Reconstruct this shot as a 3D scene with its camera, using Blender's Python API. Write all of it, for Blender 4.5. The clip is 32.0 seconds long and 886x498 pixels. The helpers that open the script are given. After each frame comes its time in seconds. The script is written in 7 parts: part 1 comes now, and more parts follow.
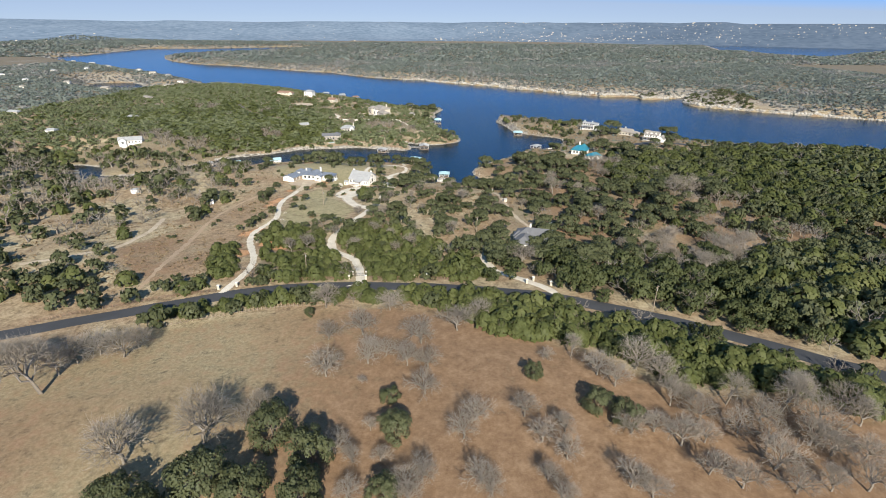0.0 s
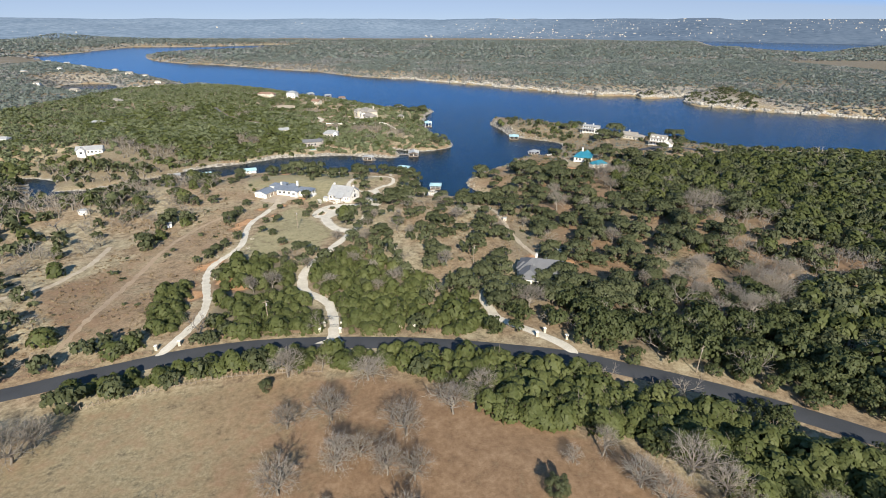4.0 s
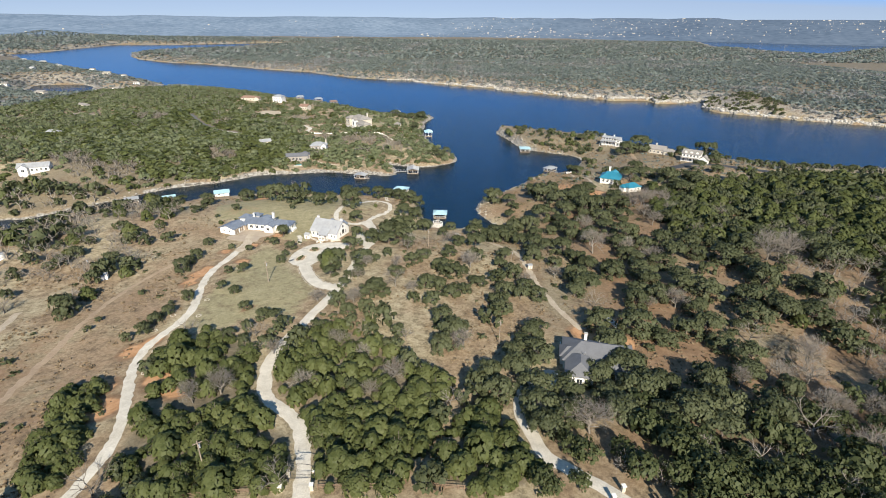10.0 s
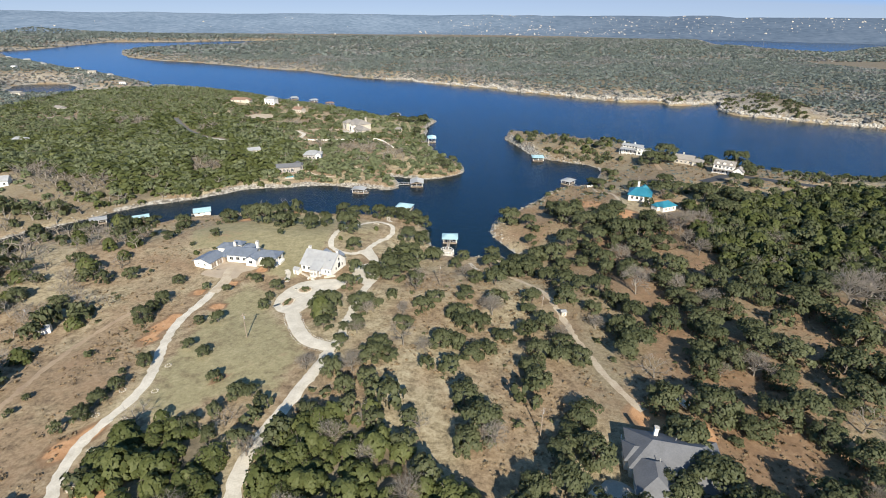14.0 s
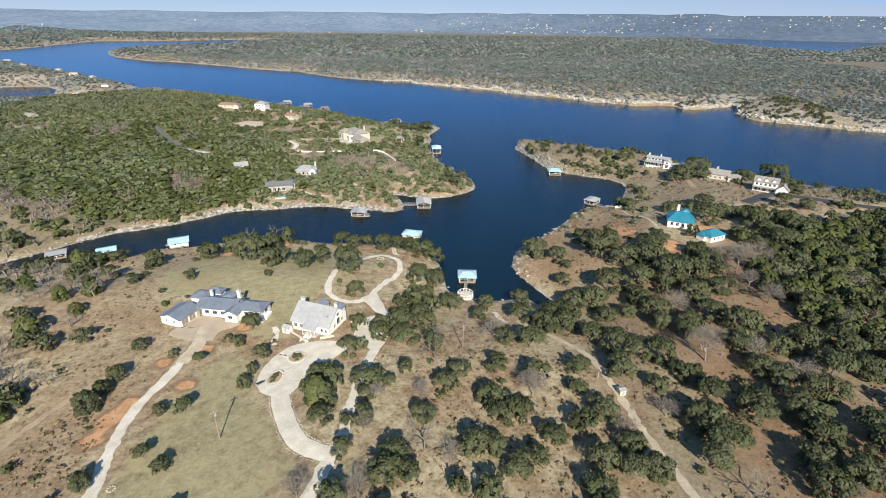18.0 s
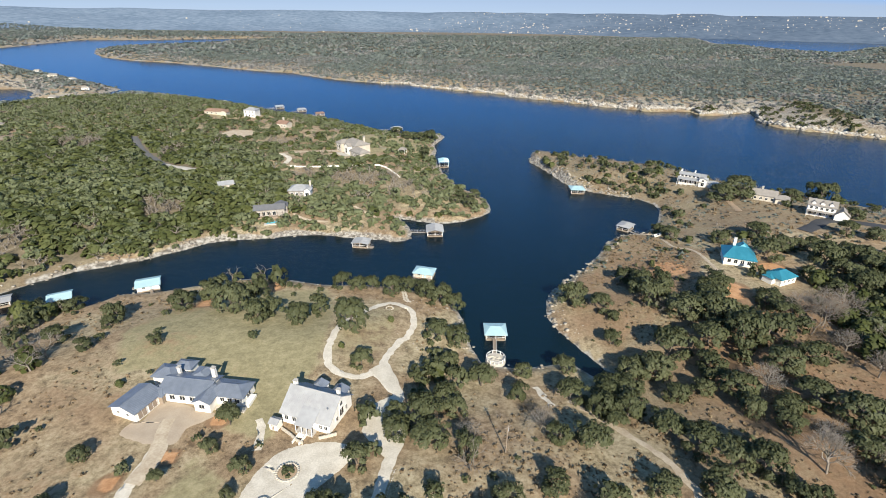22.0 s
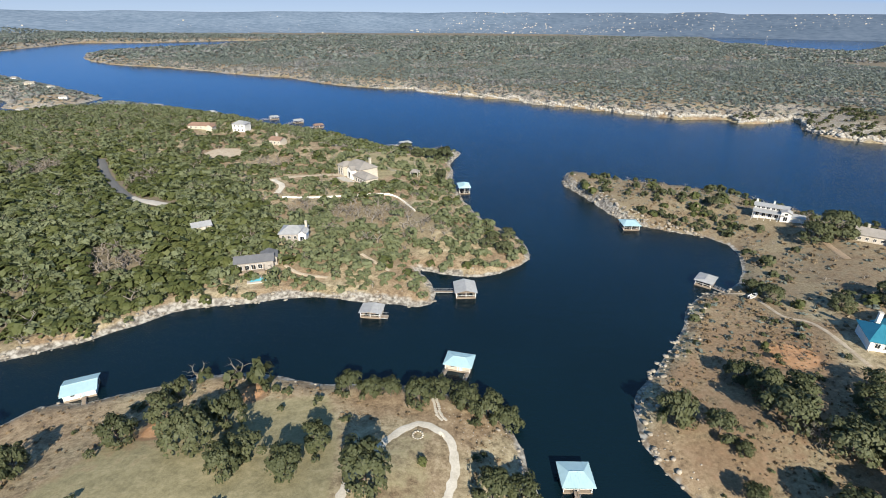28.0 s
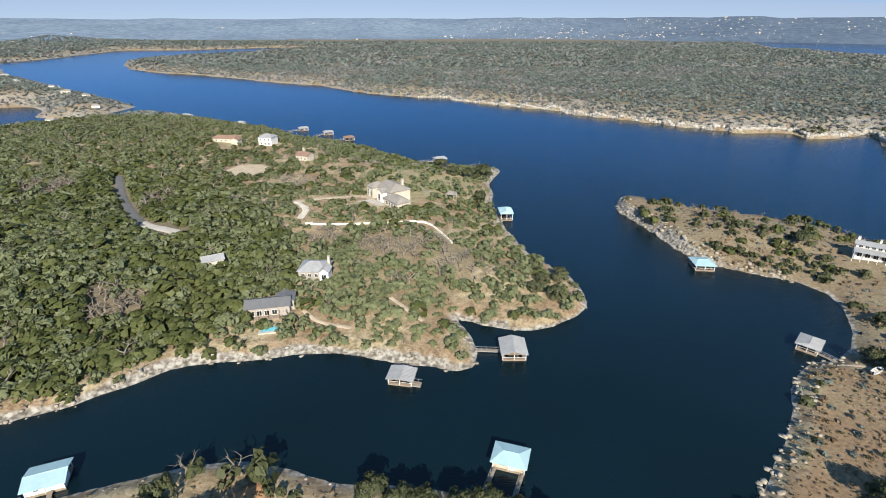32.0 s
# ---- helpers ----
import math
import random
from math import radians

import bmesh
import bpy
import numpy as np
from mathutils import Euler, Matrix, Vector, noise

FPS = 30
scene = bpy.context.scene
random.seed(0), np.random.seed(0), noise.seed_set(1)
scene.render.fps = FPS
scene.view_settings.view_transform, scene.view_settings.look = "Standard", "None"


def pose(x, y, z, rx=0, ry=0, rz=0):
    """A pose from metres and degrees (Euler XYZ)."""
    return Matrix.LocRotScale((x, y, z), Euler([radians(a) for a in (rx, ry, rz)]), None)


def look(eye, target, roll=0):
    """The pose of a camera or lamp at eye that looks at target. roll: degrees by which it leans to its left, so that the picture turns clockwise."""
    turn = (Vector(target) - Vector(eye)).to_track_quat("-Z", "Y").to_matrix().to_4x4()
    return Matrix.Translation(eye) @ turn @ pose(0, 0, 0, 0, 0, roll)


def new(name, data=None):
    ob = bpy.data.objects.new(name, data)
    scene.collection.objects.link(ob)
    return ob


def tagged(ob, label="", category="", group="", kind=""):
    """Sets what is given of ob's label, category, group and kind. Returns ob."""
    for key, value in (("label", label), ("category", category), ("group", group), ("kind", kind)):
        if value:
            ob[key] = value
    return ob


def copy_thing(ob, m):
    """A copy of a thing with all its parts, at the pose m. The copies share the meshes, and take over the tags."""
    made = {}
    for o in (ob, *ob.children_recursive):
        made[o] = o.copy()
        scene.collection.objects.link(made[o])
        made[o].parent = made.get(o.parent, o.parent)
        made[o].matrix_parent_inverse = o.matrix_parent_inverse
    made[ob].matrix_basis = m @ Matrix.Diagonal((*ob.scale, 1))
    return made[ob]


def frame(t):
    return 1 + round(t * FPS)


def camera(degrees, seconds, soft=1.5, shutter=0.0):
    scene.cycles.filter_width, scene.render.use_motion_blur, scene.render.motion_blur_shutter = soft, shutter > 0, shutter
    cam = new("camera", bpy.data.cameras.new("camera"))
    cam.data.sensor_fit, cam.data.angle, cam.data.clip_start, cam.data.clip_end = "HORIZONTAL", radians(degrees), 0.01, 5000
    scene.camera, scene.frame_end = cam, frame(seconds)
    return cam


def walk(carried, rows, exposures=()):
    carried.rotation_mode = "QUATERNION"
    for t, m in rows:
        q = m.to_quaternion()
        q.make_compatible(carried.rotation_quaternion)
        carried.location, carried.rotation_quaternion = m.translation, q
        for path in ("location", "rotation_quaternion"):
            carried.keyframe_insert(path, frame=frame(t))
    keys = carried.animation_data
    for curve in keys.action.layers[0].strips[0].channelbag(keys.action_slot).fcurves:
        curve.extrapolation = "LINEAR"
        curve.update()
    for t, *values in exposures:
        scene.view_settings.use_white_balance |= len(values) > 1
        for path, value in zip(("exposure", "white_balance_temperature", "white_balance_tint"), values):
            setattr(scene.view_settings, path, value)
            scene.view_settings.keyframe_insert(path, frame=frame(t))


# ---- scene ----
cam = camera(83.4, 32.0, 0.95)
PATH = [
    (0, (19.311, -163.377, 100.312), (19.264, -161.553, 99.491), 0.4),
    (0.5, (19.354, -159.202, 100.308), (19.311, -157.38, 99.484), 0.4),
    (1, (19.429, -154.908, 100.346), (19.392, -153.086, 99.522), 0.3),
    (1.5, (19.587, -150.528, 100.407), (19.553, -148.706, 99.582), 0.3),
    (2, (19.651, -145.994, 100.411), (19.621, -144.173, 99.585), 0.2),
    (2.5, (19.645, -141.377, 100.353), (19.618, -139.557, 99.525), 0.1),
    (3, (19.424, -136.682, 100.231), (19.402, -134.862, 99.402), 0.2),
    (3.5, (19.136, -132.036, 100.109), (19.117, -130.217, 99.279), 0.2),
    (5.5, (17.823, -113.377, 99.632), (17.813, -111.558, 98.802), 0.3),
    (6, (17.414, -108.664, 99.582), (17.406, -106.845, 98.751), 0.4),
    (6.5, (16.963, -104.06, 99.564), (16.955, -102.241, 98.733), 0.4),
    (7, (16.467, -99.342, 99.58), (16.46, -97.523, 98.749), 0.4),
    (7.5, (15.904, -94.721, 99.554), (15.897, -92.902, 98.722), 0.4),
    (8, (15.211, -89.986, 99.514), (15.204, -88.168, 98.683), 0.5),
    (8.5, (14.61, -85.359, 99.465), (14.605, -83.541, 98.631), 0.4),
    (9, (13.891, -80.713, 99.434), (13.888, -78.894, 98.602), 0.4),
    (9.5, (13.166, -76.122, 99.417), (13.166, -74.304, 98.584), 0.4),
    (10, (12.31, -71.401, 99.372), (12.312, -69.583, 98.538), 0.5),
    (10.5, (11.476, -66.691, 99.368), (11.481, -64.873, 98.533), 0.5),
    (11, (10.729, -62.005, 99.353), (10.735, -60.188, 98.518), 0.6),
    (11.5, (9.984, -57.361, 99.312), (9.991, -55.544, 98.476), 0.7),
    (12, (9.25, -52.726, 99.252), (9.257, -50.909, 98.414), 0.7),
    (12.5, (8.52, -48.152, 99.16), (8.528, -46.337, 98.32), 0.6),
    (13, (7.729, -43.457, 99.065), (7.737, -41.642, 98.225), 0.6),
    (13.5, (6.849, -38.732, 99.008), (6.86, -36.918, 98.166), 0.5),
    (14, (5.953, -33.916, 98.956), (5.965, -32.102, 98.114), 0.6),
    (14.5, (5.091, -29.209, 99.005), (5.107, -27.397, 98.16), 0.6),
    (16.5, (1.157, -9.911, 99.456), (1.178, -8.099, 98.611), 0.5),
    (17, (0.009, -4.95, 99.561), (0.032, -3.138, 98.715), 0.6),
    (18, (-2.429, 5.081, 99.844), (-2.399, 6.892, 98.997), 0.6),
    (19, (-4.751, 14.928, 99.979), (-4.716, 16.738, 99.13), 0.6),
    (20, (-7.351, 25.014, 100.161), (-7.307, 26.825, 99.312), 0.7),
    (21, (-9.658, 35.202, 100.313), (-9.607, 37.012, 99.462), 0.8),
    (22, (-11.76, 45.35, 100.426), (-11.708, 47.159, 99.576), 0.8),
    (23, (-13.908, 55.681, 100.584), (-13.852, 57.489, 99.73), 0.9),
    (24, (-16.047, 66.289, 100.664), (-15.991, 68.097, 99.812), 1.1),
    (25, (-18.047, 76.653, 100.531), (-17.991, 78.461, 99.677), 1.0),
    (27.5, (-22.18, 101.283, 99.844), (-22.13, 103.093, 98.995), 0.5),
    (28, (-22.978, 106.221, 99.838), (-22.928, 108.031, 98.989), 0.4),
    (28.5, (-23.712, 111.241, 99.839), (-23.662, 113.053, 98.994), 0.4),
    (29, (-24.439, 116.362, 99.84), (-24.388, 118.172, 98.993), 0.4),
    (29.5, (-25.245, 121.292, 99.856), (-25.192, 123.104, 99.009), 0.4),
    (30, (-25.985, 126.069, 99.858), (-25.934, 127.88, 99.011), 0.4),
    (30.5, (-26.53, 130.58, 99.943), (-26.48, 132.393, 99.099), 0.4),
    (31, (-26.888, 134.549, 100.08), (-26.864, 136.365, 99.241), 0.3),
    (31.5, (-27.123, 137.98, 100.209), (-27.159, 139.796, 99.373), 0.1),
    (32, (-27.577, 140.834, 100.246), (-27.643, 142.652, 99.414), 0.0),
]
walk(cam, [(t, look(eye, target, roll)) for t, eye, target, roll in PATH])

# ---- sky and sun ----
SUN_ELEVATION, SUN_AZIMUTH = radians(32), radians(171)
world = bpy.data.worlds.new("sky")
scene.world = world
world.use_nodes = True
sky = world.node_tree.nodes.new("ShaderNodeTexSky")
sky.sky_type, sky.sun_disc = "NISHITA", False
sky.sun_elevation, sky.sun_rotation = SUN_ELEVATION, SUN_AZIMUTH
sky.air_density, sky.dust_density, sky.ozone_density = 1.0, 0.8, 2.0
sky.altitude = 8000
haze = world.node_tree.nodes.new("ShaderNodeMix")
haze.data_type, haze.inputs[0].default_value = "RGBA", 0.80
# pale haze low over the hills, a deep winter blue above
split = world.node_tree.nodes.new("ShaderNodeSeparateColor")
scaled = world.node_tree.nodes.new("ShaderNodeMath")
scaled.operation, scaled.inputs[1].default_value = "MULTIPLY", 0.1
grade = world.node_tree.nodes.new("ShaderNodeValToRGB")
for _ in range(2):
    grade.color_ramp.elements.new(0.5)
for stop, (place_at, tint) in zip(grade.color_ramp.elements, ((0.06, (1.0, 2.1, 3.8)), (0.24, (0.3, 2.35, 7.7)), (0.50, (1.0, 3.4, 8.4)), (0.69, (2.9, 3.5, 4.8)))):
    stop.position, stop.color = place_at, (*tint, 1)
world.node_tree.links.new(sky.outputs["Color"], split.inputs["Color"])
world.node_tree.links.new(split.outputs["Green"], scaled.inputs[0])
world.node_tree.links.new(scaled.outputs[0], grade.inputs["Fac"])
world.node_tree.links.new(grade.outputs["Color"], haze.inputs[7])
backdrop = world.node_tree.nodes["Background"]
backdrop.inputs["Strength"].default_value = 0.087
world.node_tree.links.new(sky.outputs["Color"], haze.inputs[6])
world.node_tree.links.new(haze.outputs[2], backdrop.inputs["Color"])
sun = new("sun", bpy.data.lights.new("sun", "SUN"))
sun.data.energy, sun.data.angle, sun.data.color = 5.4, radians(0.53), (1.0, 0.94, 0.82)
sun.matrix_world = look((0, 0, 600), (-600 * math.cos(SUN_ELEVATION) * math.sin(SUN_AZIMUTH),
                                      -600 * math.cos(SUN_ELEVATION) * math.cos(SUN_AZIMUTH), 600 - 600 * math.sin(SUN_ELEVATION)))
scene.view_settings.exposure = 0.63


# ---- materials ----
class Nodes:
    """A small hand for building node materials."""

    def __init__(self, name, roughness=0.8, metallic=0.0):
        self.material = bpy.data.materials.new(name)
        self.material.use_nodes = True
        self.tree = self.material.node_tree
        self.shader = self.tree.nodes["Principled BSDF"]
        self.shader.inputs["Roughness"].default_value = roughness
        self.shader.inputs["Metallic"].default_value = metallic
        self.where = None

    def add(self, kind, **sets):
        node = self.tree.nodes.new("ShaderNode" + kind)
        for key, value in sets.items():
            setattr(node, key, value)
        return node

    def join(self, a, b):
        self.tree.links.new(a, b)

    def place(self, local=False):
        if local:
            return self.add("TexCoord").outputs["Object"]
        if self.where is None:
            self.where = self.add("NewGeometry").outputs["Position"]
        return self.where

    def noise(self, size, detail=3.0, local=False, stretch=None):
        """Noise from 0 to 1 with blotches of about that many metres."""
        node = self.add("TexNoise")
        node.inputs["Scale"].default_value = 1.0 / size
        node.inputs["Detail"].default_value = detail
        at = self.place(local)
        if stretch:
            mapping = self.add("Mapping")
            mapping.inputs["Scale"].default_value = stretch
            self.join(at, mapping.inputs["Vector"])
            at = mapping.outputs["Vector"]
        self.join(at, node.inputs["Vector"])
        return node.outputs["Fac"]

    def ramp(self, value, *stops):
        node = self.add("ValToRGB")
        ramp = node.color_ramp
        while len(ramp.elements) < len(stops):
            ramp.elements.new(0.5)
        for element, (at, colour) in zip(ramp.elements, stops):
            element.position = at
            element.color = (*colour, 1) if len(colour) == 3 else colour
        self.join(value, node.inputs["Fac"])
        return node.outputs["Color"]

    def mix(self, fac, a, b, how="MIX"):
        node = self.add("Mix", data_type="RGBA", blend_type=how)
        for socket, value in ((node.inputs[0], fac), (node.inputs[6], a), (node.inputs[7], b)):
            if isinstance(value, bpy.types.NodeSocket):
                self.join(value, socket)
            elif isinstance(value, tuple):
                socket.default_value = (*value, 1)
            else:
                socket.default_value = value
        return node.outputs[2]

    def math(self, how, a, b=0.0):
        node = self.add("Math", operation=how)
        for socket, value in zip(node.inputs, (a, b)):
            if isinstance(value, bpy.types.NodeSocket):
                self.join(value, socket)
            else:
                socket.default_value = value
        return node.outputs[0]

    def colour(self, socket):
        if isinstance(socket, tuple):
            self.shader.inputs["Base Color"].default_value = (*socket, 1)
        else:
            self.join(socket, self.shader.inputs["Base Color"])
        return self

    def bump(self, height, strength=0.4, distance=0.05):
        node = self.add("Bump")
        node.inputs["Strength"].default_value = strength
        node.inputs["Distance"].default_value = distance
        self.join(height, node.inputs["Height"])
        self.join(node.outputs["Normal"], self.shader.inputs["Normal"])
        return self


def surface(name, light, dark, size=0.6, roughness=0.8, metallic=0.0, relief=0.3, coarse=4.0, local=True):
    """A weathered surface: two scales of mottling between two colours, with a fine relief."""
    n = Nodes(name, roughness, metallic)
    fine, wide = n.noise(size, 5, local), n.noise(coarse, 3, local)
    tone = n.math("ADD", n.math("MULTIPLY", fine, 0.55), n.math("MULTIPLY", wide, 0.55))
    n.colour(n.ramp(tone, (0.36, dark), (0.72, light)))
    if relief:
        n.bump(fine, relief, size * 0.12)
    return n.material


def foliage(name, dark, mid, light, by_object):
    """Leaves: a tone for the tree, one for each tuft, and a little light through them."""
    n = Nodes(name, 0.62)
    tree = n.add("ObjectInfo").outputs["Random"] if by_object else n.add("Attribute", attribute_name="tone").outputs["Fac"]
    tuft = n.add("NewGeometry").outputs["Random Per Island"]
    grain, stand = n.noise(0.30, 4), n.noise(48, 3)
    tone = n.math("ADD", n.math("MULTIPLY", tree, 0.30), n.math("MULTIPLY", tuft, 0.26))
    tone = n.math("ADD", tone, n.math("MULTIPLY", n.math("SUBTRACT", grain, 0.30), 0.62))
    tone = n.math("ADD", tone, n.math("MULTIPLY", n.math("SUBTRACT", stand, 0.42), 0.55))
    n.colour(n.ramp(tone, (0.10, dark), (0.5, mid), (0.92, light)))
    n.shader.inputs["Specular IOR Level"].default_value = 0.25
    clear = n.add("BsdfTranslucent")
    n.join(n.ramp(tone, (0.1, mid), (0.9, light)), clear.inputs["Color"])
    both = n.add("MixShader")
    both.inputs[0].default_value = 0.32
    n.join(n.shader.outputs[0], both.inputs[1])
    n.join(clear.outputs[0], both.inputs[2])
    n.join(both.outputs[0], n.tree.nodes["Material Output"].inputs["Surface"])
    return n.material


OAK = ((0.057, 0.066, 0.030), (0.098, 0.108, 0.050), (0.155, 0.163, 0.086))
CEDAR = ((0.058, 0.070, 0.021), (0.102, 0.116, 0.038), (0.160, 0.168, 0.062))
M_OAK, M_OAK_WOODS = foliage("oak_leaves", *OAK, True), foliage("oak_woods_leaves", *OAK, False)
M_ROADSIDE = foliage("roadside_oak_leaves", (0.048, 0.058, 0.021), (0.080, 0.093, 0.035), (0.126, 0.137, 0.058), False)
M_CEDAR, M_CEDAR_WOODS = foliage("cedar_leaves", *CEDAR, True), foliage("cedar_woods_leaves", *CEDAR, False)
DRY = ((0.20, 0.170, 0.136), (0.32, 0.276, 0.224), (0.46, 0.405, 0.335))
M_TWIGS, M_TWIGS_WOODS = foliage("bare_twigs", *DRY, True), foliage("bare_woods_twigs", *DRY, False)
SCRUB = ((0.190, 0.135, 0.080), (0.270, 0.200, 0.122), (0.370, 0.300, 0.195))
# own olive green, with distance haze painted in as a paler, bluer tone
HAZED_COVE = ((0.128, 0.146, 0.070), (0.170, 0.190, 0.096), (0.222, 0.238, 0.138))
M_HAZED_COVE = foliage("hazed_cove_leaves", *HAZED_COVE, False)
# far woods and thickets: haze put into the leaf colours, paler and bluer
M_HAZED_WOODS = foliage("hazed_woods_leaves", (0.140, 0.163, 0.138), (0.173, 0.199, 0.172), (0.212, 0.237, 0.210), False)
M_HAZED_BARE = foliage("hazed_leafless_thickets", (0.215, 0.211, 0.196), (0.260, 0.254, 0.236), (0.312, 0.303, 0.282), False)
M_SCRUB = foliage("dry_scrub", *SCRUB, False)
M_BARK = surface("bark", (0.21, 0.17, 0.135), (0.09, 0.07, 0.055), 0.15, 0.95, relief=0.8)
M_PALE_BARK = surface("pale_bark", (0.42, 0.37, 0.32), (0.22, 0.19, 0.16), 0.15, 0.95, relief=0.6)
M_ASPHALT = surface("asphalt", (0.055, 0.056, 0.060), (0.030, 0.031, 0.034), 0.12, 0.85, coarse=7, relief=0.3, local=False)
M_WORN_ASPHALT = surface("worn_grey_asphalt", (0.135, 0.132, 0.126), (0.090, 0.088, 0.085), 0.3, 0.9, coarse=5, local=False)
M_LIMESTONE_GRAVEL = surface("crushed_limestone", (0.66, 0.60, 0.50), (0.44, 0.385, 0.30), 0.35, 0.95, coarse=3.0, local=False)
M_CALICHE = surface("worn_caliche_track", (0.50, 0.42, 0.31), (0.33, 0.25, 0.17), 0.5, 0.95, coarse=3.5, local=False)
M_DIRT = surface("dirt_track", (0.38, 0.28, 0.18), (0.26, 0.18, 0.115), 0.6, 0.95, coarse=4, local=False)
M_PAVING = surface("tan_paving", (0.42, 0.34, 0.25), (0.32, 0.25, 0.18), 0.3, 0.8, coarse=3, local=False)
M_CONCRETE = surface("concrete", (0.50, 0.46, 0.40), (0.34, 0.31, 0.27), 0.4, 0.85)
M_STUCCO = surface("white_stucco", (0.82, 0.79, 0.72), (0.70, 0.66, 0.58), 0.8, 0.85, relief=0.15)
M_CREAM = surface("cream_limestone", (0.57, 0.51, 0.42), (0.41, 0.36, 0.28), 0.5, 0.9)
M_GREY_WALL = surface("weathered_siding", (0.40, 0.36, 0.31), (0.26, 0.23, 0.20), 0.5, 0.85)
M_TIMBER = surface("grey_timber", (0.34, 0.27, 0.20), (0.19, 0.145, 0.105), 0.3, 0.9)
M_CEDAR_POST = surface("cedar_post", (0.30, 0.20, 0.13), (0.15, 0.095, 0.06), 0.2, 0.9)
M_LIGHT_METAL = surface("pale_metal_roof", (0.40, 0.395, 0.385), (0.30, 0.297, 0.29), 1.2, 0.5, 0.1, relief=0.05)
M_BLUE_METAL = surface("slate_grey_metal_roof", (0.25, 0.275, 0.315), (0.175, 0.195, 0.23), 1.2, 0.40, 0.35, relief=0.05)
M_TURQUOISE = surface("turquoise_metal_roof", (0.045, 0.25, 0.33), (0.028, 0.19, 0.26), 1.5, 0.42, 0.2, relief=0.05)
M_PALE_TURQUOISE = surface("faded_aqua_metal_roof", (0.42, 0.585, 0.61), (0.35, 0.51, 0.535), 1.5, 0.5, 0.1, relief=0.05)
M_SHINGLE = surface("grey_shingles", (0.150, 0.150, 0.155), (0.105, 0.105, 0.108), 0.35, 0.9, coarse=2.5)
M_TAN_SHINGLE = surface("tan_shingles", (0.30, 0.27, 0.235), (0.20, 0.18, 0.155), 0.35, 0.9, coarse=2.5)
M_RED_TILE = surface("clay_tiles", (0.29, 0.18, 0.125), (0.19, 0.115, 0.08), 0.3, 0.85)
M_ROCK = surface("limestone_ledge", (0.44, 0.385, 0.305), (0.15, 0.125, 0.095), 0.9, 0.95, coarse=6, relief=0.7, local=False)
M_CLIFF = surface("pale_limestone_cliff", (0.50, 0.465, 0.40), (0.19, 0.17, 0.14), 1.4, 0.95, coarse=9, relief=0.7, local=False)
M_TRIM = surface("white_trim", (0.80, 0.78, 0.74), (0.66, 0.63, 0.58), 0.6, 0.6, relief=0)
M_POOL = Nodes("pool_water", 0.06).colour((0.16, 0.52, 0.62)).material
M_PANE = Nodes("dark_window_glass", 0.08).colour((0.022, 0.026, 0.03)).material
M_DARK = surface("dark_opening", (0.035, 0.03, 0.026), (0.02, 0.018, 0.016), 0.5, 0.9, relief=0)
M_WIRE = surface("dark_cable", (0.05, 0.05, 0.05), (0.03, 0.03, 0.03), 0.5, 0.6, relief=0)


def ground_material():
    """Dry winter grass with lawn, bare red soil, stony banks and leaf litter, laid out by the four values of 'cover'."""
    n = Nodes("dry_grass_ground", 0.95)
    cover = n.add("Attribute", attribute_name="cover")
    parts = n.add("SeparateColor")
    n.join(cover.outputs["Color"], parts.inputs["Color"])
    wide, middle, fine, specks = n.noise(22, 5), n.noise(3.0, 6), n.noise(0.9, 5), n.noise(0.28, 3)
    mottle = n.math("ADD", n.math("MULTIPLY", middle, 0.42), n.math("ADD", n.math("MULTIPLY", fine, 0.33), n.math("MULTIPLY", specks, 0.25)))
    grass = n.ramp(mottle, (0.38, (0.135, 0.104, 0.060)), (0.49, (0.290, 0.230, 0.135)), (0.61, (0.450, 0.376, 0.245)))
    russet = n.ramp(mottle, (0.38, (0.116, 0.077, 0.043)), (0.5, (0.252, 0.176, 0.102)), (0.62, (0.362, 0.272, 0.168)))
    base = n.mix(n.ramp(wide, (0.42, (0, 0, 0)), (0.58, (1, 1, 1))), grass, russet)
    lawn = n.ramp(mottle, (0.36, (0.174, 0.150, 0.077)), (0.5, (0.264, 0.226, 0.120)), (0.64, (0.358, 0.304, 0.172)))
    soil = n.ramp(mottle, (0.36, (0.136, 0.078, 0.040)), (0.5, (0.205, 0.124, 0.066)), (0.64, (0.275, 0.180, 0.105)))
    clay = n.ramp(mottle, (0.36, (0.300, 0.150, 0.066)), (0.5, (0.430, 0.232, 0.112)), (0.64, (0.520, 0.310, 0.165)))
    soil = n.mix(n.ramp(parts.outputs["Green"], (0.78, (0, 0, 0)), (0.95, (1, 1, 1))), soil, clay)
    stone = n.ramp(n.noise(1.6, 6), (0.36, (0.100, 0.086, 0.068)), (0.48, (0.226, 0.202, 0.168)), (0.62, (0.41, 0.38, 0.325)))
    litter = n.ramp(mottle, (0.36, (0.075, 0.060, 0.036)), (0.5, (0.150, 0.120, 0.074)), (0.66, (0.235, 0.188, 0.122)))

    def edge(value):
        return n.ramp(n.math("ADD", value, n.math("MULTIPLY", n.math("SUBTRACT", middle, 0.5), 0.7)), (0.35, (0, 0, 0)), (0.65, (1, 1, 1)))
    base = n.mix(edge(cover.outputs["Alpha"]), base, litter)
    base = n.mix(edge(parts.outputs["Red"]), base, lawn)
    base = n.mix(edge(parts.outputs["Green"]), base, soil)
    base = n.mix(edge(parts.outputs["Blue"]), base, stone)
    n.colour(base)
    n.bump(mottle, 0.7, 0.25)
    return n.material


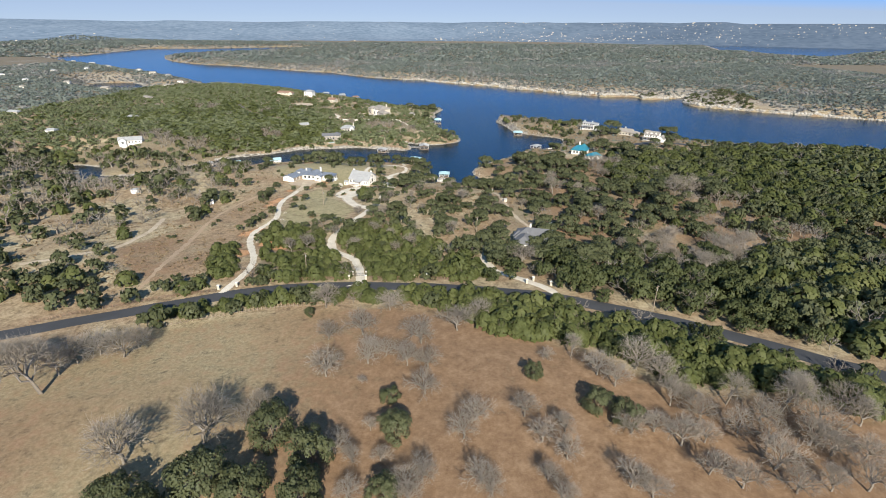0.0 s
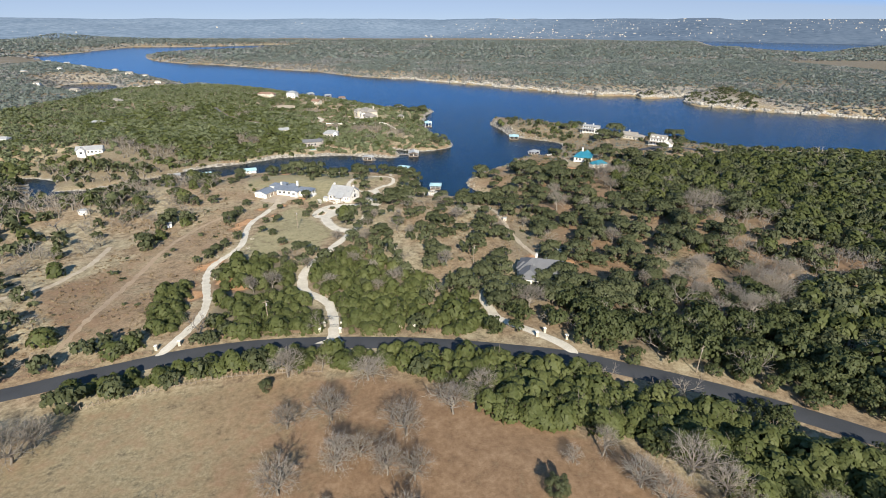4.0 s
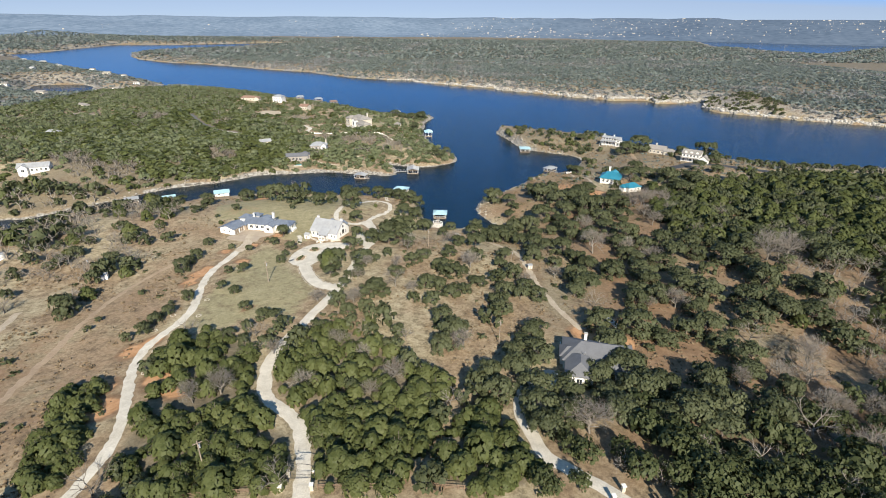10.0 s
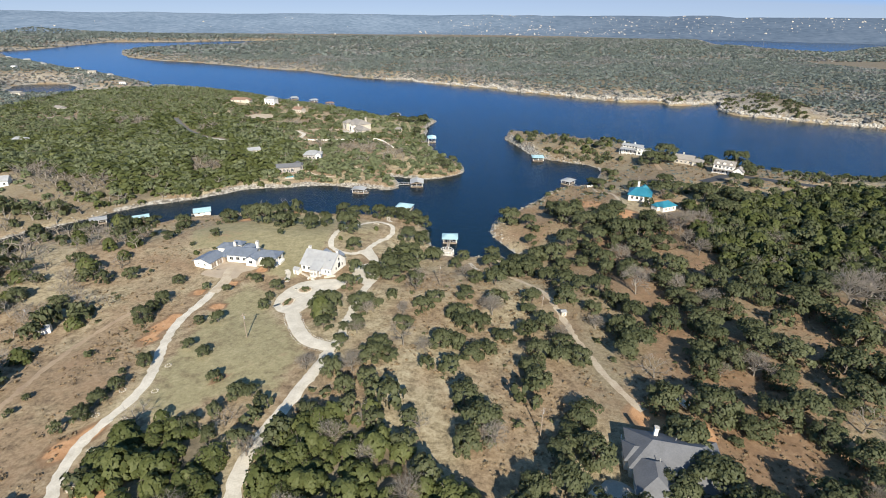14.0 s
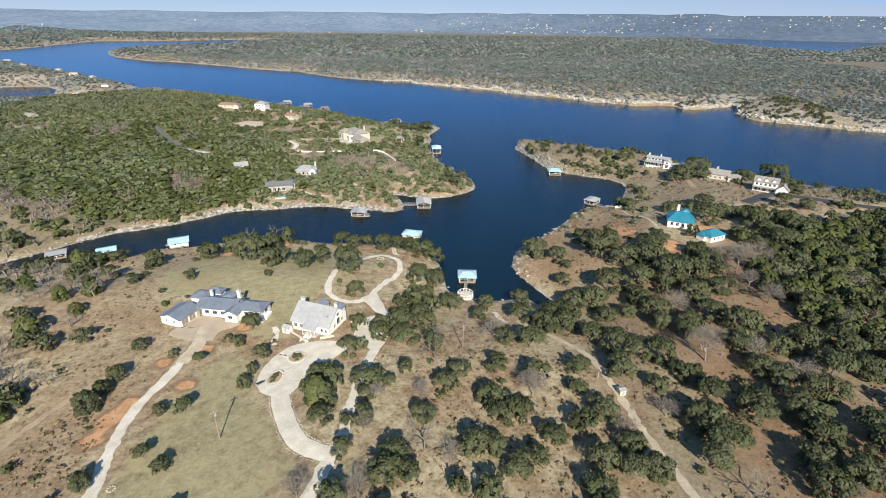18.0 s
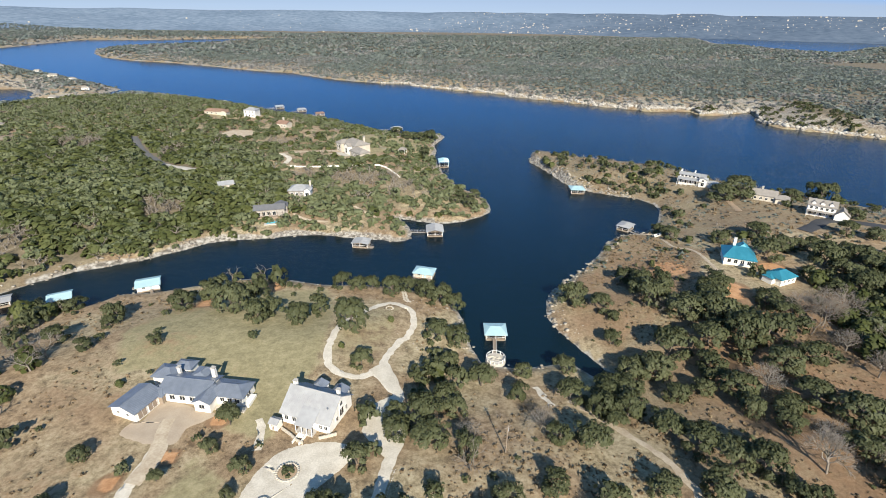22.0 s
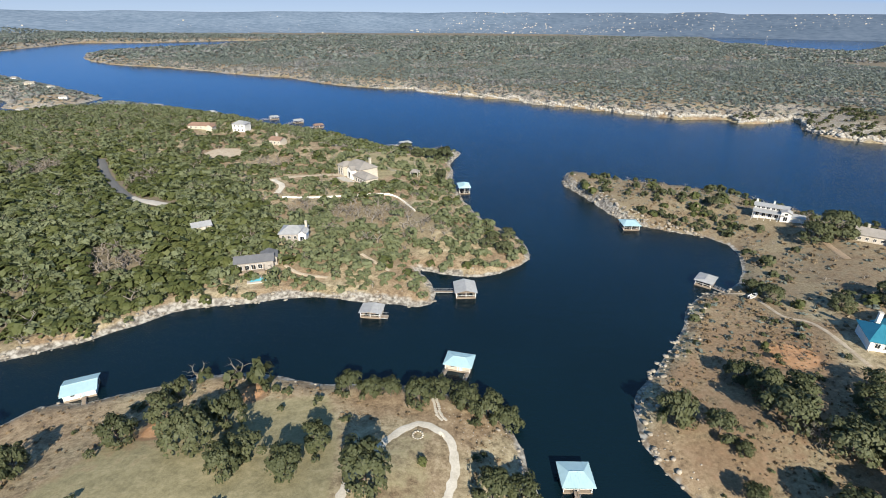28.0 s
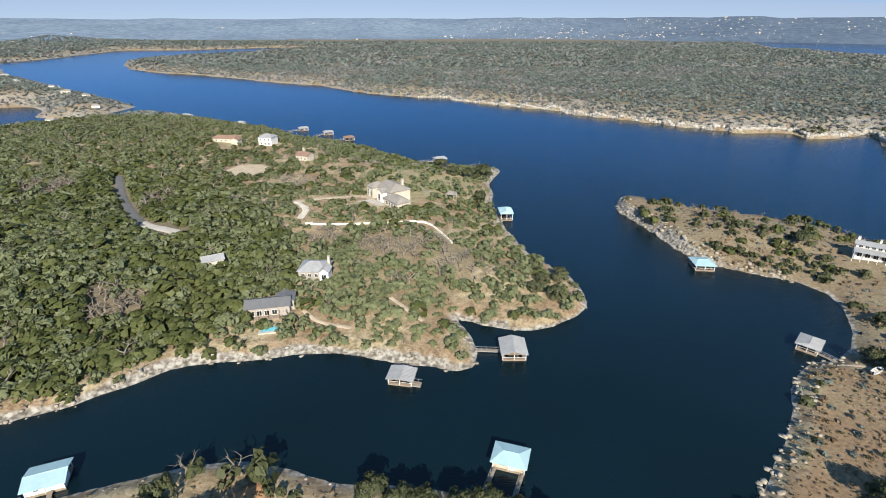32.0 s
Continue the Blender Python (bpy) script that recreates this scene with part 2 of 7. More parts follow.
def water_material():
    n = Nodes("lake_water", 0.16)
    n.colour(n.ramp(n.noise(120, 3), (0.35, (0.002, 0.008, 0.011)), (0.65, (0.003, 0.012, 0.018))))
    n.shader.inputs["IOR"].default_value = 1.33
    swell = n.math("ADD", n.noise(0.75, 3, stretch=(1.0, 1.5, 1.0)), n.math("MULTIPLY", n.noise(0.22, 2), 0.4))
    swell = n.math("ADD", swell, n.math("MULTIPLY", n.noise(5.0, 3, stretch=(0.7, 1.5, 1.0)), 1.4))
    apart = n.add("SeparateXYZ")
    n.join(n.place(), apart.inputs[0])
    calm = n.math("MULTIPLY", n.math("SUBTRACT", apart.outputs["Y"], 420.0), 1 / 1500.0)
    calm = n.ramp(calm, (0.0, (1, 1, 1)), (0.14, (0.45, 0.45, 0.45)), (0.40, (0.12, 0.12, 0.12)))
    n.bump(n.math("MULTIPLY", swell, calm), 1.0, 0.11)
    return n.material


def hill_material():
    """Far wooded hills, a plain backdrop: distance haze is put into their blue colour."""
    n = Nodes("hazed_hills", 1.0)
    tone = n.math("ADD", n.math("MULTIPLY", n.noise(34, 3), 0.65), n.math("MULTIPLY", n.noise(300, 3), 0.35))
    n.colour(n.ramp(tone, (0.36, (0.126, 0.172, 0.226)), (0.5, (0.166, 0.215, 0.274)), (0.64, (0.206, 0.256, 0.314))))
    # less haze over the nearer eastern hills, painted as a darker tone by X
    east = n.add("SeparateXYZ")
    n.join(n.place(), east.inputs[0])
    thin_haze = n.ramp(n.math("ADD", n.math("MULTIPLY", east.outputs["X"], 1 / 4000.0), 0.5), (0.42, (1, 1, 1)), (0.85, (0.62, 0.63, 0.66)))
    n.colour(n.mix(1.0, n.shader.inputs["Base Color"].links[0].from_socket, thin_haze, "MULTIPLY"))
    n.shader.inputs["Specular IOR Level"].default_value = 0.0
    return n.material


M_GROUND, M_WATER, M_HAZED_HILLS = ground_material(), water_material(), hill_material()


# ---- building blocks ----
def part(name, bm, material, parent=None, label="", at=None):
    """One mesh object from a bmesh, under a thing or a part."""
    mesh = bpy.data.meshes.new(name)
    bm.to_mesh(mesh)
    bm.free()
    mesh.materials.append(material)
    ob = new(name, mesh)
    ob.parent = parent
    if at is not None:
        ob.matrix_basis = at
    if label:
        ob["label"] = label
    return ob


def mesh_from(name, verts, faces, material, tone=None, normals=None):
    """A mesh from arrays of corners and of equal-sided faces."""
    verts, faces = np.asarray(verts, np.float32), np.asarray(faces, np.int32)
    mesh = bpy.data.meshes.new(name)
    sides = faces.shape[1]
    mesh.vertices.add(len(verts))
    mesh.vertices.foreach_set("co", verts.ravel())
    mesh.loops.add(faces.size)
    mesh.loops.foreach_set("vertex_index", faces.ravel())
    mesh.polygons.add(len(faces))
    mesh.polygons.foreach_set("loop_start", np.arange(0, faces.size, sides, dtype=np.int32))
    mesh.update(calc_edges=True)
    mesh.materials.append(material)
    if tone is not None:
        mesh.attributes.new("tone", "FLOAT", "POINT").data.foreach_set("value", np.asarray(tone, np.float32))
    if normals is not None:
        mesh.normals_split_custom_set_from_vertices(np.asarray(normals, np.float32))
    return mesh


def thing(name, at, label, category, group="", kind=""):
    ob = new(name)
    ob.empty_display_size = 0.5
    ob.matrix_basis = at
    return tagged(ob, label, category, group, kind)


def add_box(bm, x0, x1, y0, y1, z0, z1, bevel=0.0):
    made = bmesh.ops.create_cube(bm, size=1, matrix=Matrix.Translation(((x0 + x1) / 2, (y0 + y1) / 2, (z0 + z1) / 2))
                                 @ Matrix.Diagonal((x1 - x0, y1 - y0, z1 - z0, 1)))
    if bevel:
        edges = list({e for v in made["verts"] for e in v.link_edges})
        bmesh.ops.bevel(bm, geom=edges, offset=bevel, segments=1, affect="EDGES")


def box(name, x0, x1, y0, y1, z0, z1, material, parent, label="", bevel=0.0):
    bm = bmesh.new()
    add_box(bm, x0, x1, y0, y1, z0, z1, bevel)
    return part(name, bm, material, parent, label)


def tube(bm, a, b, ra, rb, sides=5):
    """A tapered round bar from a to b."""
    a, b = Vector(a), Vector(b)
    way = (b - a).normalized()
    side = way.orthogonal().normalized()
    up = way.cross(side)
    rings = []
    for at, r in ((a, ra), (b, rb)):
        rings.append([bm.verts.new(at + (side * math.cos(k * math.tau / sides) + up * math.sin(k * math.tau / sides)) * r) for k in range(sides)])
    for k in range(sides):
        bm.faces.new((rings[0][k], rings[0][(k + 1) % sides], rings[1][(k + 1) % sides], rings[1][k]))
    bm.faces.new(rings[1])
    bm.faces.new(rings[0][::-1])


def inside(x, y, ring):
    return shore_distance(np.asarray(x, float), np.asarray(y, float), ring) > 0


def glide(points, step=1.5):
    """Points along a smooth line through the given ones."""
    p = [np.array(q, float) for q in points]
    p = [2 * p[0] - p[1], *p, 2 * p[-1] - p[-2]]
    out = []
    for a, b, c, d in zip(p, p[1:], p[2:], p[3:]):
        for t in np.arange(0, 1, step / max(np.linalg.norm(c - b), step)):
            out.append(0.5 * (2 * b + (c - a) * t + (2 * a - 5 * b + 4 * c - d) * t * t + (3 * b - a - 3 * c + d) * t ** 3))
    return np.array(out + [p[-2]])


# ---- the lie of the land: shores of the lake, heights ----
SHORE_COVE_WEST = [(-213, 178), (-236, 176), (-239, 183), (-249, 199), (-268, 205), (-288, 203), (-263, 192), (-248, 171), (-240, 160),
                   (-219, 158), (-206, 163), (-200, 176), (-195, 187), (-186, 196), (-176, 201), (-163, 203), (-142, 206)]
SHORE_POINT = [(-138, 210), (-134, 216), (-128, 218), (-121, 218), (-113, 221), (-101, 225), (-93, 228), (-86, 229), (-79, 229.5), (-72, 229),
               (-65, 227), (-57, 225), (-50, 224.5), (-44, 224.5), (-33, 223), (-23, 221), (-13, 218.5), (-6, 213.7), (-1.6, 205.5),
               (0.6, 199), (1.2, 193), (2.4, 182), (5, 173.4), (14, 170.5), (26, 171.5), (33, 173), (39, 166), (45, 165), (41, 176)]
SHORE_EAST = [(37, 183), (35, 188), (33, 194.5), (31.6, 199), (32.3, 205), (33.6, 212), (36.5, 218), (43, 225), (52, 235), (59.5, 243), (65.8, 250.5),
              (71.8, 261), (78, 269.5), (84.6, 275), (95, 278), (105, 285), (113, 296), (120, 312), (120.5, 322), (115, 332), (104, 338), (92.6, 345),
              (84, 352), (79, 361), (75.5, 377), (71, 397), (66.5, 411), (65, 419), (68, 430), (76, 434)]
SHORE_RIVER_SOUTH = [(111, 413), (153, 394), (176, 376), (215, 340), (262, 308), (310, 298), (345, 283), (385, 258), (480, 205), (700, 110),
                     (1200, -60), (2200, -300), (4900, -700)]
SHORE_RIVER_NORTH = [(4900, -100), (2200, 120), (1200, 270), (700, 390), (528, 450), (469, 478), (414, 506), (382, 532), (353, 550), (344, 583),
                     (370, 632), (371, 647), (326, 627), (300, 622), (302, 646), (287, 653), (246, 648), (239, 660), (196, 681), (188, 695),
                     (142, 727), (99, 756), (95, 779), (60, 794), (8, 829), (-40, 863), (-45, 887), (-91, 887), (-165, 924), (-233, 989),
                     (-271, 1030), (-351, 1063), (-448, 1130), (-559, 1200), (-687, 1255), (-788, 1330), (-880, 1440)]
SHORE_UPSTREAM = [(-910, 1500), (-941, 1550), (-969, 1670), (-914, 1790), (-834, 1930), (-747, 2120), (-648, 2246), (-560, 2330), (-704, 2439), (-868, 2363),
                  (-1102, 2180), (-1335, 2140), (-1288, 1821), (-1245, 1600), (-1290, 1500), (-1226, 1437), (-1129, 1342), (-939, 1166),
                  (-796, 1058), (-666, 952), (-568, 886), (-497, 830)]
SHORE_BAY = [(-447, 785), (-449, 750), (-455, 712), (-482, 700), (-520, 710), (-541, 752), (-587, 785), (-645, 765), (-610, 690), (-556, 652), (-500, 626),
             (-452, 640), (-418, 690), (-405, 715), (-379, 722), (-340, 712)]
SHORE_WEST_NORTH = [(-280, 680), (-218, 644), (-160, 598), (-113, 570), (-70, 527), (-51, 514), (-26, 507), (-2, 508), (1, 500), (-2, 487), (-9, 462), (-7, 450),
                    (-8, 428), (-5, 400), (-3, 383), (1, 369), (6, 353), (13, 344), (20, 333), (22.5, 318), (21.5, 308), (16.6, 301.7), (5.6, 294), (-4, 291.3), (-18, 294),
                    (-28, 297.5)]
SHORE_WEST_SOUTH = [(-23.5, 289), (-21, 277.5), (-22, 269.5), (-28, 267), (-36, 269), (-47, 270.5), (-58.6, 273.6), (-67.6, 275), (-80, 274), (-90, 271),
                    (-100, 269), (-112, 267), (-119, 264), (-126, 257), (-133, 252), (-138, 247), (-146, 243), (-153, 239), (-162, 235), (-172, 226),
                    (-182, 213), (-191, 203), (-201, 193)]
LAKE = (SHORE_COVE_WEST + SHORE_POINT + SHORE_EAST + SHORE_RIVER_SOUTH + SHORE_RIVER_NORTH + SHORE_UPSTREAM + SHORE_BAY
        + SHORE_WEST_NORTH + SHORE_WEST_SOUTH)
FAR_LAKE = [(560, 3330), (1120, 3330), (1580, 3230), (1860, 2890), (2250, 2760), (3400, 2900), (3400, 2500), (1790, 2160), (1585, 2020), (1400, 1850),
            (1319, 1786), (1285, 1867), (1271, 1990), (1283, 2212), (1211, 2290), (1412, 2868), (1192, 3060), (766, 3240)]
# ground heights well back from the shore: x, y, metres
HEIGHTS = [(54, -14, 17), (-63, -12, 14.8), (-130, -12, 15), (-19, -3, 16), (40, -60, 19.5), (-60, -90, 18.5), (150, -60, 19), (0, -160, 22),
           (52, 45, 10.8), (-20, 40, 12.2), (-90, 50, 11), (-117, 96, 8), (47, 110, 7.4), (-43, 148, 8.2), (-88, 145, 8.2), (140, 60, 13),
           (112, 226, 9), (166, 303, 8), (143, 325, 9), (95, 250, 6.5), (-96, 296, 6), (-244, 232, 13), (-180, 330, 13), (-76, 448, 8)]
HEIGHTS_FAR = [(250, 120, 15), (-300, 60, 13), (-300, 450, 16), (-450, 300, 17), (-900, 700, 20), (-900, 100, 22), (300, 900, 11), (700, 700, 13),
               (-300, 1500, 8), (-600, 1700, 6), (500, 1700, 5), (1300, 1300, 7), (1100, 2000, 3), (0, 2500, 4), (1900, 1400, 24),
               (600, -700, 25), (-600, -700, 25), (2500, 400, 40), (-2000, 800, 30)]


def smooth(v):
    v = np.clip(v, 0, 1)
    return v * v * (3 - 2 * v)


def shore_distance(x, y, ring):
    """Distance to the ring of a shore, in metres: positive inside the ring."""
    p = np.asarray(ring, float)
    q = np.roll(p, -1, 0)
    best, inside = np.full(x.shape, 1e12), np.zeros(x.shape, bool)
    for (ax, ay), (bx, by) in zip(p, q):
        ex, ey = bx - ax, by - ay
        k = np.clip(((x - ax) * ex + (y - ay) * ey) / (ex * ex + ey * ey), 0, 1)
        best = np.minimum(best, (x - ax - k * ex) ** 2 + (y - ay - k * ey) ** 2)
        if ay != by:
            inside ^= ((ay > y) != (by > y)) & (x < ax + (y - ay) * ex / ey)
    return np.where(inside, 1, -1) * np.sqrt(best)


LATTICE = np.random.RandomState(7).rand(256, 256)


def value_noise(x, y, size):
    """Smooth noise from 0 to 1 with features of that many metres."""
    u, v = np.asarray(x, float) / size + 91.3, np.asarray(y, float) / size + 47.7
    i, j = np.floor(u).astype(int), np.floor(v).astype(int)
    f, g = smooth(u - i), smooth(v - j)
    a, b = LATTICE[i % 256, j % 256], LATTICE[(i + 1) % 256, j % 256]
    c, d = LATTICE[i % 256, (j + 1) % 256], LATTICE[(i + 1) % 256, (j + 1) % 256]
    return (a * (1 - f) + b * f) * (1 - g) + (c * (1 - f) + d * f) * g


def inland(x, y):
    """Metres from the water's edge: positive on land."""
    d = np.maximum(shore_distance(x, y, LAKE), shore_distance(x, y, FAR_LAKE))
    far = np.clip(np.hypot(x, y - 200) / 900, 0.35, 3)
    return -d + (value_noise(x, y, 7) - 0.5) * 2.2 * np.minimum(far, 1.2) + (value_noise(x, y, 26) - 0.5) * 5 * far


def land_height(x, y):
    x, y = np.asarray(x, float), np.asarray(y, float)
    d = inland(x, y)
    top, total = np.zeros(x.shape), np.zeros(x.shape)
    for px, py, pz in HEIGHTS + HEIGHTS_FAR:
        near = 1 / ((x - px) ** 2 + (y - py) ** 2 + 900) ** 1.6
        top, total = top + near * pz, total + near
    top = top / total + (value_noise(x, y, 40) - 0.5) * 1.2 + (value_noise(x, y, 13) - 0.5) * 0.35
    away = np.hypot(x, y)
    top = top + smooth((away - 500) / 900) * (value_noise(x, y, 300) - 0.5) * 7
    # a stony bank at the water, higher along the river's cliffs
    cliff = smooth((y - 330 - 0.28 * np.abs(x - 70)) / 40) * smooth((x + 20) / 60)
    step = 1.6 + 1.0 * value_noise(x, y, 33) + cliff * 3.2
    width = 5.5 - 2.2 * smooth(cliff)
    h = step * smooth(d / width) ** 0.8 + np.maximum(top - step, 0) * smooth((d - 2) / 52)
    h = np.where(d < 0, np.maximum(d * 0.22, -4.0), h)
    # the hills all round the skyline
    bearing = np.arctan2(x, y)
    crest = 111 + 7 * np.sin(bearing * 3.1 + 0.6) + 9 * (value_noise(bearing * 1000, 0 * x, 90) - 0.5) + 11 * (value_noise(bearing * 1000, 0 * x + 5, 34) - 0.5) * (0.4 + 0.6 * smooth(bearing * 3 + 0.6))
    rise = smooth((away - 3350 + 250 * (value_noise(x, y, 700) - 0.5)) / 1150) * smooth((4900 - away) / 250)
    ridges = 0.75 + 0.5 * value_noise(x, y, 420)
    return h + rise * crest * np.where(away > 4350, 1, np.minimum(ridges, 1.0))


# ---- the ground: one sheet to the skyline, and the lake ----
ROAD = [(-190, -86), (-150, -61), (-118, -43.5), (-90, -30), (-76, -23.2), (-60, -16.2), (-45, -11.5), (-31, -9), (-15, -7.6), (0, -7.4), (14, -8.4), (27, -10.4),
        (42, -13.4), (57, -16.8), (68, -21), (79, -25.2), (89, -29.4), (98, -34.2), (108, -41), (119, -50), (131, -58), (160, -79), (210, -112)]
DRIVE_WEST = [(-61.5, -14.5), (-60.6, -8), (-59.6, -1), (-59.6, 8.5), (-62.7, 18), (-67.5, 28), (-72, 38), (-74.5, 48), (-73.2, 57), (-71.2, 65), (-72.3, 75), (-75.5, 86),
              (-77.8, 97), (-78.2, 104), (-77, 112), (-76, 121), (-75.5, 128), (-75, 134)]
DRIVE_MAIN = [(-14.7, -6.5), (-15.4, 0), (-17.2, 7), (-20.3, 15.3), (-24.7, 20.5), (-30.4, 25), (-33.9, 32), (-35.6, 41), (-34.2, 51), (-31, 62), (-28.5, 72), (-26, 84)]
LOOP_EAST = [(-26, 84), (-24.2, 92), (-23.9, 103), (-22.9, 116), (-21.4, 125), (-19.6, 133), (-20.8, 139), (-20.2, 146), (-20.5, 153), (-23.5, 160)]
LOOP_WEST = [(-26.2, 86.5), (-31, 88.3), (-34.8, 91.3), (-38, 96.2), (-41.6, 103.4), (-44, 110.4)]
LOOP_NORTH = [(-22, 157), (-26, 161.7), (-31.6, 158), (-37.7, 159), (-41.6, 163.8), (-42.5, 173.5), (-40.5, 186), (-36, 194), (-33.3, 199), (-26.4, 204.6), (-19.8, 201),
              (-17.6, 195), (-17.7, 188.5), (-19.5, 182), (-21.5, 179), (-25, 169.6), (-26.1, 161.7)]
DRIVE_EAST = [(54.3, -14.6), (52.8, -10.4), (48.6, -5.9), (44.2, -1.6), (39, 3), (34.8, 7), (33, 14), (31.5, 22), (34, 31), (39.5, 37.5)]
TRACK_EAST = [(57, 61), (54, 67), (51, 79), (49, 92), (47.6, 104), (46.4, 115), (44, 128), (36, 141), (27, 152)]
TRACK_HILL = [(-92, -12), (-95.5, 12), (-100, 43), (-103, 66), (-103, 88), (-97, 108), (-90, 122)]
TRACK_WOODS = [(-150, 6), (-136, 14), (-125, 26), (-123.5, 38), (-124, 52), (-129, 70)]
ROAD_ACROSS = [(-236, 428), (-218, 401.5), (-201, 380), (-184, 361), (-176, 353)]
TRACK_TURQUOISE = [(92.2, 273), (101, 269.5), (101.1, 252), (106, 246), (106, 234), (104.5, 219)]
TRACK_MODERN = [(159, 328.6), (157.6, 309), (154, 291)]
PATH_COVE = [(-84.7, 296), (-77, 290), (-65, 286.7)]
LOOP_MANSION = [(-118.8, 401), (-110.3, 389.3), (-109.2, 379.3), (-109.7, 374.2)]
DRIVE_MANSION = [(-118.8, 401), (-108, 408), (-98.1, 411.4), (-84.9, 414.4), (-76.9, 410.3)]
PATH_TIP = [(-53.4, 304.8), (-48, 299.5), (-40, 291)]
STREET_EAST = [(168, 262), (178, 268), (190, 276), (204, 272), (224, 258), (252, 240)]
WAYS = [(ROAD, 3.3), (DRIVE_WEST, 1.6), (DRIVE_MAIN, 1.7), (LOOP_EAST, 1.8), (LOOP_WEST, 2.2), (LOOP_NORTH, 1.4), (DRIVE_EAST, 1.6), (TRACK_EAST, 1.2),
        (TRACK_HILL, 1.4), (TRACK_WOODS, 1.4), (ROAD_ACROSS, 3.4), ([(-180, 357), (-174, 353), (-166, 350.5), (-157, 347)], 5.0), (STREET_EAST, 3.0), (TRACK_TURQUOISE, 0.8), (TRACK_MODERN, 1.6), (PATH_COVE, 0.8), (PATH_TIP, 0.8), (LOOP_MANSION, 2.0), (DRIVE_MANSION, 2.0),
        ([(-104.5, 368.4), (-74, 370.2), (-44, 373), (-36, 362), (-31, 352)], 2.0)]
COURT = [(-51, 112), (-47.5, 108), (-42, 106.5), (-38.5, 112), (-36.5, 119), (-31, 126), (-29, 131), (-36, 133.5), (-45, 131.5), (-49, 127), (-51.5, 119)]
HOUSE_COURT = [(-79, 133), (-72, 133), (-71, 138), (-66, 142.5), (-72, 145), (-81, 147), (-83, 140), (-85, 140), (-86, 136)]
SPOTS = [(-39, 142, 11), (-76, 149, 12), (-87, 145, 7), (-62, 149, 6), (55.8, 43, 11), (116, 229, 9), (123, 211, 7), (153, 341, 12), (178, 308, 9), (194, 284, 10),
         (-96, 294, 7), (-85, 319, 8), (-129, 322, 5), (-66, 408, 20), (-247, 238, 9), (-180, 528, 9), (-140, 491, 7), (-215, 528, 8), (-118, 97, 3), (-168, 458, 13), (48, 110, 2.5), (-33, 128, 3)]
LAWN = [(-62, 138), (-50, 133), (-47, 150), (-44, 160), (-44, 182), (-46, 202), (-52, 217), (-78, 215), (-100, 202), (-110, 180), (-100, 158), (-84, 161)]
LAWN_DRIVES = [(-70, 62), (-60, 54), (-47, 66), (-36, 62), (-33, 70), (-50, 82), (-62, 80), (-70, 80)]
LAWN_COURT = [(-72, 72), (-48, 64), (-37, 66), (-31, 84), (-40, 97), (-50, 108), (-56, 124), (-66, 130), (-72, 112)]
LAWN_MANSION = [(-95, 434), (-78, 412), (-57, 396), (-44, 420), (-32, 424), (-16, 447), (-20, 470), (-50, 474), (-96, 468)]
CLAY_YARD = [(-227, 529), (-219, 562), (-195, 563), (-178, 528), (-189, 510), (-206, 510)]
TIP_SLOPE = [(-100, 334), (-100, 362), (-60, 366), (-38, 366), (-12, 345), (-22, 318), (-36, 296), (-62, 292), (-82, 292)]
LAWN_EAST = [(-44, 166), (-40, 200), (-22, 203), (-22, 182), (-30, 164)]
MEADOW = [(-200, -110), (-120, -58), (-75, -38), (-55, -29), (-30, -23), (0, -21), (25, -32), (60, -48), (75, -64), (104, -63), (140, -85), (180, -130), (180, -330), (-200, -330)]
HILLSIDE = [(-126, 20), (-92, -10), (-62, -6), (-61, 10), (-73, 36), (-75, 55), (-73, 70), (-66, 100), (-55, 128), (-50, 136), (-20, 152), (-12, 175), (2, 206), (-20, 222),
            (-60, 226), (-128, 216), (-148, 196), (-122, 165), (-108, 128), (-104, 95), (-112, 60)]
EAST_BANK = [(38, 186), (38, 214), (66, 246), (88, 275), (108, 268), (112, 240), (96, 215), (80, 196), (60, 182), (46, 176)]
THICKETS = [
    [(-57.4, 4.2), (-60.7, 25.4), (-69.4, 45.7), (-59.1, 56.4), (-41.5, 49.8), (-36.2, 36.2), (-33.3, 20.2), (-27.6, 16.5), (-20.9, 14.1), (-16.8, -1.2), (-28.7, -4.6), (-39.8, -7), (-48.1, -1.7)],
    [(-19.6, 20.7), (-8.8, 30.8), (0.4, 38.6), (14.3, 36), (12.9, 21.3), (9, 7.7), (3, -2.7), (-7.2, -3.4), (-12.9, -1.1), (-16.8, 8.2)],
    [(-33.2, 34.7), (-27.9, 55.3), (-12.7, 55.6), (-0.3, 45.2), (-1.4, 38.6), (-11.9, 29.4), (-20.3, 23.5), (-28.9, 26)],
    [(10.2, 5.5), (17.5, 20), (23.3, 27.5), (26.8, 20.3), (32.9, 3), (31, -1.7), (23.7, -2.9), (12.7, -0.8)],
    [(-71.8, -0.8), (-75.7, 9.8), (-83.4, 29.2), (-77.1, 33.9), (-70.5, 24.3), (-64.8, 7.3), (-63.2, -1.8), (-67.2, -2.7)]]
WEST_BANK = [(-268.7, 253), (-236, 251.7), (-186.3, 242.3), (-164.3, 253.1), (-149.7, 243.6), (-178.4, 215), (-198.5, 198.4), (-213.4, 179), (-330, 150)]
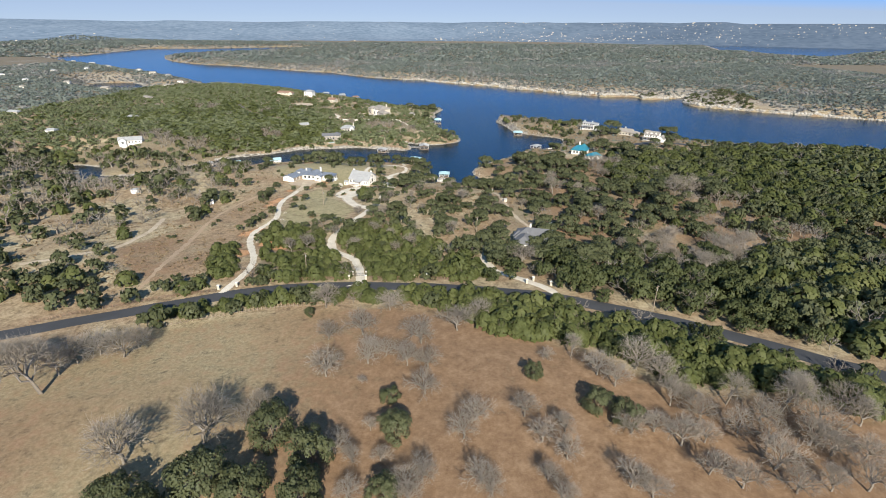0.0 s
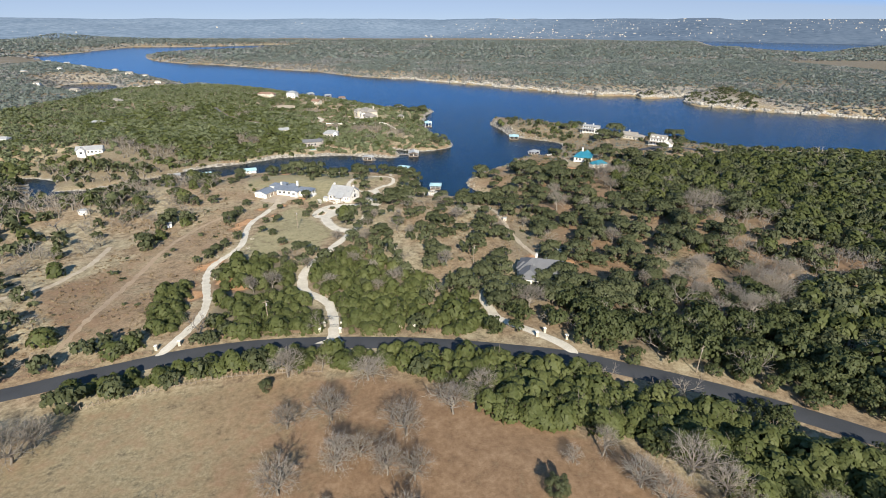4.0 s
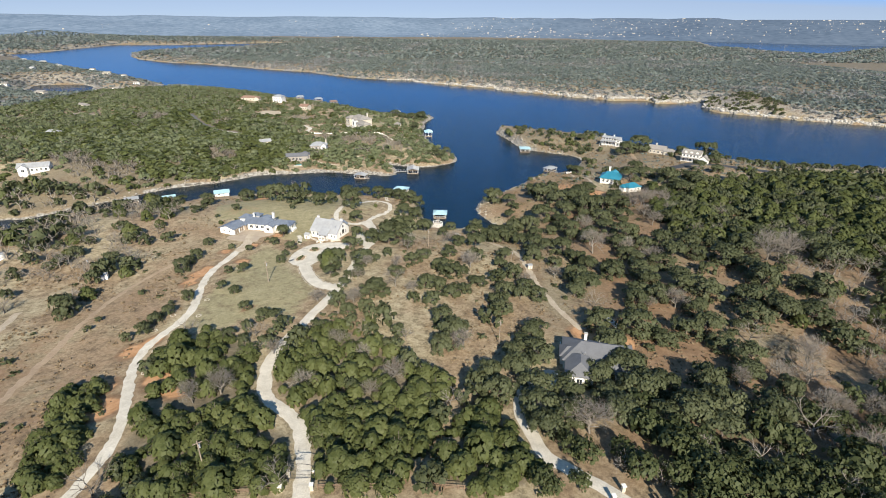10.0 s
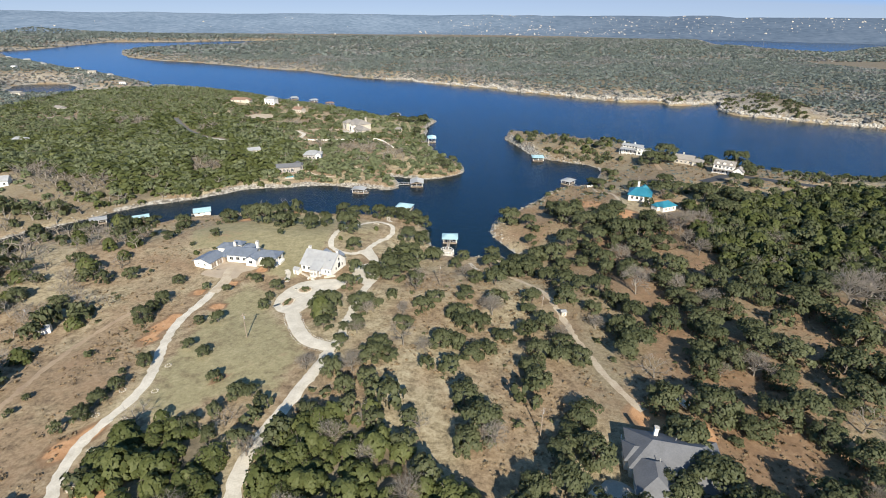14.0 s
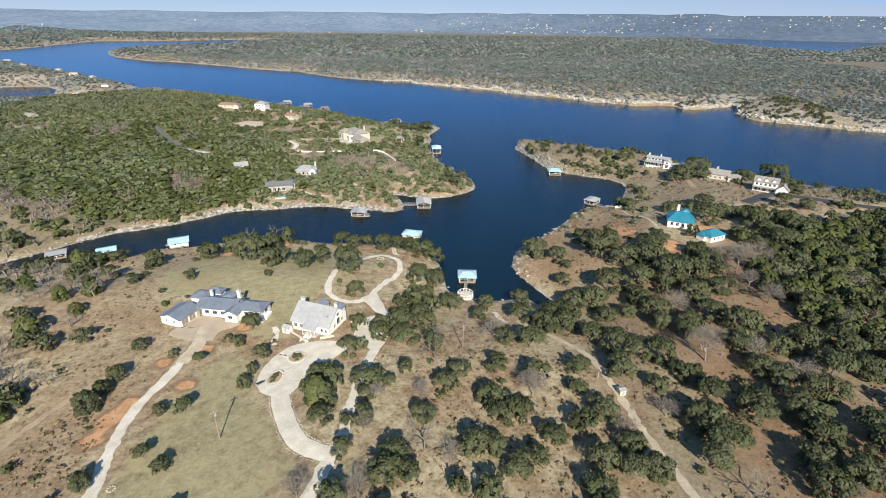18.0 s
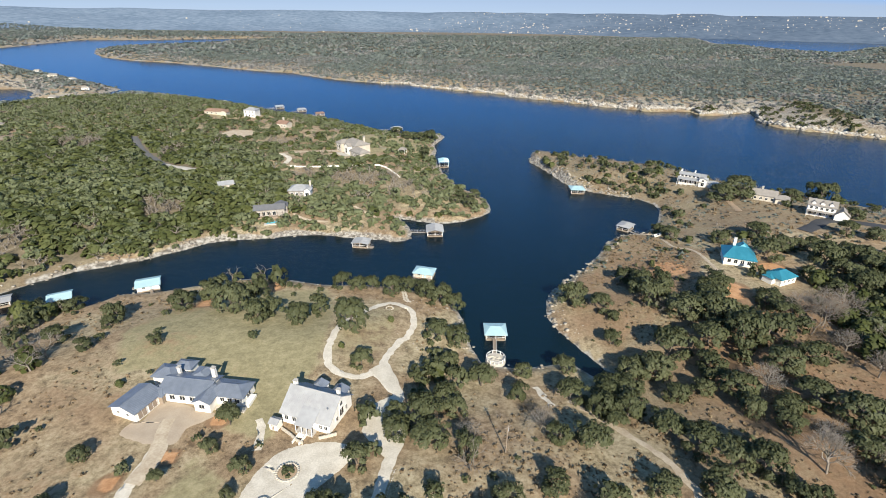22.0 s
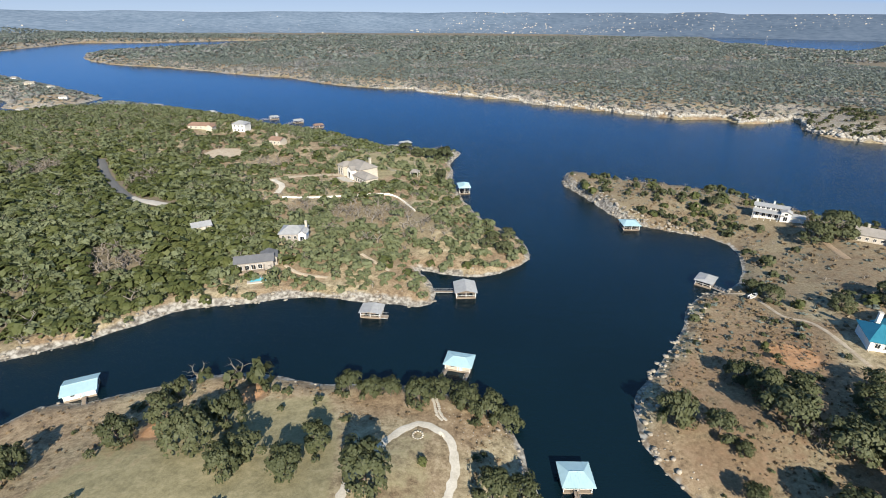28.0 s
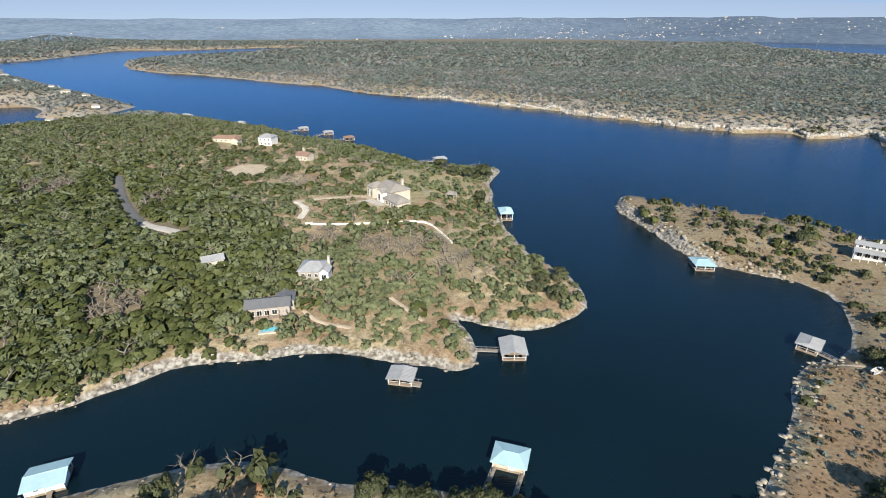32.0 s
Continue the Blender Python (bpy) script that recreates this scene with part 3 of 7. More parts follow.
BELTS = [
    [(-104, -48), (-116, -55), (-116, -50.5), (-100, -40.5), (-88, -34)],
    [(-79, -28.5), (-71, -25), (-49, -17), (-30, -13.6), (0, -12), (19, -14), (40, -18.5), (53, -23), (64, -29), (77, -39), (78, -44), (62, -46), (30, -41), (22, -29), (6, -19.5),
     (-12, -19), (-33, -19.5), (-55, -25), (-73, -34)],
    [(64, -29), (91, -44), (110, -54), (128, -66), (122, -74), (104, -63), (90, -61), (75, -60), (63, -47)]]
WOODS = [
    [(36.5, 29), (57, 32), (57, 2), (61, -9), (72, -11.8), (85, -18), (115, -32), (150, -60), (260, -100), (330, 40), (161, 32), (128, 26), (93, 29), (64, 40)],
    [(110, 130), (141, 108), (172, 97), (191, 68), (330, 60), (360, 210), (262, 232), (205, 245), (151, 208), (125, 185)],
    [(-280, 402), (-239, 446), (-177, 416), (-134, 382), (-106, 351), (-92, 303), (-105, 286), (-121, 272), (-134, 258), (-160, 242), (-190, 225), (-260, 260), (-330, 330)]]
VALLEY = [(8, 40), (26, 26), (57, 18), (98, 18), (120, 22), (132, 66), (142, 106), (126, 122), (118, 146), (112, 170), (114, 202), (74, 240), (34, 216), (29, 190), (14, 166), (-20, 150),
          (-24, 117), (-31, 78), (-3, 62)]
HEADLAND = [(92, 215), (104, 262), (130, 320), (140, 362), (176, 345), (215, 305), (235, 250), (195, 228), (150, 206), (118, 198)]
SCRUBLAND = [(-50, 52), (-32, 60), (-25, 84), (-22, 118), (-16, 130), (0, 168), (20, 172), (40, 172), (62, 160), (70, 120), (62, 70), (40, 60), (30, 40), (16, 40), (5, 62)]
SOILS = [(-77.6, 47.5, 4), (-74.5, 53, 3), (-82.3, 92, 3.2), (-82.3, 99, 3.5), (-53, 72, 2), (-76, 31, 4), (-55.3, 28.6, 4), (-80.5, 104.4, 3.5), (-80.4, 122, 2.5), (-70, 112, 3),
         (-71.6, 129, 2.5), (-64.4, 141, 3), (-70, 22, 5), (57, 59, 5), (66, 53, 5), (-62, 34, 5), (-92, 202, 4), (-74, 218, 4),
         (64, 262, 6), (88, 228, 8), (100, 205, 8), (128, 222, 6)]
BARE_PATCHES = [(-216.7, 243.5, 12), (-198.6, 246.3, 11), (150, 42, 14), (175, 50, 12), (125, 36, 8), (-205, 130, 18), (-165, 150, 14), (-135, 205, 10), (-240, 255, 16), (-150, 290, 10), (-130, 440, 14), (-60, 345, 14),
                (-40, 352, 10), (-25, 330, 12), (-90, 355, 10), (-190, 395, 12), (-141, 437, 9), (-133, 446, 9), (-52, 340, 9), (-29, 336, 8), (-65, 352, 9), (-261, 403, 14), (-172, 460, 12), (128, 195, 10), (150, 285, 14), (215, 290, 18), (-85, 60, 5), (-110, 4, 6), (112, 52, 12), (140, 70, 12), (98, 70, 8), (160, 95, 14), (-112, 118, 10), (-130, 100, 10), (-150, 90, 12)]


def spread(lo, hi, core_lo, core_hi, fine, grow):
    """Grid lines: even within the core, wider and wider out to lo and hi."""
    mid = list(np.arange(core_lo, core_hi + fine / 2, fine))
    out, s = [mid[-1]], fine
    while out[-1] < hi:
        s = fine + grow * (out[-1] - core_hi)
        out.append(out[-1] + s)
    low = [mid[0]]
    while low[-1] > lo:
        s = fine + grow * (core_lo - low[-1])
        low.append(low[-1] - s)
    return np.array(low[:0:-1] + mid + out[1:])


GX, GY = spread(-4850, 4850, -135, 135, 2.4, 0.030), spread(-4850, 4850, -105, 300, 2.4, 0.030)
MX, MY = np.meshgrid(GX, GY)
MZ = land_height(MX.ravel(), MY.ravel()).reshape(MX.shape)
MD = inland(MX.ravel(), MY.ravel()).reshape(MX.shape)


def on_ground(x, y, table=None):
    """The height of the sheet at x, y (or another table's value there)."""
    table = MZ if table is None else table
    x, y = np.asarray(x, float), np.asarray(y, float)
    i, j = np.clip(np.searchsorted(GX, x) - 1, 0, len(GX) - 2), np.clip(np.searchsorted(GY, y) - 1, 0, len(GY) - 2)
    u, v = (x - GX[i]) / (GX[i + 1] - GX[i]), (y - GY[j]) / (GY[j + 1] - GY[j])
    return (table[j, i] * (1 - u) + table[j, i + 1] * u) * (1 - v) + (table[j + 1, i] * (1 - u) + table[j + 1, i + 1] * u) * v


def way_distance(x, y):
    """Metres from the edge of the nearest road or track."""
    best = np.full(x.shape, 1e9)
    for line, half in WAYS:
        for (ax, ay), (bx, by) in zip(line, line[1:]):
            k = np.clip(((x - ax) * (bx - ax) + (y - ay) * (by - ay)) / ((bx - ax) ** 2 + (by - ay) ** 2), 0, 1)
            best = np.minimum(best, np.hypot(x - ax - k * (bx - ax), y - ay - k * (by - ay)) - half)
    return best


def build_ground():
    rows, cols = MX.shape
    verts = np.stack([MX, MY, MZ], -1).reshape(-1, 3)
    a = (np.arange(rows - 1)[:, None] * cols + np.arange(cols - 1)).ravel()
    mesh = mesh_from("ground", verts, np.stack([a, a + 1, a + cols + 1, a + cols], -1), M_GROUND)
    x, y, d = MX.ravel(), MY.ravel(), MD.ravel()
    lawn = np.zeros(x.shape)
    for ring, much in ((LAWN, 0.85), (LAWN_DRIVES, 0.66), (LAWN_COURT, 0.66), (LAWN_EAST, 0.5), (LAWN_MANSION, 0.65), (CLAY_YARD, 0.6), (TIP_SLOPE, 0.36), (MEADOW, 0.50)):
        lawn = np.maximum(lawn, much * smooth(shore_distance(x, y, ring) / 8 + 0.5))
    soil = np.zeros(x.shape)
    for sx, sy, r in SOILS:
        soil = np.maximum(soil, smooth(1.6 - np.hypot(x - sx, y - sy) / r) * 1.1)
    soil = np.maximum(soil, smooth(shore_distance(x, y, MEADOW) / 10 + 0.5) * (0.38 + 0.18 * smooth((x + 45) / 50) + 0.22 * value_noise(x, y, 34)))
    soil = np.maximum(soil, 0.30 * smooth((value_noise(x, y, 19) - 0.66) * 5) * (np.hypot(x, y) < 900))
    soil = np.maximum(soil, (0.34 + 0.42 * value_noise(x, y, 23)) * smooth((x - 14 - 0.1 * y) / 60) * smooth((y + 20) / 20) * smooth((225 - y) / 30) * smooth((330 - x) / 60))
    soil = np.maximum(soil, 0.50 * smooth(shore_distance(x, y, EAST_BANK) / 10 + 0.5))
    soil = np.maximum(soil, (0.24 + 0.18 * smooth((80 - y) / 60) + 0.28 * value_noise(x, y, 13)) * smooth(shore_distance(x, y, HILLSIDE) / 8 + 0.5) * smooth((-72 - x) / 12))
    wide = np.where((x < -10) & (y > 225) | (y > 300 + 0.5 * np.abs(x)), 4.0, 1.7)
    wide = np.where(y > 520, 9.0, wide)
    stone = smooth(1.25 - d / (wide * (0.5 + 1.0 * value_noise(x, y, 15)))) * (d > -3) * (0.6 + 0.45 * value_noise(x, y, 21))
    stone = np.maximum(stone, smooth((value_noise(x, y, 45) - 0.66) * 6) * 0.5 * (np.hypot(x, y - 100) > 330))
    stone = np.maximum(stone, 0.62 * smooth((75 - d) / 45) * (d > 0) * (y > 470) * (0.55 + 0.6 * value_noise(x, y, 38)))
    litter = np.zeros(x.shape)
    for ring in THICKETS + BELTS + WOODS:
        litter = np.maximum(litter, 0.9 * smooth(shore_distance(x, y, ring) / 10 + 0.4))
    litter = np.maximum(litter, 0.46 * smooth((x - 22) / 30) * smooth((y - 30) / 30) * smooth((225 - y) / 20) * smooth((330 - x) / 60))
    litter = np.maximum(litter, 0.85 * smooth((np.hypot(x, y - 100) - 380) / 300) * (0.35 + 0.65 * smooth((d - 15) / 60)))
    litter = np.maximum(litter, 0.40 * smooth(shore_distance(x, y, EAST_BANK) / 10 + 0.5))
    litter = np.maximum(litter, 0.52 * smooth(shore_distance(x, y, TIP_SLOPE) / 10 + 0.5))
    litter = np.maximum(litter, 0.5 * smooth((x - 50) / 20) * smooth((y - 240) / 30) * (y < 440))
    litter = np.maximum(litter, 0.55 * smooth(shore_distance(x, y, WEST_BANK) / 10 + 0.5))
    cover = np.stack([lawn, soil, stone, litter], -1).astype(np.float32)
    mesh.attributes.new("cover", "FLOAT_COLOR", "POINT").data.foreach_set("color", cover.ravel())
    mesh.polygons.foreach_set("use_smooth", np.ones(len(mesh.polygons), bool))
    # past 3300 m the sheet takes the haze-coloured hill material
    mesh.materials.append(M_HAZED_HILLS)
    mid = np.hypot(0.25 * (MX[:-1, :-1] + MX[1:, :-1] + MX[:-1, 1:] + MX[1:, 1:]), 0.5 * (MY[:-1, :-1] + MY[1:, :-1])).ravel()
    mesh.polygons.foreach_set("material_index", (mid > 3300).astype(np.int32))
    tagged(new("ground", mesh), "dry winter grassland with bare soil and stony banks", "ground", kind="structure")
    lake = mesh_from("water", [(-4900, -4900, 0), (4900, -4900, 0), (4900, 4900, 0), (-4900, 4900, 0)], [(0, 1, 2, 3)], M_WATER)
    tagged(new("water", lake), "deep blue lake water with small ripples", "lake", kind="structure")


build_ground()


def strip(name, line, half, material, label, category, lift=0.10, ragged=0.25, seed=1):
    """A road or track laid on the ground along a line."""
    rng = np.random.RandomState(seed)
    p = glide(line)
    along = np.gradient(p, axis=0)
    along /= np.linalg.norm(along, axis=1)[:, None]
    side = np.stack([along[:, 1], -along[:, 0]], -1)
    across = np.linspace(-1, 1, 7)
    left, right = (1 + ragged * (rng.rand(len(p)) - 0.5) / half for _ in range(2))
    width = np.where(across[None, :] < 0, left[:, None], right[:, None]) * half * across[None, :]
    q = p[:, None, :] + side[:, None, :] * width[:, :, None]
    crown = lift * (1 - 0.75 * np.abs(across) ** 6)
    z = on_ground(q[..., 0], q[..., 1]) + crown[None, :]
    verts = np.concatenate([q, z[..., None]], -1).reshape(-1, 3)
    a = (np.arange(len(p) - 1)[:, None] * 7 + np.arange(6)).ravel()
    mesh = mesh_from(name, verts, np.stack([a, a + 7, a + 8, a + 1], -1), material)
    mesh.polygons.foreach_set("use_smooth", np.ones(len(mesh.polygons), bool))
    return tagged(new(name, mesh), label, category, kind="structure")


def yard(name, ring, material, label, category, lift=0.13):
    """A paved or gravelled yard on the ground within a ring."""
    r = glide(ring + ring[:1], 1.0)[:-1]
    r = r + (np.random.RandomState(len(r)).rand(*r.shape) - 0.5) * 0.25
    mid, n, steps = r.mean(0), len(r), 9
    p = mid + (r - mid)[None] * np.linspace(0.02, 1, steps)[:, None, None]
    z = on_ground(p[..., 0], p[..., 1]) + lift * np.where(np.arange(steps) == steps - 1, 0.4, 1)[:, None]
    verts = np.concatenate([p, z[..., None]], -1).reshape(-1, 3)
    a = np.arange(steps - 1)[:, None] * n + np.arange(n)
    b = np.arange(steps - 1)[:, None] * n + (np.arange(n) + 1) % n
    faces = np.stack([a, b, b + n, a + n], -1).reshape(-1, 4)
    turn = np.cross(r[1] - mid, r[0] - mid)
    mesh = mesh_from(name, verts, faces if turn < 0 else faces[:, ::-1], material)
    return tagged(new(name, mesh), label, category, kind="structure")


strip("road", ROAD, 3.1, M_ASPHALT, "dark asphalt country road between hedges", "road", 0.12, 0.1)
strip("driveway", DRIVE_WEST, 1.4, M_LIMESTONE_GRAVEL, "pale crushed limestone drive winding uphill", "driveway", 0.09, 0.7, seed=2)
strip("driveway", DRIVE_MAIN, 1.7, M_LIMESTONE_GRAVEL, "white limestone gravel drive through the thicket", "driveway", 0.10, 0.7, seed=3)
strip("driveway", LOOP_EAST, 1.35, M_LIMESTONE_GRAVEL, "white gravel drive past the white house", "driveway", 0.11, 0.6, seed=4)
strip("driveway", LOOP_WEST, 2.3, M_LIMESTONE_GRAVEL, "white gravel drive to the turning court", "driveway", 0.12, seed=5)
strip("path", LOOP_NORTH, 1.1, M_LIMESTONE_GRAVEL, "gravel loop round the lawn above the water", "path", 0.08, 0.6, seed=6)
strip("driveway", DRIVE_EAST, 1.6, M_LIMESTONE_GRAVEL, "pale gravel drive to the grey-roofed house", "driveway", seed=7)
strip("track", TRACK_EAST, 1.0, M_CALICHE, "worn caliche track among scattered oaks", "track", 0.08, 0.9, seed=8)
strip("track", TRACK_HILL, 0.9, M_DIRT, "faint dirt track up the grassy hillside", "track", 0.06, 1.0, seed=9)
strip("track", TRACK_WOODS, 1.2, M_CALICHE, "dirt track at the edge of the woods", "track", 0.08, 0.8, seed=10)
strip("road", ROAD_ACROSS, 2.2, M_WORN_ASPHALT, "asphalt lane ending in the woods", "road", 0.3, seed=11)
strip("road", STREET_EAST, 3.2, M_ASPHALT, "asphalt street by the far houses", "road", 0.3, seed=12)
strip("path", TRACK_TURQUOISE, 0.7, M_CALICHE, "pale footpath down to the dock", "path", 0.12, seed=13)
strip("track", TRACK_MODERN, 1.5, M_DIRT, "reddish dirt lane to the lake house", "track", 0.25, 0.6, seed=15)
strip("path", PATH_COVE, 0.9, M_CALICHE, "pale footpath between the cove houses", "path", 0.25, seed=16)
strip("path", PATH_TIP, 0.9, M_CALICHE, "pale footpath on the wooded tip", "path", 0.25, seed=17)
yard("turning_court", COURT, M_LIMESTONE_GRAVEL, "white gravel turning court with planted islands", "courtyard")
yard("parking_court", [(-28.5, 137), (-24, 130.5), (-20.5, 127), (-18, 132), (-17.4, 139), (-18.4, 146), (-20, 152), (-23.5, 150), (-27.6, 145)], M_LIMESTONE_GRAVEL, "white gravel parking court beside the house", "courtyard", 0.14)
yard("lawn_fork", [(-28, 163.5), (-29.5, 161), (-26, 157), (-23, 152.5), (-20, 152.5), (-20.6, 158), (-22.8, 163), (-24.6, 166.5)], M_LIMESTONE_GRAVEL, "gravel where the loop path forks", "path", 0.13)
strip("driveway", [(-180, 357), (-174, 353), (-166, 350.5), (-157, 347)], 2.6, M_CONCRETE, "pale drive off the woodland lane", "driveway", 0.3, seed=14)
strip("driveway", DRIVE_MANSION, 2.2, M_CALICHE, "pale drive to the stone mansion", "driveway", 0.3, 0.8, seed=18)
strip("driveway", LOOP_MANSION, 1.8, M_LIMESTONE_GRAVEL, "white gravel drive by the garden wall", "driveway", 0.3, 0.8, seed=19)
yard("drive_apron", [(-19.9, -8.7), (-17, -6.6), (-16.4, -2.7), (-16.5, -0.4), (-14.3, -0.4), (-13.2, -3), (-12.1, -5.8), (-11.1, -7.9)], M_LIMESTONE_GRAVEL, "white gravel apron where the drive meets the road", "driveway", 0.14)
yard("clearing", [(-181.5, 453.6), (-176.4, 468.7), (-158.8, 471.2), (-156, 455.1), (-169.7, 443)], M_CALICHE, "pale cleared ground in the woods", "clearing", 0.3)
yard("house_court", HOUSE_COURT, M_PAVING, "tan paved forecourt of the long house", "courtyard", 0.16)

strip("driveway", [(-75.7, 121.8), (-74.7, 126.8), (-74.8, 131.6), (-76.2, 136.3), (-76.7, 141.1)], 2.0, M_CALICHE, "worn grey-tan drive across the paved forecourt", "driveway", 0.20, 0.2, seed=20)
strip("path", [(-54.5, 141.2), (-52.7, 137), (-52, 131.2)], 1.0, M_LIMESTONE_GRAVEL, "pale gravel path between the two houses", "path", 0.09, 0.6, seed=21)
strip("path", [(19, 158.8), (19.8, 156.1), (20.8, 152.5), (21.8, 149)], 0.9, M_LIMESTONE_GRAVEL, "pale stony path down to the inlet", "path", 0.09, 0.8, seed=22)


# ---- trees ----
def tufts(rng, at, out, size, flat=0.35):
    """Leaf tufts: bent four-cornered sprays round the given places, facing roughly outwards."""
    n = len(at)
    face = out + rng.normal(0, 0.27, (n, 3)) + (0, 0, 0.22)
    face /= np.linalg.norm(face, axis=1)[:, None]
    u = np.cross(face, rng.normal(0, 1, (n, 3)))
    u /= np.linalg.norm(u, axis=1)[:, None]
    v = np.cross(face, u)
    s = size * (0.6 + 0.8 * rng.rand(n, 1))
    corners = []
    for k, (cu, cv) in enumerate(((-1, -0.2), (0.1, -0.9), (1, 0.2), (-0.1, 0.9))):
        bend = face * s * flat * (rng.rand(n, 1) - (0.2 if k % 2 else 0.9))
        corners.append(at + u * s * (cu + 0.5 * (rng.rand(n, 1) - 0.5)) + v * s * (cv + 0.5 * (rng.rand(n, 1) - 0.5)) + bend)
    verts = np.stack(corners, 1).reshape(-1, 3)
    base = np.arange(n)[:, None] * 4
    return verts, np.concatenate([base + (0, 1, 2), base + (0, 2, 3)], 1).reshape(-1, 3)


def soft(v):
    """Rounded shading for leaf tufts: each tuft's own facing, eased towards the crown's outside."""
    q = v.reshape(-1, 4, 3)
    face = np.cross(q[:, 1] - q[:, 0], q[:, 3] - q[:, 0])
    face /= np.linalg.norm(face, axis=1)[:, None] + 1e-9
    out = v - (0, 0, 0.42 * v[:, 2].max())
    out /= np.linalg.norm(out, axis=1)[:, None] + 1e-9
    both = 0.38 * out + 0.62 * np.repeat(face, 4, 0)
    return both / (np.linalg.norm(both, axis=1)[:, None] + 1e-9)


def crown_shape(seed, count, size, lobes=9, tall=0.72, base=0.30):
    """A spreading crown of radius 1 about its trunk, made of many small lobes of leaf tufts on a dome, with gaps between."""
    rng = np.random.RandomState(seed)
    lobes = int(lobes * 2.6)
    turn = rng.rand(lobes) * 1.1 + np.arange(lobes) * 2.4
    reach = 0.72 * np.sqrt((np.arange(lobes) + 0.4) / lobes) * (0.85 + 0.3 * rng.rand(lobes))
    skirt = rng.rand(lobes) < 0.36
    reach = np.where(skirt, 0.52 + 0.24 * rng.rand(lobes), reach)
    wide = 1 + 0.16 * np.sin(turn * 2 + seed) + 0.10 * np.sin(turn * 3 + 2 * seed)
    mid = np.stack([np.cos(turn) * reach * wide, np.sin(turn) * reach * wide, base + tall * np.where(skirt, 0.10 + 0.24 * rng.rand(lobes), 0.22 + 0.54 * np.sqrt(np.maximum(1 - reach ** 2, 0.05)) + 0.16 * rng.rand(lobes))], -1)
    r = 0.18 + 0.12 * rng.rand(lobes)
    pick = rng.choice(lobes, count, p=r ** 2 / (r ** 2).sum())
    way = rng.normal(0, 1, (count, 3))
    way[:, 2] = np.where(way[:, 2] < -0.4, -way[:, 2], way[:, 2])
    way /= np.linalg.norm(way, axis=1)[:, None]
    at = mid[pick] + way * (r[pick] * (0.66 + 0.42 * rng.rand(count)))[:, None] * (1, 1, 0.85)
    return tufts(rng, at, way, size)


def cone_shape(seed, count, size):
    """A cedar's crown: thick to the ground, bushy, often several-headed."""
    rng = np.random.RandomState(seed)
    heads = rng.randint(1, 4)
    hx = np.stack([rng.uniform(-0.4, 0.4, heads), rng.uniform(-0.4, 0.4, heads)], -1) * (heads > 1)
    pick = rng.randint(0, heads, count)
    k = rng.rand(count) ** 0.85
    a = rng.rand(count) * 6.283
    bulge = 1 + 0.16 * np.sin(3 * a + pick * 2 + 5 * k) + 0.12 * np.sin(7 * a + 9 * k)
    r = np.sqrt(1.001 - k ** 2.1) * (0.95 - 0.25 * (heads > 1)) * bulge * (0.86 + 0.2 * rng.rand(count))
    top = 1.02 + 0.22 * np.sin(pick * 2.1 + seed)
    at = np.stack([hx[pick, 0] * (1 - 0.2 * k) + np.cos(a) * r, hx[pick, 1] * (1 - 0.2 * k) + np.sin(a) * r, 0.08 + k * top], -1)
    flank = np.sqrt(1.02 - k * k)
    return tufts(rng, at, np.stack([np.cos(a) * flank, np.sin(a) * flank, 0.2 + k], -1), size)


def limbs(seed, levels, spread_up, height, thick, children=(5, 4, 4, 4), droop=0.0):
    """A trunk that forks into limbs and twigs: corners and faces of thin three-sided bars."""
    rng = np.random.RandomState(seed)
    verts, faces = [], []

    def bar(a, b, ra, rb):
        way = (b - a) / (np.linalg.norm(b - a) + 1e-9)
        s = np.cross(way, (0.31, 0.72, 0.62))
        s /= np.linalg.norm(s)
        u = np.cross(way, s)
        k = len(verts)
        for at, r in ((a, ra), (b, rb)):
            for j in range(3):
                verts.append(at + r * (s * math.cos(j * 2.094) + u * math.sin(j * 2.094)))
        for j in range(3):
            m = (j + 1) % 3
            faces.append((k + j, k + m, k + 3 + m))
            faces.append((k + j, k + 3 + m, k + 3 + j))

    def sprig(a, b, r):
        way = (b - a) / (np.linalg.norm(b - a) + 1e-9)
        s = np.cross(way, rng.normal(0, 1, 3))
        s *= r / np.linalg.norm(s)
        k = len(verts)
        verts.extend((a - s, a + s, b))
        faces.append((k, k + 1, k + 2))

    def grow(a, way, length, r, level):
        if level == levels and levels > 2:
            sprig(a, a + (way + (0, 0, 0.1)) * length * 1.2, r)
            return
        bend = a + way * length * 0.55 + rng.normal(0, 0.06, 3) * length
        b = bend + (way + rng.normal(0, 0.22, 3) + (0, 0, 0.12 - droop)) * length * 0.45
        bar(a, bend, r, r * 0.8)
        bar(bend, b, r * 0.8, r * 0.55)
        if level == levels:
            return
        n = children[min(level, len(children) - 1)]
        for k in range(n):
            turn = rng.rand() * 0.8 + k * 6.283 / n
            tilt = spread_up * (0.55 + 0.7 * rng.rand())
            s = np.cross(way, (0.2, 0.9, 0.4))
            s /= np.linalg.norm(s)
            u = np.cross(way, s)
            to = way * math.cos(tilt) + (s * math.cos(turn) + u * math.sin(turn)) * math.sin(tilt)
            start = bend + (b - bend) * (0.15 + 0.85 * rng.rand()) if level else bend + (b - bend) * rng.rand()
            grow(start, to / np.linalg.norm(to), length * (0.66 + 0.2 * rng.rand()), r * 0.5, level + 1)
    grow(np.zeros(3), np.array((0.05, 0.02, 1.0)), height, thick, 0)
    return np.array(verts), np.array(faces)


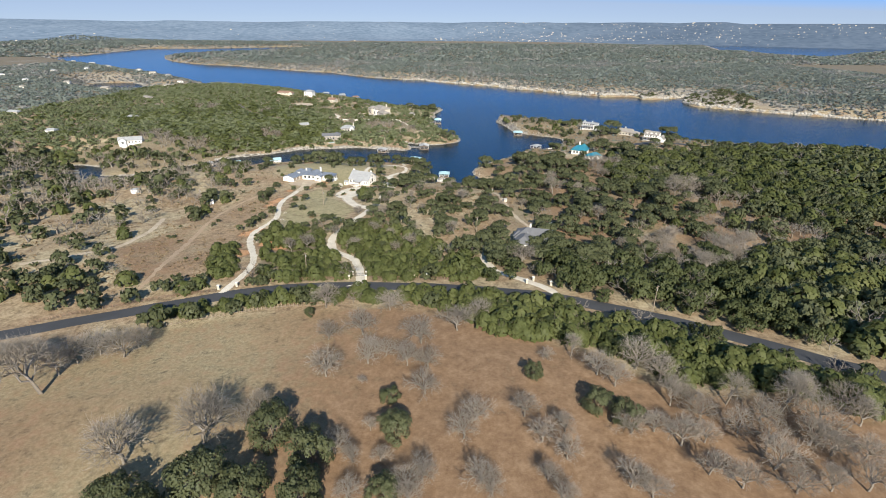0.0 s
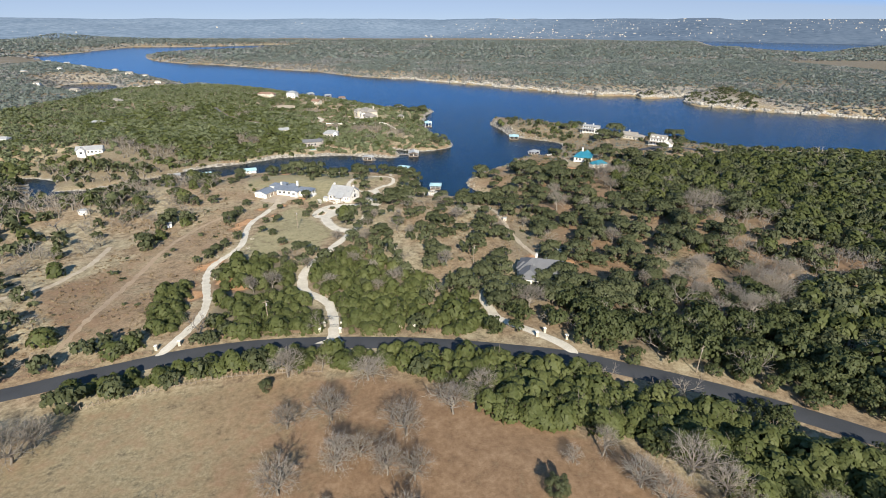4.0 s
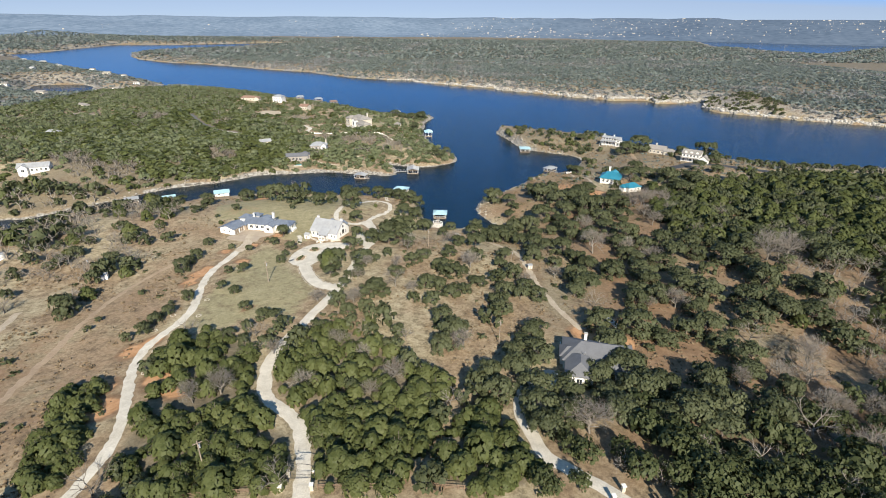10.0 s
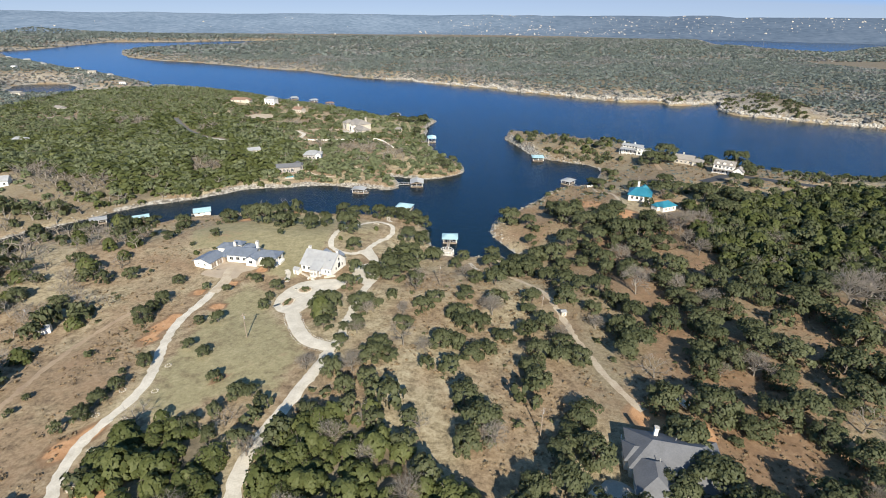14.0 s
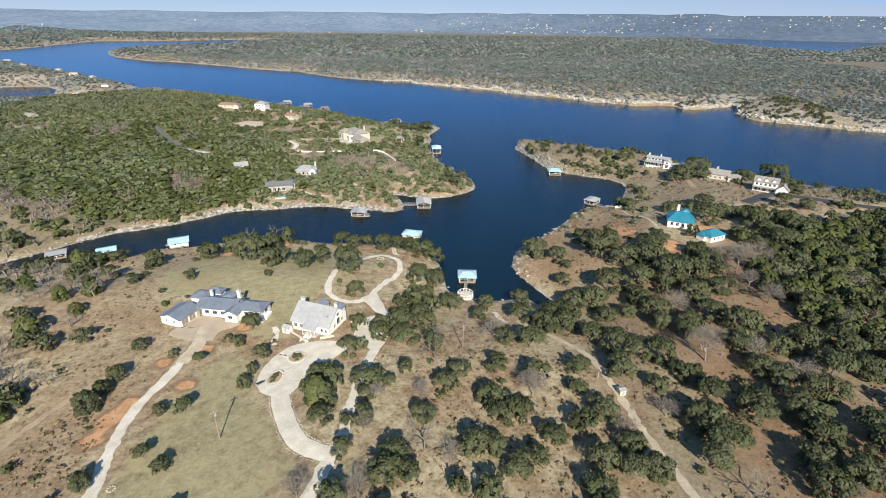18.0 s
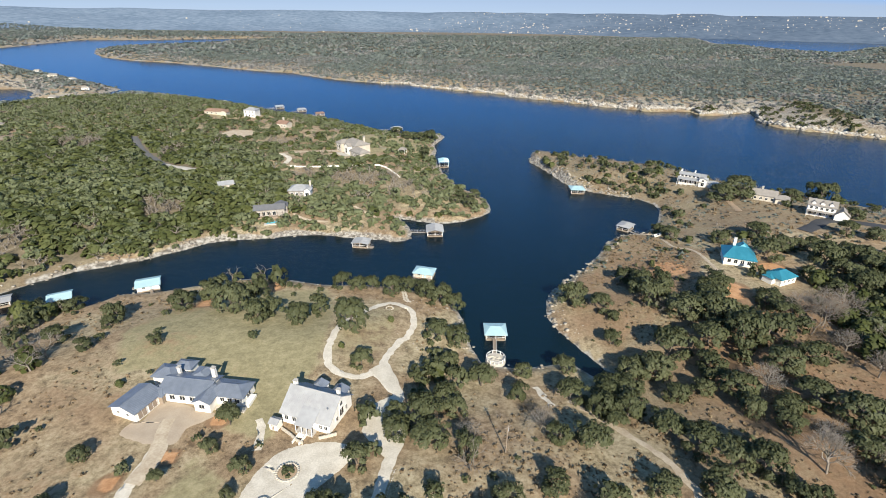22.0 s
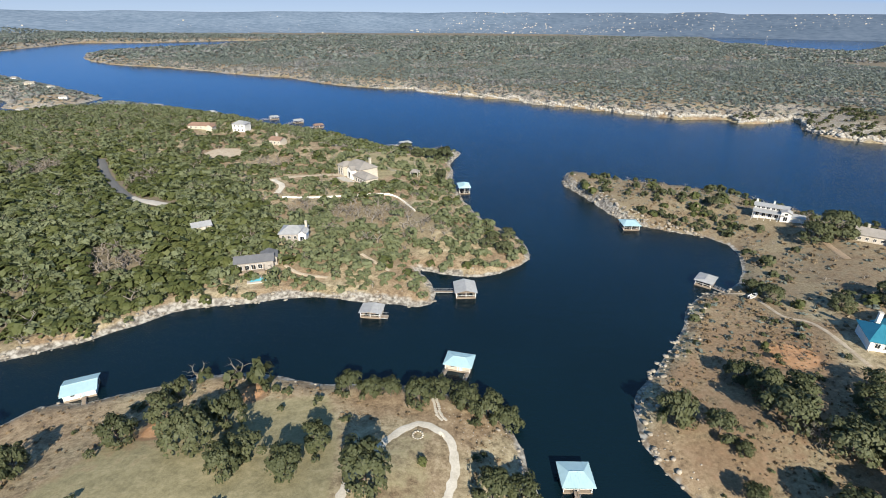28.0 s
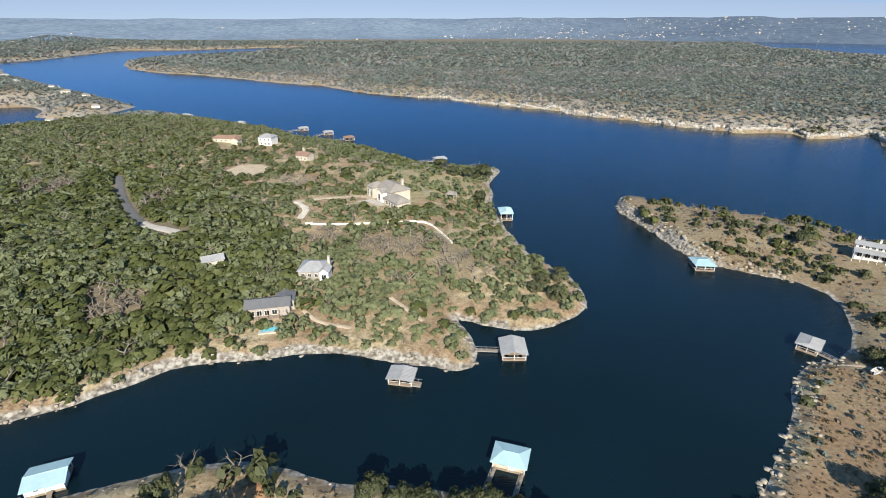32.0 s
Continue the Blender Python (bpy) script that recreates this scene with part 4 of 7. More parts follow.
def make_tree(name, label, category, group, crown, leaf_material, trunk, bark_material, crown_name="crown"):
    """A tree as a thing: an empty at its foot, a trunk with limbs, and a crown."""
    top = thing(name, pose(0, 0, -60), label, category, group)
    wood = new("trunk", mesh_from("trunk", *trunk, bark_material))
    wood.parent = top
    if crown is not None:
        leaves = new(crown_name, mesh_from(crown_name, *crown, leaf_material, normals=soft(crown[0]) if crown_name == "crown" else None))
        leaves.parent = top
    return top


def joined(name, kinds, spots, material, label, category, leafy=True):
    """Many alike plants that nobody could count, as one mesh: spots are rows of x, y, radius, height factor."""
    rng = np.random.RandomState(len(spots))
    spots = np.asarray(spots)
    which = rng.randint(0, len(kinds), len(spots))
    allv, allf, allt, alln, start = [], [], [], [], 0
    for k, (v, f) in enumerate(kinds):
        s = spots[which == k]
        if not len(s):
            continue
        turn = rng.rand(len(s)) * 6.283
        c, n = np.cos(turn)[:, None], np.sin(turn)[:, None]
        x = (v[None, :, 0] * c - v[None, :, 1] * n) * s[:, 2:3] + s[:, 0:1]
        y = (v[None, :, 0] * n + v[None, :, 1] * c) * s[:, 2:3] + s[:, 1:2]
        z = v[None, :, 2] * s[:, 2:3] * s[:, 3:4] + on_ground(s[:, 0], s[:, 1])[:, None]
        allv.append(np.stack([x, y, z], -1).reshape(-1, 3))
        if leafy:
            e = soft(v)
            alln.append(np.stack([e[None, :, 0] * c - e[None, :, 1] * n, e[None, :, 0] * n + e[None, :, 1] * c, e[None, :, 2] + 0 * c], -1).reshape(-1, 3))
        allf.append((f[None] + (np.arange(len(s)) * len(v))[:, None, None]).reshape(-1, 3) + start)
        allt.append(np.repeat(rng.rand(len(s)), len(v)))
        start += len(s) * len(v)
    mesh = mesh_from(name, np.concatenate(allv), np.concatenate(allf), material, np.concatenate(allt), np.concatenate(alln) if leafy else None)
    return tagged(new(name, mesh), label, category, kind="stuff")


def plant(models, spots, seed, grow=1.0, tall=1.0):
    """Copies of the model trees at rows of x, y, radius."""
    rng = random.Random(seed)
    for x, y, r in spots:
        m = pose(x, y, float(on_ground(x, y)) - 0.08, 0, 0, rng.uniform(0, 360)) @ Matrix.Diagonal((r * grow, r * grow * rng.uniform(0.9, 1.1), r * grow * tall * rng.uniform(0.85, 1.15), 1))
        copy_thing(rng.choice(models), m)


OAKS = [make_tree("live_oak", "rounded evergreen live oak in dry grass", "tree", "live oaks", crown_shape(20 + k, 1900, 0.056, 10 + k, 0.95, 0.06), M_OAK,
                  limbs(50 + k, 2, 0.75, 0.34, 0.060, (5, 3)), M_BARK) for k in range(5)]
CEDARS = [make_tree("cedar_tree", "dense dark green cedar with low branches", "tree", "cedars", cone_shape(70 + k, 850, 0.082), M_CEDAR,
                    limbs(80 + k, 1, 0.6, 0.8, 0.05, (5, 3)), M_BARK) for k in range(5)]
BARES = [make_tree("bare_tree", "leafless grey winter tree with pale twigs", "tree", "bare winter trees", limbs(90 + k, 4, 0.80, 0.36, 0.036, (7, 5, 6, 5)), M_TWIGS,
                   limbs(90 + k, 1, 0.78, 0.34, 0.034, (7, 6)), M_PALE_BARK, "branchwork") for k in range(5)]

# oaks on the point, round the houses and on the east bank: x, y, crown radius
OAKS_POINT = [(-99.7, 198.7, 3.6), (-93.4, 208, 3.0), (-93.4, 216.6, 2.4), (-80.9, 195.2, 5.4), (-75.4, 204.6, 4.2), (-66.7, 192.4, 3.8), (-69, 187, 3.6), (-50.3, 195.8, 2.7),
              (-55.4, 186.8, 3.2), (-37.7, 184, 5.6), (-46.5, 218.8, 2.7), (-40.1, 216.6, 2.4), (-34.5, 216.3, 2.4), (-26.6, 213.8, 3.1), (-20.2, 218, 2.8), (-13.3, 213, 3.2),
              (-7.4, 209.3, 3.3), (-3, 206, 3.0), (-9.1, 182.7, 3.4), (-2.6, 182.9, 3.6), (41.4, 204.8, 4.2), (50.5, 199.6, 3.4), (67, 219.8, 3.8), (69.5, 212.6, 3.9),
              (75.3, 207.4, 4.0), (53, 192.8, 1.6), (-117.4, 189.3, 2.8), (-31.8, 163.5, 2.3)]
OAKS_HOUSES = [(-128.8, 177, 4.0), (-116.9, 185.2, 2.6), (-115.5, 170.7, 2.8), (-95.1, 172, 2.0), (-152, 200, 3.8), (-141, 203, 3.4), (-5.9, 167.8, 3.4), (3.1, 159.2, 4.6),
               (16.4, 165, 2.8), (12.7, 153.2, 3.0), (-13.7, 141, 5.2), (-20.5, 143.5, 2.4), (29.6, 167.5, 3.6), (27.5, 153, 4.5), (34.1, 146.7, 4.4), (48.1, 180.2, 3.4), (-61.1, 139.4, 3.4),
               (-62.8, 131.2, 2.2), (-70.8, 122.6, 1.9), (-53.5, 125.2, 2.4), (-53.9, 118, 1.7), (-54, 112, 2.1), (-33.8, 114.4, 3.4), (-34.6, 107.8, 3.4), (-30.4, 97.2, 3.2),
               (-28.2, 126.8, 3.6), (-7.5, 150, 4.0), (-2.9, 130.4, 3.2)]
OAKS_SLOPE = [(-20.2, 106, 2.4), (-19.6, 97, 2.8), (-89.5, 114.8, 2.8), (-89.8, 102.4, 3.3), (-90, 108.9, 2.4), (-65.3, 101.8, 2.4), (-71, 101, 1.8), (-90.8, 128.7, 2.4),
              (-79.5, 57, 2.4), (-79, 63, 2.6), (-77.8, 68.4, 2.3), (-75.9, 78.8, 2.4), (-61.6, 83, 2.2), (-53.2, 70.9, 2.0), (-45.2, 64.6, 2.8), (-41.2, 64, 2.4), (-47.9, 58, 1.9),
              (-46.1, 50.4, 2.0), (-51.8, 53.8, 2.2), (-22.6, 73, 3.2), (-18.2, 66.4, 2.8), (-25.3, 57.4, 2.4), (-67.5, 86.6, 2.0), (-123.7, 112, 3.0), (-140, 115.6, 3.6)]
OAKS_TIP = [(14.7, 325.9, 4.4), (10.3, 309.8, 4.2), (6.5, 321.1, 3.6), (2, 314, 3.2), (-12.1, 476.7, 7), (-22.2, 468.9, 6.3), (-32.6, 473.7, 5.3), (-42.3, 500.1, 5.6), (-15.9, 422, 5.2)]
OAKS_MEADOW = [(-19.7, -82.1, 4.6), (-9.2, -89.1, 4.7), (7.1, -80.8, 3.8), (4.4, -69.4, 2.4), (-28.8, -96.6, 5.8), (-19.6, -98.5, 5.0), (-8.6, -99.8, 4.4), (39.8, -60.9, 2.4),
               (53.2, -71.8, 3.3), (58.4, -76.1, 3.4), (-43.3, -100.5, 4.4), (6.8, -97, 3.0), (-36, -104, 5), (-26.5, -28.5, 1.9)]
BARE_WEST = [(-95.1, -56, 6), (-93.6, -62.3, 5.8), (-83.4, -61.4, 5.2), (-82.3, -56, 4.8), (-81.8, -69.1, 8.9), (-79, -51.5, 5.8), (-71.8, -52.5, 6.5),
             (-70.5, -47.7, 4.7), (-47.9, -90.1, 7.5), (-34.9, -76.1, 4.6), (-34.1, -84.2, 7.8), (-26.9, -78.9, 3.6), (-25.2, -74.2, 3.6), (-22.5, -23.4, 5.7),
             (-17.2, -42.2, 3.8), (-13.3, -60.4, 5.3), (-7.6, -39.8, 5.3), (-5, -86.2, 3.9), (-3.5, -63.3, 1.6), (-3.4, -54.7, 4.8), (-1.2, -25.1, 5.5),
             (-1, -88.7, 3.2), (-0.2, -97.5, 3.6), (0.9, -50.9, 4), (1.3, -79.6, 2), (4.8, -88.3, 2.6)]
BARE_MEADOW = [(7.2, -55.9, 4.6), (10.2, -45.2, 5.8), (10.9, -94.7, 3.6), (11.5, -98.6, 3.5), (12.7, -67.6, 4.4), (12.8, -57.4, 4.5), (13.8, -93.4, 3.6),
               (20.5, -39, 5.8), (22, -82.2, 4.6), (24.6, -76.5, 4.1), (25.2, -93.7, 4.3), (27.2, -96.3, 3.5), (27.4, -32.5, 4.3), (35.9, -75.2, 4), (38.4, -92.3, 3.2),
               (38.8, -82.6, 3.9), (40.6, -97.7, 3.6), (43.2, -87.2, 3.9), (44.2, -79.6, 3.5), (44.7, -53.3, 2.4), (51.3, -51.3, 3.4), (54.3, -93.5, 3.8),
               (56.4, -59, 4.6), (57.7, -95.9, 3.8), (58.8, -79.4, 4.1), (59.8, -63.2, 4.5)]
BARE_EAST = [(64, -78.4, 4.2), (67.4, -55.6, 5.6), (68.5, -82.1, 5), (70.9, -69.7, 3.8), (71.1, -89.5, 4.2), (71.8, -60.4, 4.8), (74, -66, 3.9), (74, -81, 3.6),
             (75.6, -74.3, 4.5), (76.1, -68.7, 3.1), (76.2, -92.5, 4.1), (82.8, -77.4, 4.5), (84.9, -68.1, 4.8), (85.3, -87.5, 5.2), (86.1, -93.3, 4.2),
             (88.3, -80.5, 4.5), (89.8, -73.6, 4.7), (93.1, -92.6, 3.7), (96.3, -70.6, 5.7), (96.4, -80.8, 4.7), (99.2, -83.6, 4.7), (100.3, -92.4, 4.5),
             (100.8, -77, 6.6), (102, -67.9, 5.1), (105.7, -84.3, 4.2), (111, -69.8, 5.2), (111.5, -74.7, 4.4)]
OAKS_ROADSIDE = [(75.7, 13.3, 5.6), (36.5, 14, 4.9), (64.9, 16, 5.4), (71.1, 18.4, 6.3), (90.2, 18.5, 6.1), (54.6, 18.8, 5.7), (43.5, 19.1, 5.2), (35.7, 20, 5.7),
                 (79.2, 20.3, 5.9), (54.1, 25.6, 4.9), (26.5, 26.7, 5.2), (43.8, 27.6, 4.8), (100.2, 27.8, 4.2), (62.2, 28.2, 6.5), (36.9, 29.6, 4.8), (69.1, 30.5, 5.2),
                 (81.1, 30.9, 5.5), (93.5, 34.3, 5), (53.7, 34.9, 5.5), (25.2, 35.2, 4.2), (31.9, 36.3, 5.3), (62.6, 37.9, 6.4), (97.5, 42.3, 5.2), (40.4, 45, 5.3),
                 (32.3, 46.2, 3.8), (12.3, 47.9, 4.1), (61.6, 49.4, 6), (73.4, 49.7, 1.9)]
OAKS_GREY_HOUSE = [(94, 49.8, 4.5), (35.9, 50.4, 3.9), (78.8, 52.8, 4.3), (16.1, 52.9, 6.1), (87.5, 56.9, 4.9), (40.1, 57.2, 4.8), (94.2, 58.4, 5.5), (72.7, 58.8, 6.7),
                   (104.2, 59.9, 2.7), (110.2, 61.9, 5.9), (61.9, 62.5, 5.2), (12.6, 62.8, 4.5), (129.8, 63.1, 6.3), (121.2, 65.5, 6.2), (96.1, 70.3, 4.9),
                   (32.1, 71.2, 4.3), (115.2, 73.6, 6.3), (78.7, 76, 4.7), (31.3, 76.9, 4), (142, 77.4, 5.8), (87.2, 78.2, 5), (-13, 80.1, 4.1), (104.8, 80.6, 6.2),
                   (-8.1, 80.9, 3.3), (40, 81.4, 4.2), (46, 82, 3.7), (15.8, 82.5, 4.1), (81.4, 83.4, 4.9), (34.9, 84.6, 4.2)]
OAKS_TRACK = [(60, 84.7, 4.5), (-11.4, 85.6, 3.7), (20.5, 85.7, 2.9), (98.7, 85.7, 5.8), (127.4, 85.9, 6.8), (-23.1, 86.9, 2.9), (11.6, 88, 3.4), (6.5, 88.1, 4.2),
              (43.2, 89.7, 3.9), (65, 90, 6.4), (88.3, 91.2, 5.2), (100.1, 91.8, 5.4), (26, 92, 3.6), (23.6, 94.6, 2.2), (128.7, 95.9, 5.3), (-23.5, 96.7, 2.2),
              (63.4, 96.7, 5.7), (88.5, 98, 6.2), (15.6, 98.8, 5.1), (-5.4, 98.8, 3.5), (40, 100.8, 4.3), (78.3, 101.3, 6), (20.3, 101.5, 3), (163.3, 104, 8),
              (11.8, 105.1, 4.5), (98.9, 106.3, 5.7), (70.1, 107.1, 5.2), (124.5, 107.4, 7.3)]
OAKS_VALLEY = [(35.6, 109.7, 3.4), (0.6, 110.4, 4), (-20.1, 110.9, 4.7), (-14.5, 110.9, 2.4), (58.3, 111.5, 3.6), (93.2, 112.8, 4.8), (115.7, 112.9, 5.1),
               (106.8, 113.1, 6), (164.7, 113.9, 8.2), (67.5, 115.1, 4.5), (136.8, 116, 7.7), (89.3, 116.8, 4.3), (4.2, 116.9, 3.4), (50.3, 118.5, 5.2),
               (38.7, 118.7, 4.3), (15.2, 119.3, 3.8), (116.8, 122.4, 6.4), (64.1, 124.4, 5.5), (99.3, 125.5, 5.1), (106.6, 126.4, 6.3), (88.5, 126.9, 5),
               (58.8, 127.8, 5.5), (27, 132, 5.4), (53.6, 132.3, 5.8), (-12.1, 133.5, 5.5), (19.7, 135, 3.6), (-20.2, 136.4, 4.5), (95.3, 136.5, 6.3), (77.8, 137.4, 4.2)]
OAKS_SHORE = [(48.1, 138.2, 5.7), (36.1, 141.8, 3.9), (80.9, 142.2, 4.5), (72.3, 143.1, 4.3), (-5.9, 145.3, 4), (89.7, 145.5, 5.4), (41.1, 145.9, 5.4),
              (73.3, 150.6, 5.3), (57.1, 152.2, 4.2), (37.7, 153.2, 4.8), (65.1, 153.6, 3.5), (45.5, 157.1, 5), (40.2, 158.2, 4.4), (91.1, 159.3, 6.2),
              (71.7, 161.5, 5.5), (100.9, 162.1, 5), (55.7, 163.6, 6.5), (48.9, 164.6, 5.4), (64.1, 172.4, 6.9), (86.5, 172.5, 7.3), (76.2, 172.8, 7),
              (95.9, 174.3, 7.3), (84.6, 185.5, 7.4), (108.3, 186.8, 4.5), (76.6, 190, 7.5), (108.2, 194.7, 5.7), (88.1, 195.7, 6.1), (67.9, 199.9, 7.7),
              (96.5, 206.8, 5.5)]
OAKS_HEADLAND = [(154.2, 311.1, 9), (165.6, 313.8, 9.3), (199.9, 316.5, 5.5), (222.2, 322.3, 9.2), (205.2, 277.4, 5.6), (184.4, 255.9, 5.6), (193.9, 250.6, 5.6),
                 (141.1, 255.8, 6.8), (122.6, 253.7, 4.9), (129.6, 231.3, 7.7), (143.4, 240.3, 5.7), (150.5, 240.1, 4.2), (157, 241.6, 4.2), (150.4, 224.8, 7.9),
                 (151.9, 216.3, 6.2), (168.7, 227.8, 6.7), (166.8, 219.2, 6.5), (167.2, 233.6, 5.1), (148, 202.5, 6.7), (90.5, 203.3, 5.1), (75.5, 209.8, 4.5),
                 (105.4, 265.6, 5.8), (102.7, 272.7, 4.2), (152.9, 201.2, 6), (131.4, 357.7, 5.5)]
BARE_THICKET = [(-18.1, 49.4, 3.4), (-23, 30.3, 3.5), (-0.1, 33.2, 4.3), (-5.8, 27.8, 2.7), (-48.7, 23.6, 3.7), (-43.1, 27, 4.6), (-35.4, 44.7, 3.1), (-9.9, 43.2, 2.9)]
BARE_GLADE = [(104.2, 21.4, 4.3), (106.4, 18.9, 4.3), (108.6, 32.9, 4.6), (128.7, 31.6, 5.9), (131.4, 24.8, 6.8), (127.2, 24.6, 4.7), (129.9, 18.4, 5.6),
              (103.6, 6.1, 4.9), (116.9, 16.7, 4.4), (114.5, 6.1, 5.1), (100.4, 7.1, 4), (144.1, 36.2, 5.2), (115.2, 20.3, 3.5), (109.1, 3.9, 4.1), (96.2, 7.1, 3.9),
              (123.2, 11.5, 4.4), (89.9, 31.2, 3.7), (101, 33.7, 3.9)]
BARE_VALLEY = [(-2.5, 133.3, 3.7), (23.6, 108.1, 4.1), (-19.4, 94, 3), (-18.1, 105.5, 3), (-17.8, 74.7, 3.8), (-30.3, 75.2, 3.4), (1.6, 84.7, 2.8), (16.6, 139.5, 4.3),
               (81.4, 151.4, 4.5), (83.7, 131.8, 4.2), (92, 123.5, 4.2), (43.4, 93.4, 3.8), (56.3, 100.9, 3.4), (95.6, 110, 4.7), (118.4, 180.9, 6.5),
               (114.9, 166.5, 4.9), (114.3, 153.6, 4.7), (-6.1, 106.2, 3), (143.1, 109.6, 7.7), (154.2, 113.8, 8), (22.9, 111.5, 4.2), (18.8, 48.6, 4.5),
               (91.4, 74, 4.9), (116.1, 44.8, 4.7), (111.8, 38.4, 5.4), (46.2, 14.3, 5.7), (76.9, 122.6, 5.3), (82.5, 74.2, 2.9), (70.9, 193.5, 3.1), (114.3, 185.8, 5.7)]
OAKS_POINT = [(a, b, r * 1.28 if r < 3.5 else r * 1.1) for a, b, r in OAKS_POINT]
plant(OAKS, OAKS_POINT, 3, 1.22, 1.30)
plant(OAKS, OAKS_HOUSES + OAKS_SLOPE, 9, 1.08, 1.30)
OAKS_EAST = OAKS_ROADSIDE + OAKS_GREY_HOUSE + OAKS_TRACK + OAKS_VALLEY + OAKS_SHORE + OAKS_HEADLAND + OAKS_TIP
plant(OAKS, OAKS_EAST, 8, 1.0, 1.08)
BIG_OAKS = [make_tree("live_oak", "broad evergreen live oak in the meadow", "tree", "live oaks", crown_shape(30 + k, 4200, 0.036, 14 + k, 0.95, 0.08), M_OAK,
                      limbs(56 + k, 2, 0.75, 0.34, 0.060, (5, 3)), M_BARK) for k in range(3)]
plant(BIG_OAKS, OAKS_MEADOW, 5, 1.16, 1.25)
plant(BARES, BARE_MEADOW + BARE_EAST + BARE_WEST + BARE_VALLEY + BARE_THICKET + BARE_GLADE, 4, 1.76)
NAMED = np.array(OAKS_POINT + OAKS_HOUSES + OAKS_SLOPE + OAKS_MEADOW + OAKS_EAST + BARE_MEADOW + BARE_EAST + BARE_WEST + BARE_VALLEY + BARE_THICKET + BARE_GLADE)


def lay_out(x0, x1, y0, y1, step, seed, near_water=3.0):
    """Jittered places on dry land, clear of ways and houses."""
    rng = np.random.RandomState(seed)
    gx, gy = np.meshgrid(np.arange(x0, x1, step), np.arange(y0, y1, step))
    x, y = (gx + (rng.rand(*gx.shape) - 0.5) * step * 1.1).ravel(), (gy + (rng.rand(*gx.shape) - 0.5) * step * 1.1).ravel()
    ok = (on_ground(x, y, MD) > near_water) & (way_distance(x, y) > 1.6)
    for sx, sy, r in SPOTS:
        ok &= np.hypot(x - sx, y - sy) > r
    for ring in (COURT, HOUSE_COURT):
        ok &= shore_distance(x, y, ring) < -1.5
    x, y = x[ok], y[ok]
    return x, y, rng.rand(len(x)), rng


def within(x, y, rings):
    out = np.zeros(x.shape, bool)
    for ring in rings:
        out |= inside(x, y, ring)
    return out


# cedars of the belts beside the road and of the thickets by the drives
x, y, chance, rng = lay_out(-90, 130, -80, 65, 2.4, 11)
far_enough = np.min(np.hypot(x[:, None] - NAMED[:, 0], y[:, None] - NAMED[:, 1]) - 0.5 * NAMED[:, 2], 1) > 0.9
belt, thick = within(x, y, BELTS), within(x, y, THICKETS)
pick = (far_enough | belt) & ((belt & (chance < 0.90)) | (thick & (chance < np.where(within(x, y, [THICKETS[1], THICKETS[4]]), 0.96, 0.25 + 1.0 * value_noise(x, y, 11)))))
size = 1.05 + 1.7 * rng.rand(len(x)) ** 1.8 + 0.55 * belt * (x > 20)
pick &= way_distance(x, y) > 0.95 * size
near_cedars = np.stack([x, y, size], -1)[pick]
order = np.random.RandomState(5).permutation(len(near_cedars))
plant(CEDARS, near_cedars[order[:300]].tolist(), 6, 1.28, 1.0)
spare = near_cedars[order[300:]]

# the woods and scrub further off
NEAR_KINDS = [crown_shape(110 + k, 560, 0.078, 9 + k, 0.85, 0.12) for k in range(4)]
OAK_KINDS = [crown_shape(120 + k, 220, 0.135, 7 + k, 0.80, 0.14) for k in range(5)]
COVE_KINDS = [crown_shape(125 + k, 58, 0.285, 6, 0.80, 0.12) for k in range(6)]
OAK_FAR = [crown_shape(130 + k, 46, 0.30, 6 + k, 0.80, 0.10) for k in range(4)]
CEDAR_KINDS = [cone_shape(140 + k, 230, 0.155) for k in range(5)]
CEDAR_FAR = [cone_shape(150 + k, 38, 0.37) for k in range(4)]
BARE_KINDS = [limbs(160 + k, 3, 0.78, 0.40, 0.034, (4, 5, 6)) for k in range(4)]
BARE_FAR = [limbs(170 + k, 3, 0.80, 0.40, 0.064, (3, 2, 3)) for k in range(4)]
SHRUB_KINDS = [crown_shape(180 + k, 26, 0.34, 4, 0.6, 0.05) for k in range(4)]
TUSSOCK_KINDS = [crown_shape(190 + k, 8, 0.55, 3, 0.5, 0.0) for k in range(6)]


def over_cove(x, y):
    return (y > 262 + 0.10 * np.abs(x)) & (x < 30) | ((x < -205) & (y > 215)) | ((x < -60) & (y > 228))


near_side, far_side = lay_out(-430, 430, -170, 640, 4.4, 21, 2.2), lay_out(-430, 30, 214, 640, 3.4, 22, 2.2)
rng = near_side[3]
x, y, chance = (np.concatenate([a[~over_cove(*near_side[:2])], b[over_cove(*far_side[:2])]]) for a, b in zip(near_side[:3], far_side[:3]))
across = over_cove(x, y)
dense, open_hill = within(x, y, WOODS), within(x, y, [HILLSIDE, EAST_BANK])
scrub, field = within(x, y, [SCRUBLAND]), within(x, y, [MEADOW]) | (y < -60) & (np.abs(x) < 190)
patchy = value_noise(x, y, 24)
share = np.where(dense, np.where(x > 0, np.where(y < 60, 0.72 + 0.4 * patchy, 0.66 + 0.5 * patchy), 1.0), np.where(across, 0.25 + 0.75 * patchy, 0.10 + 0.85 * patchy))
share = np.where(across & (x > -75) & (y < 480), 0.28 + 0.6 * patchy, share)
share = np.where((x > 60) & (y > 20) & ~dense & ~across, 0.22 + 0.75 * patchy, share)
share = np.where(scrub, np.where(x > 18, 0.10 + 0.62 * patchy, 0.05 + 0.50 * patchy), share)
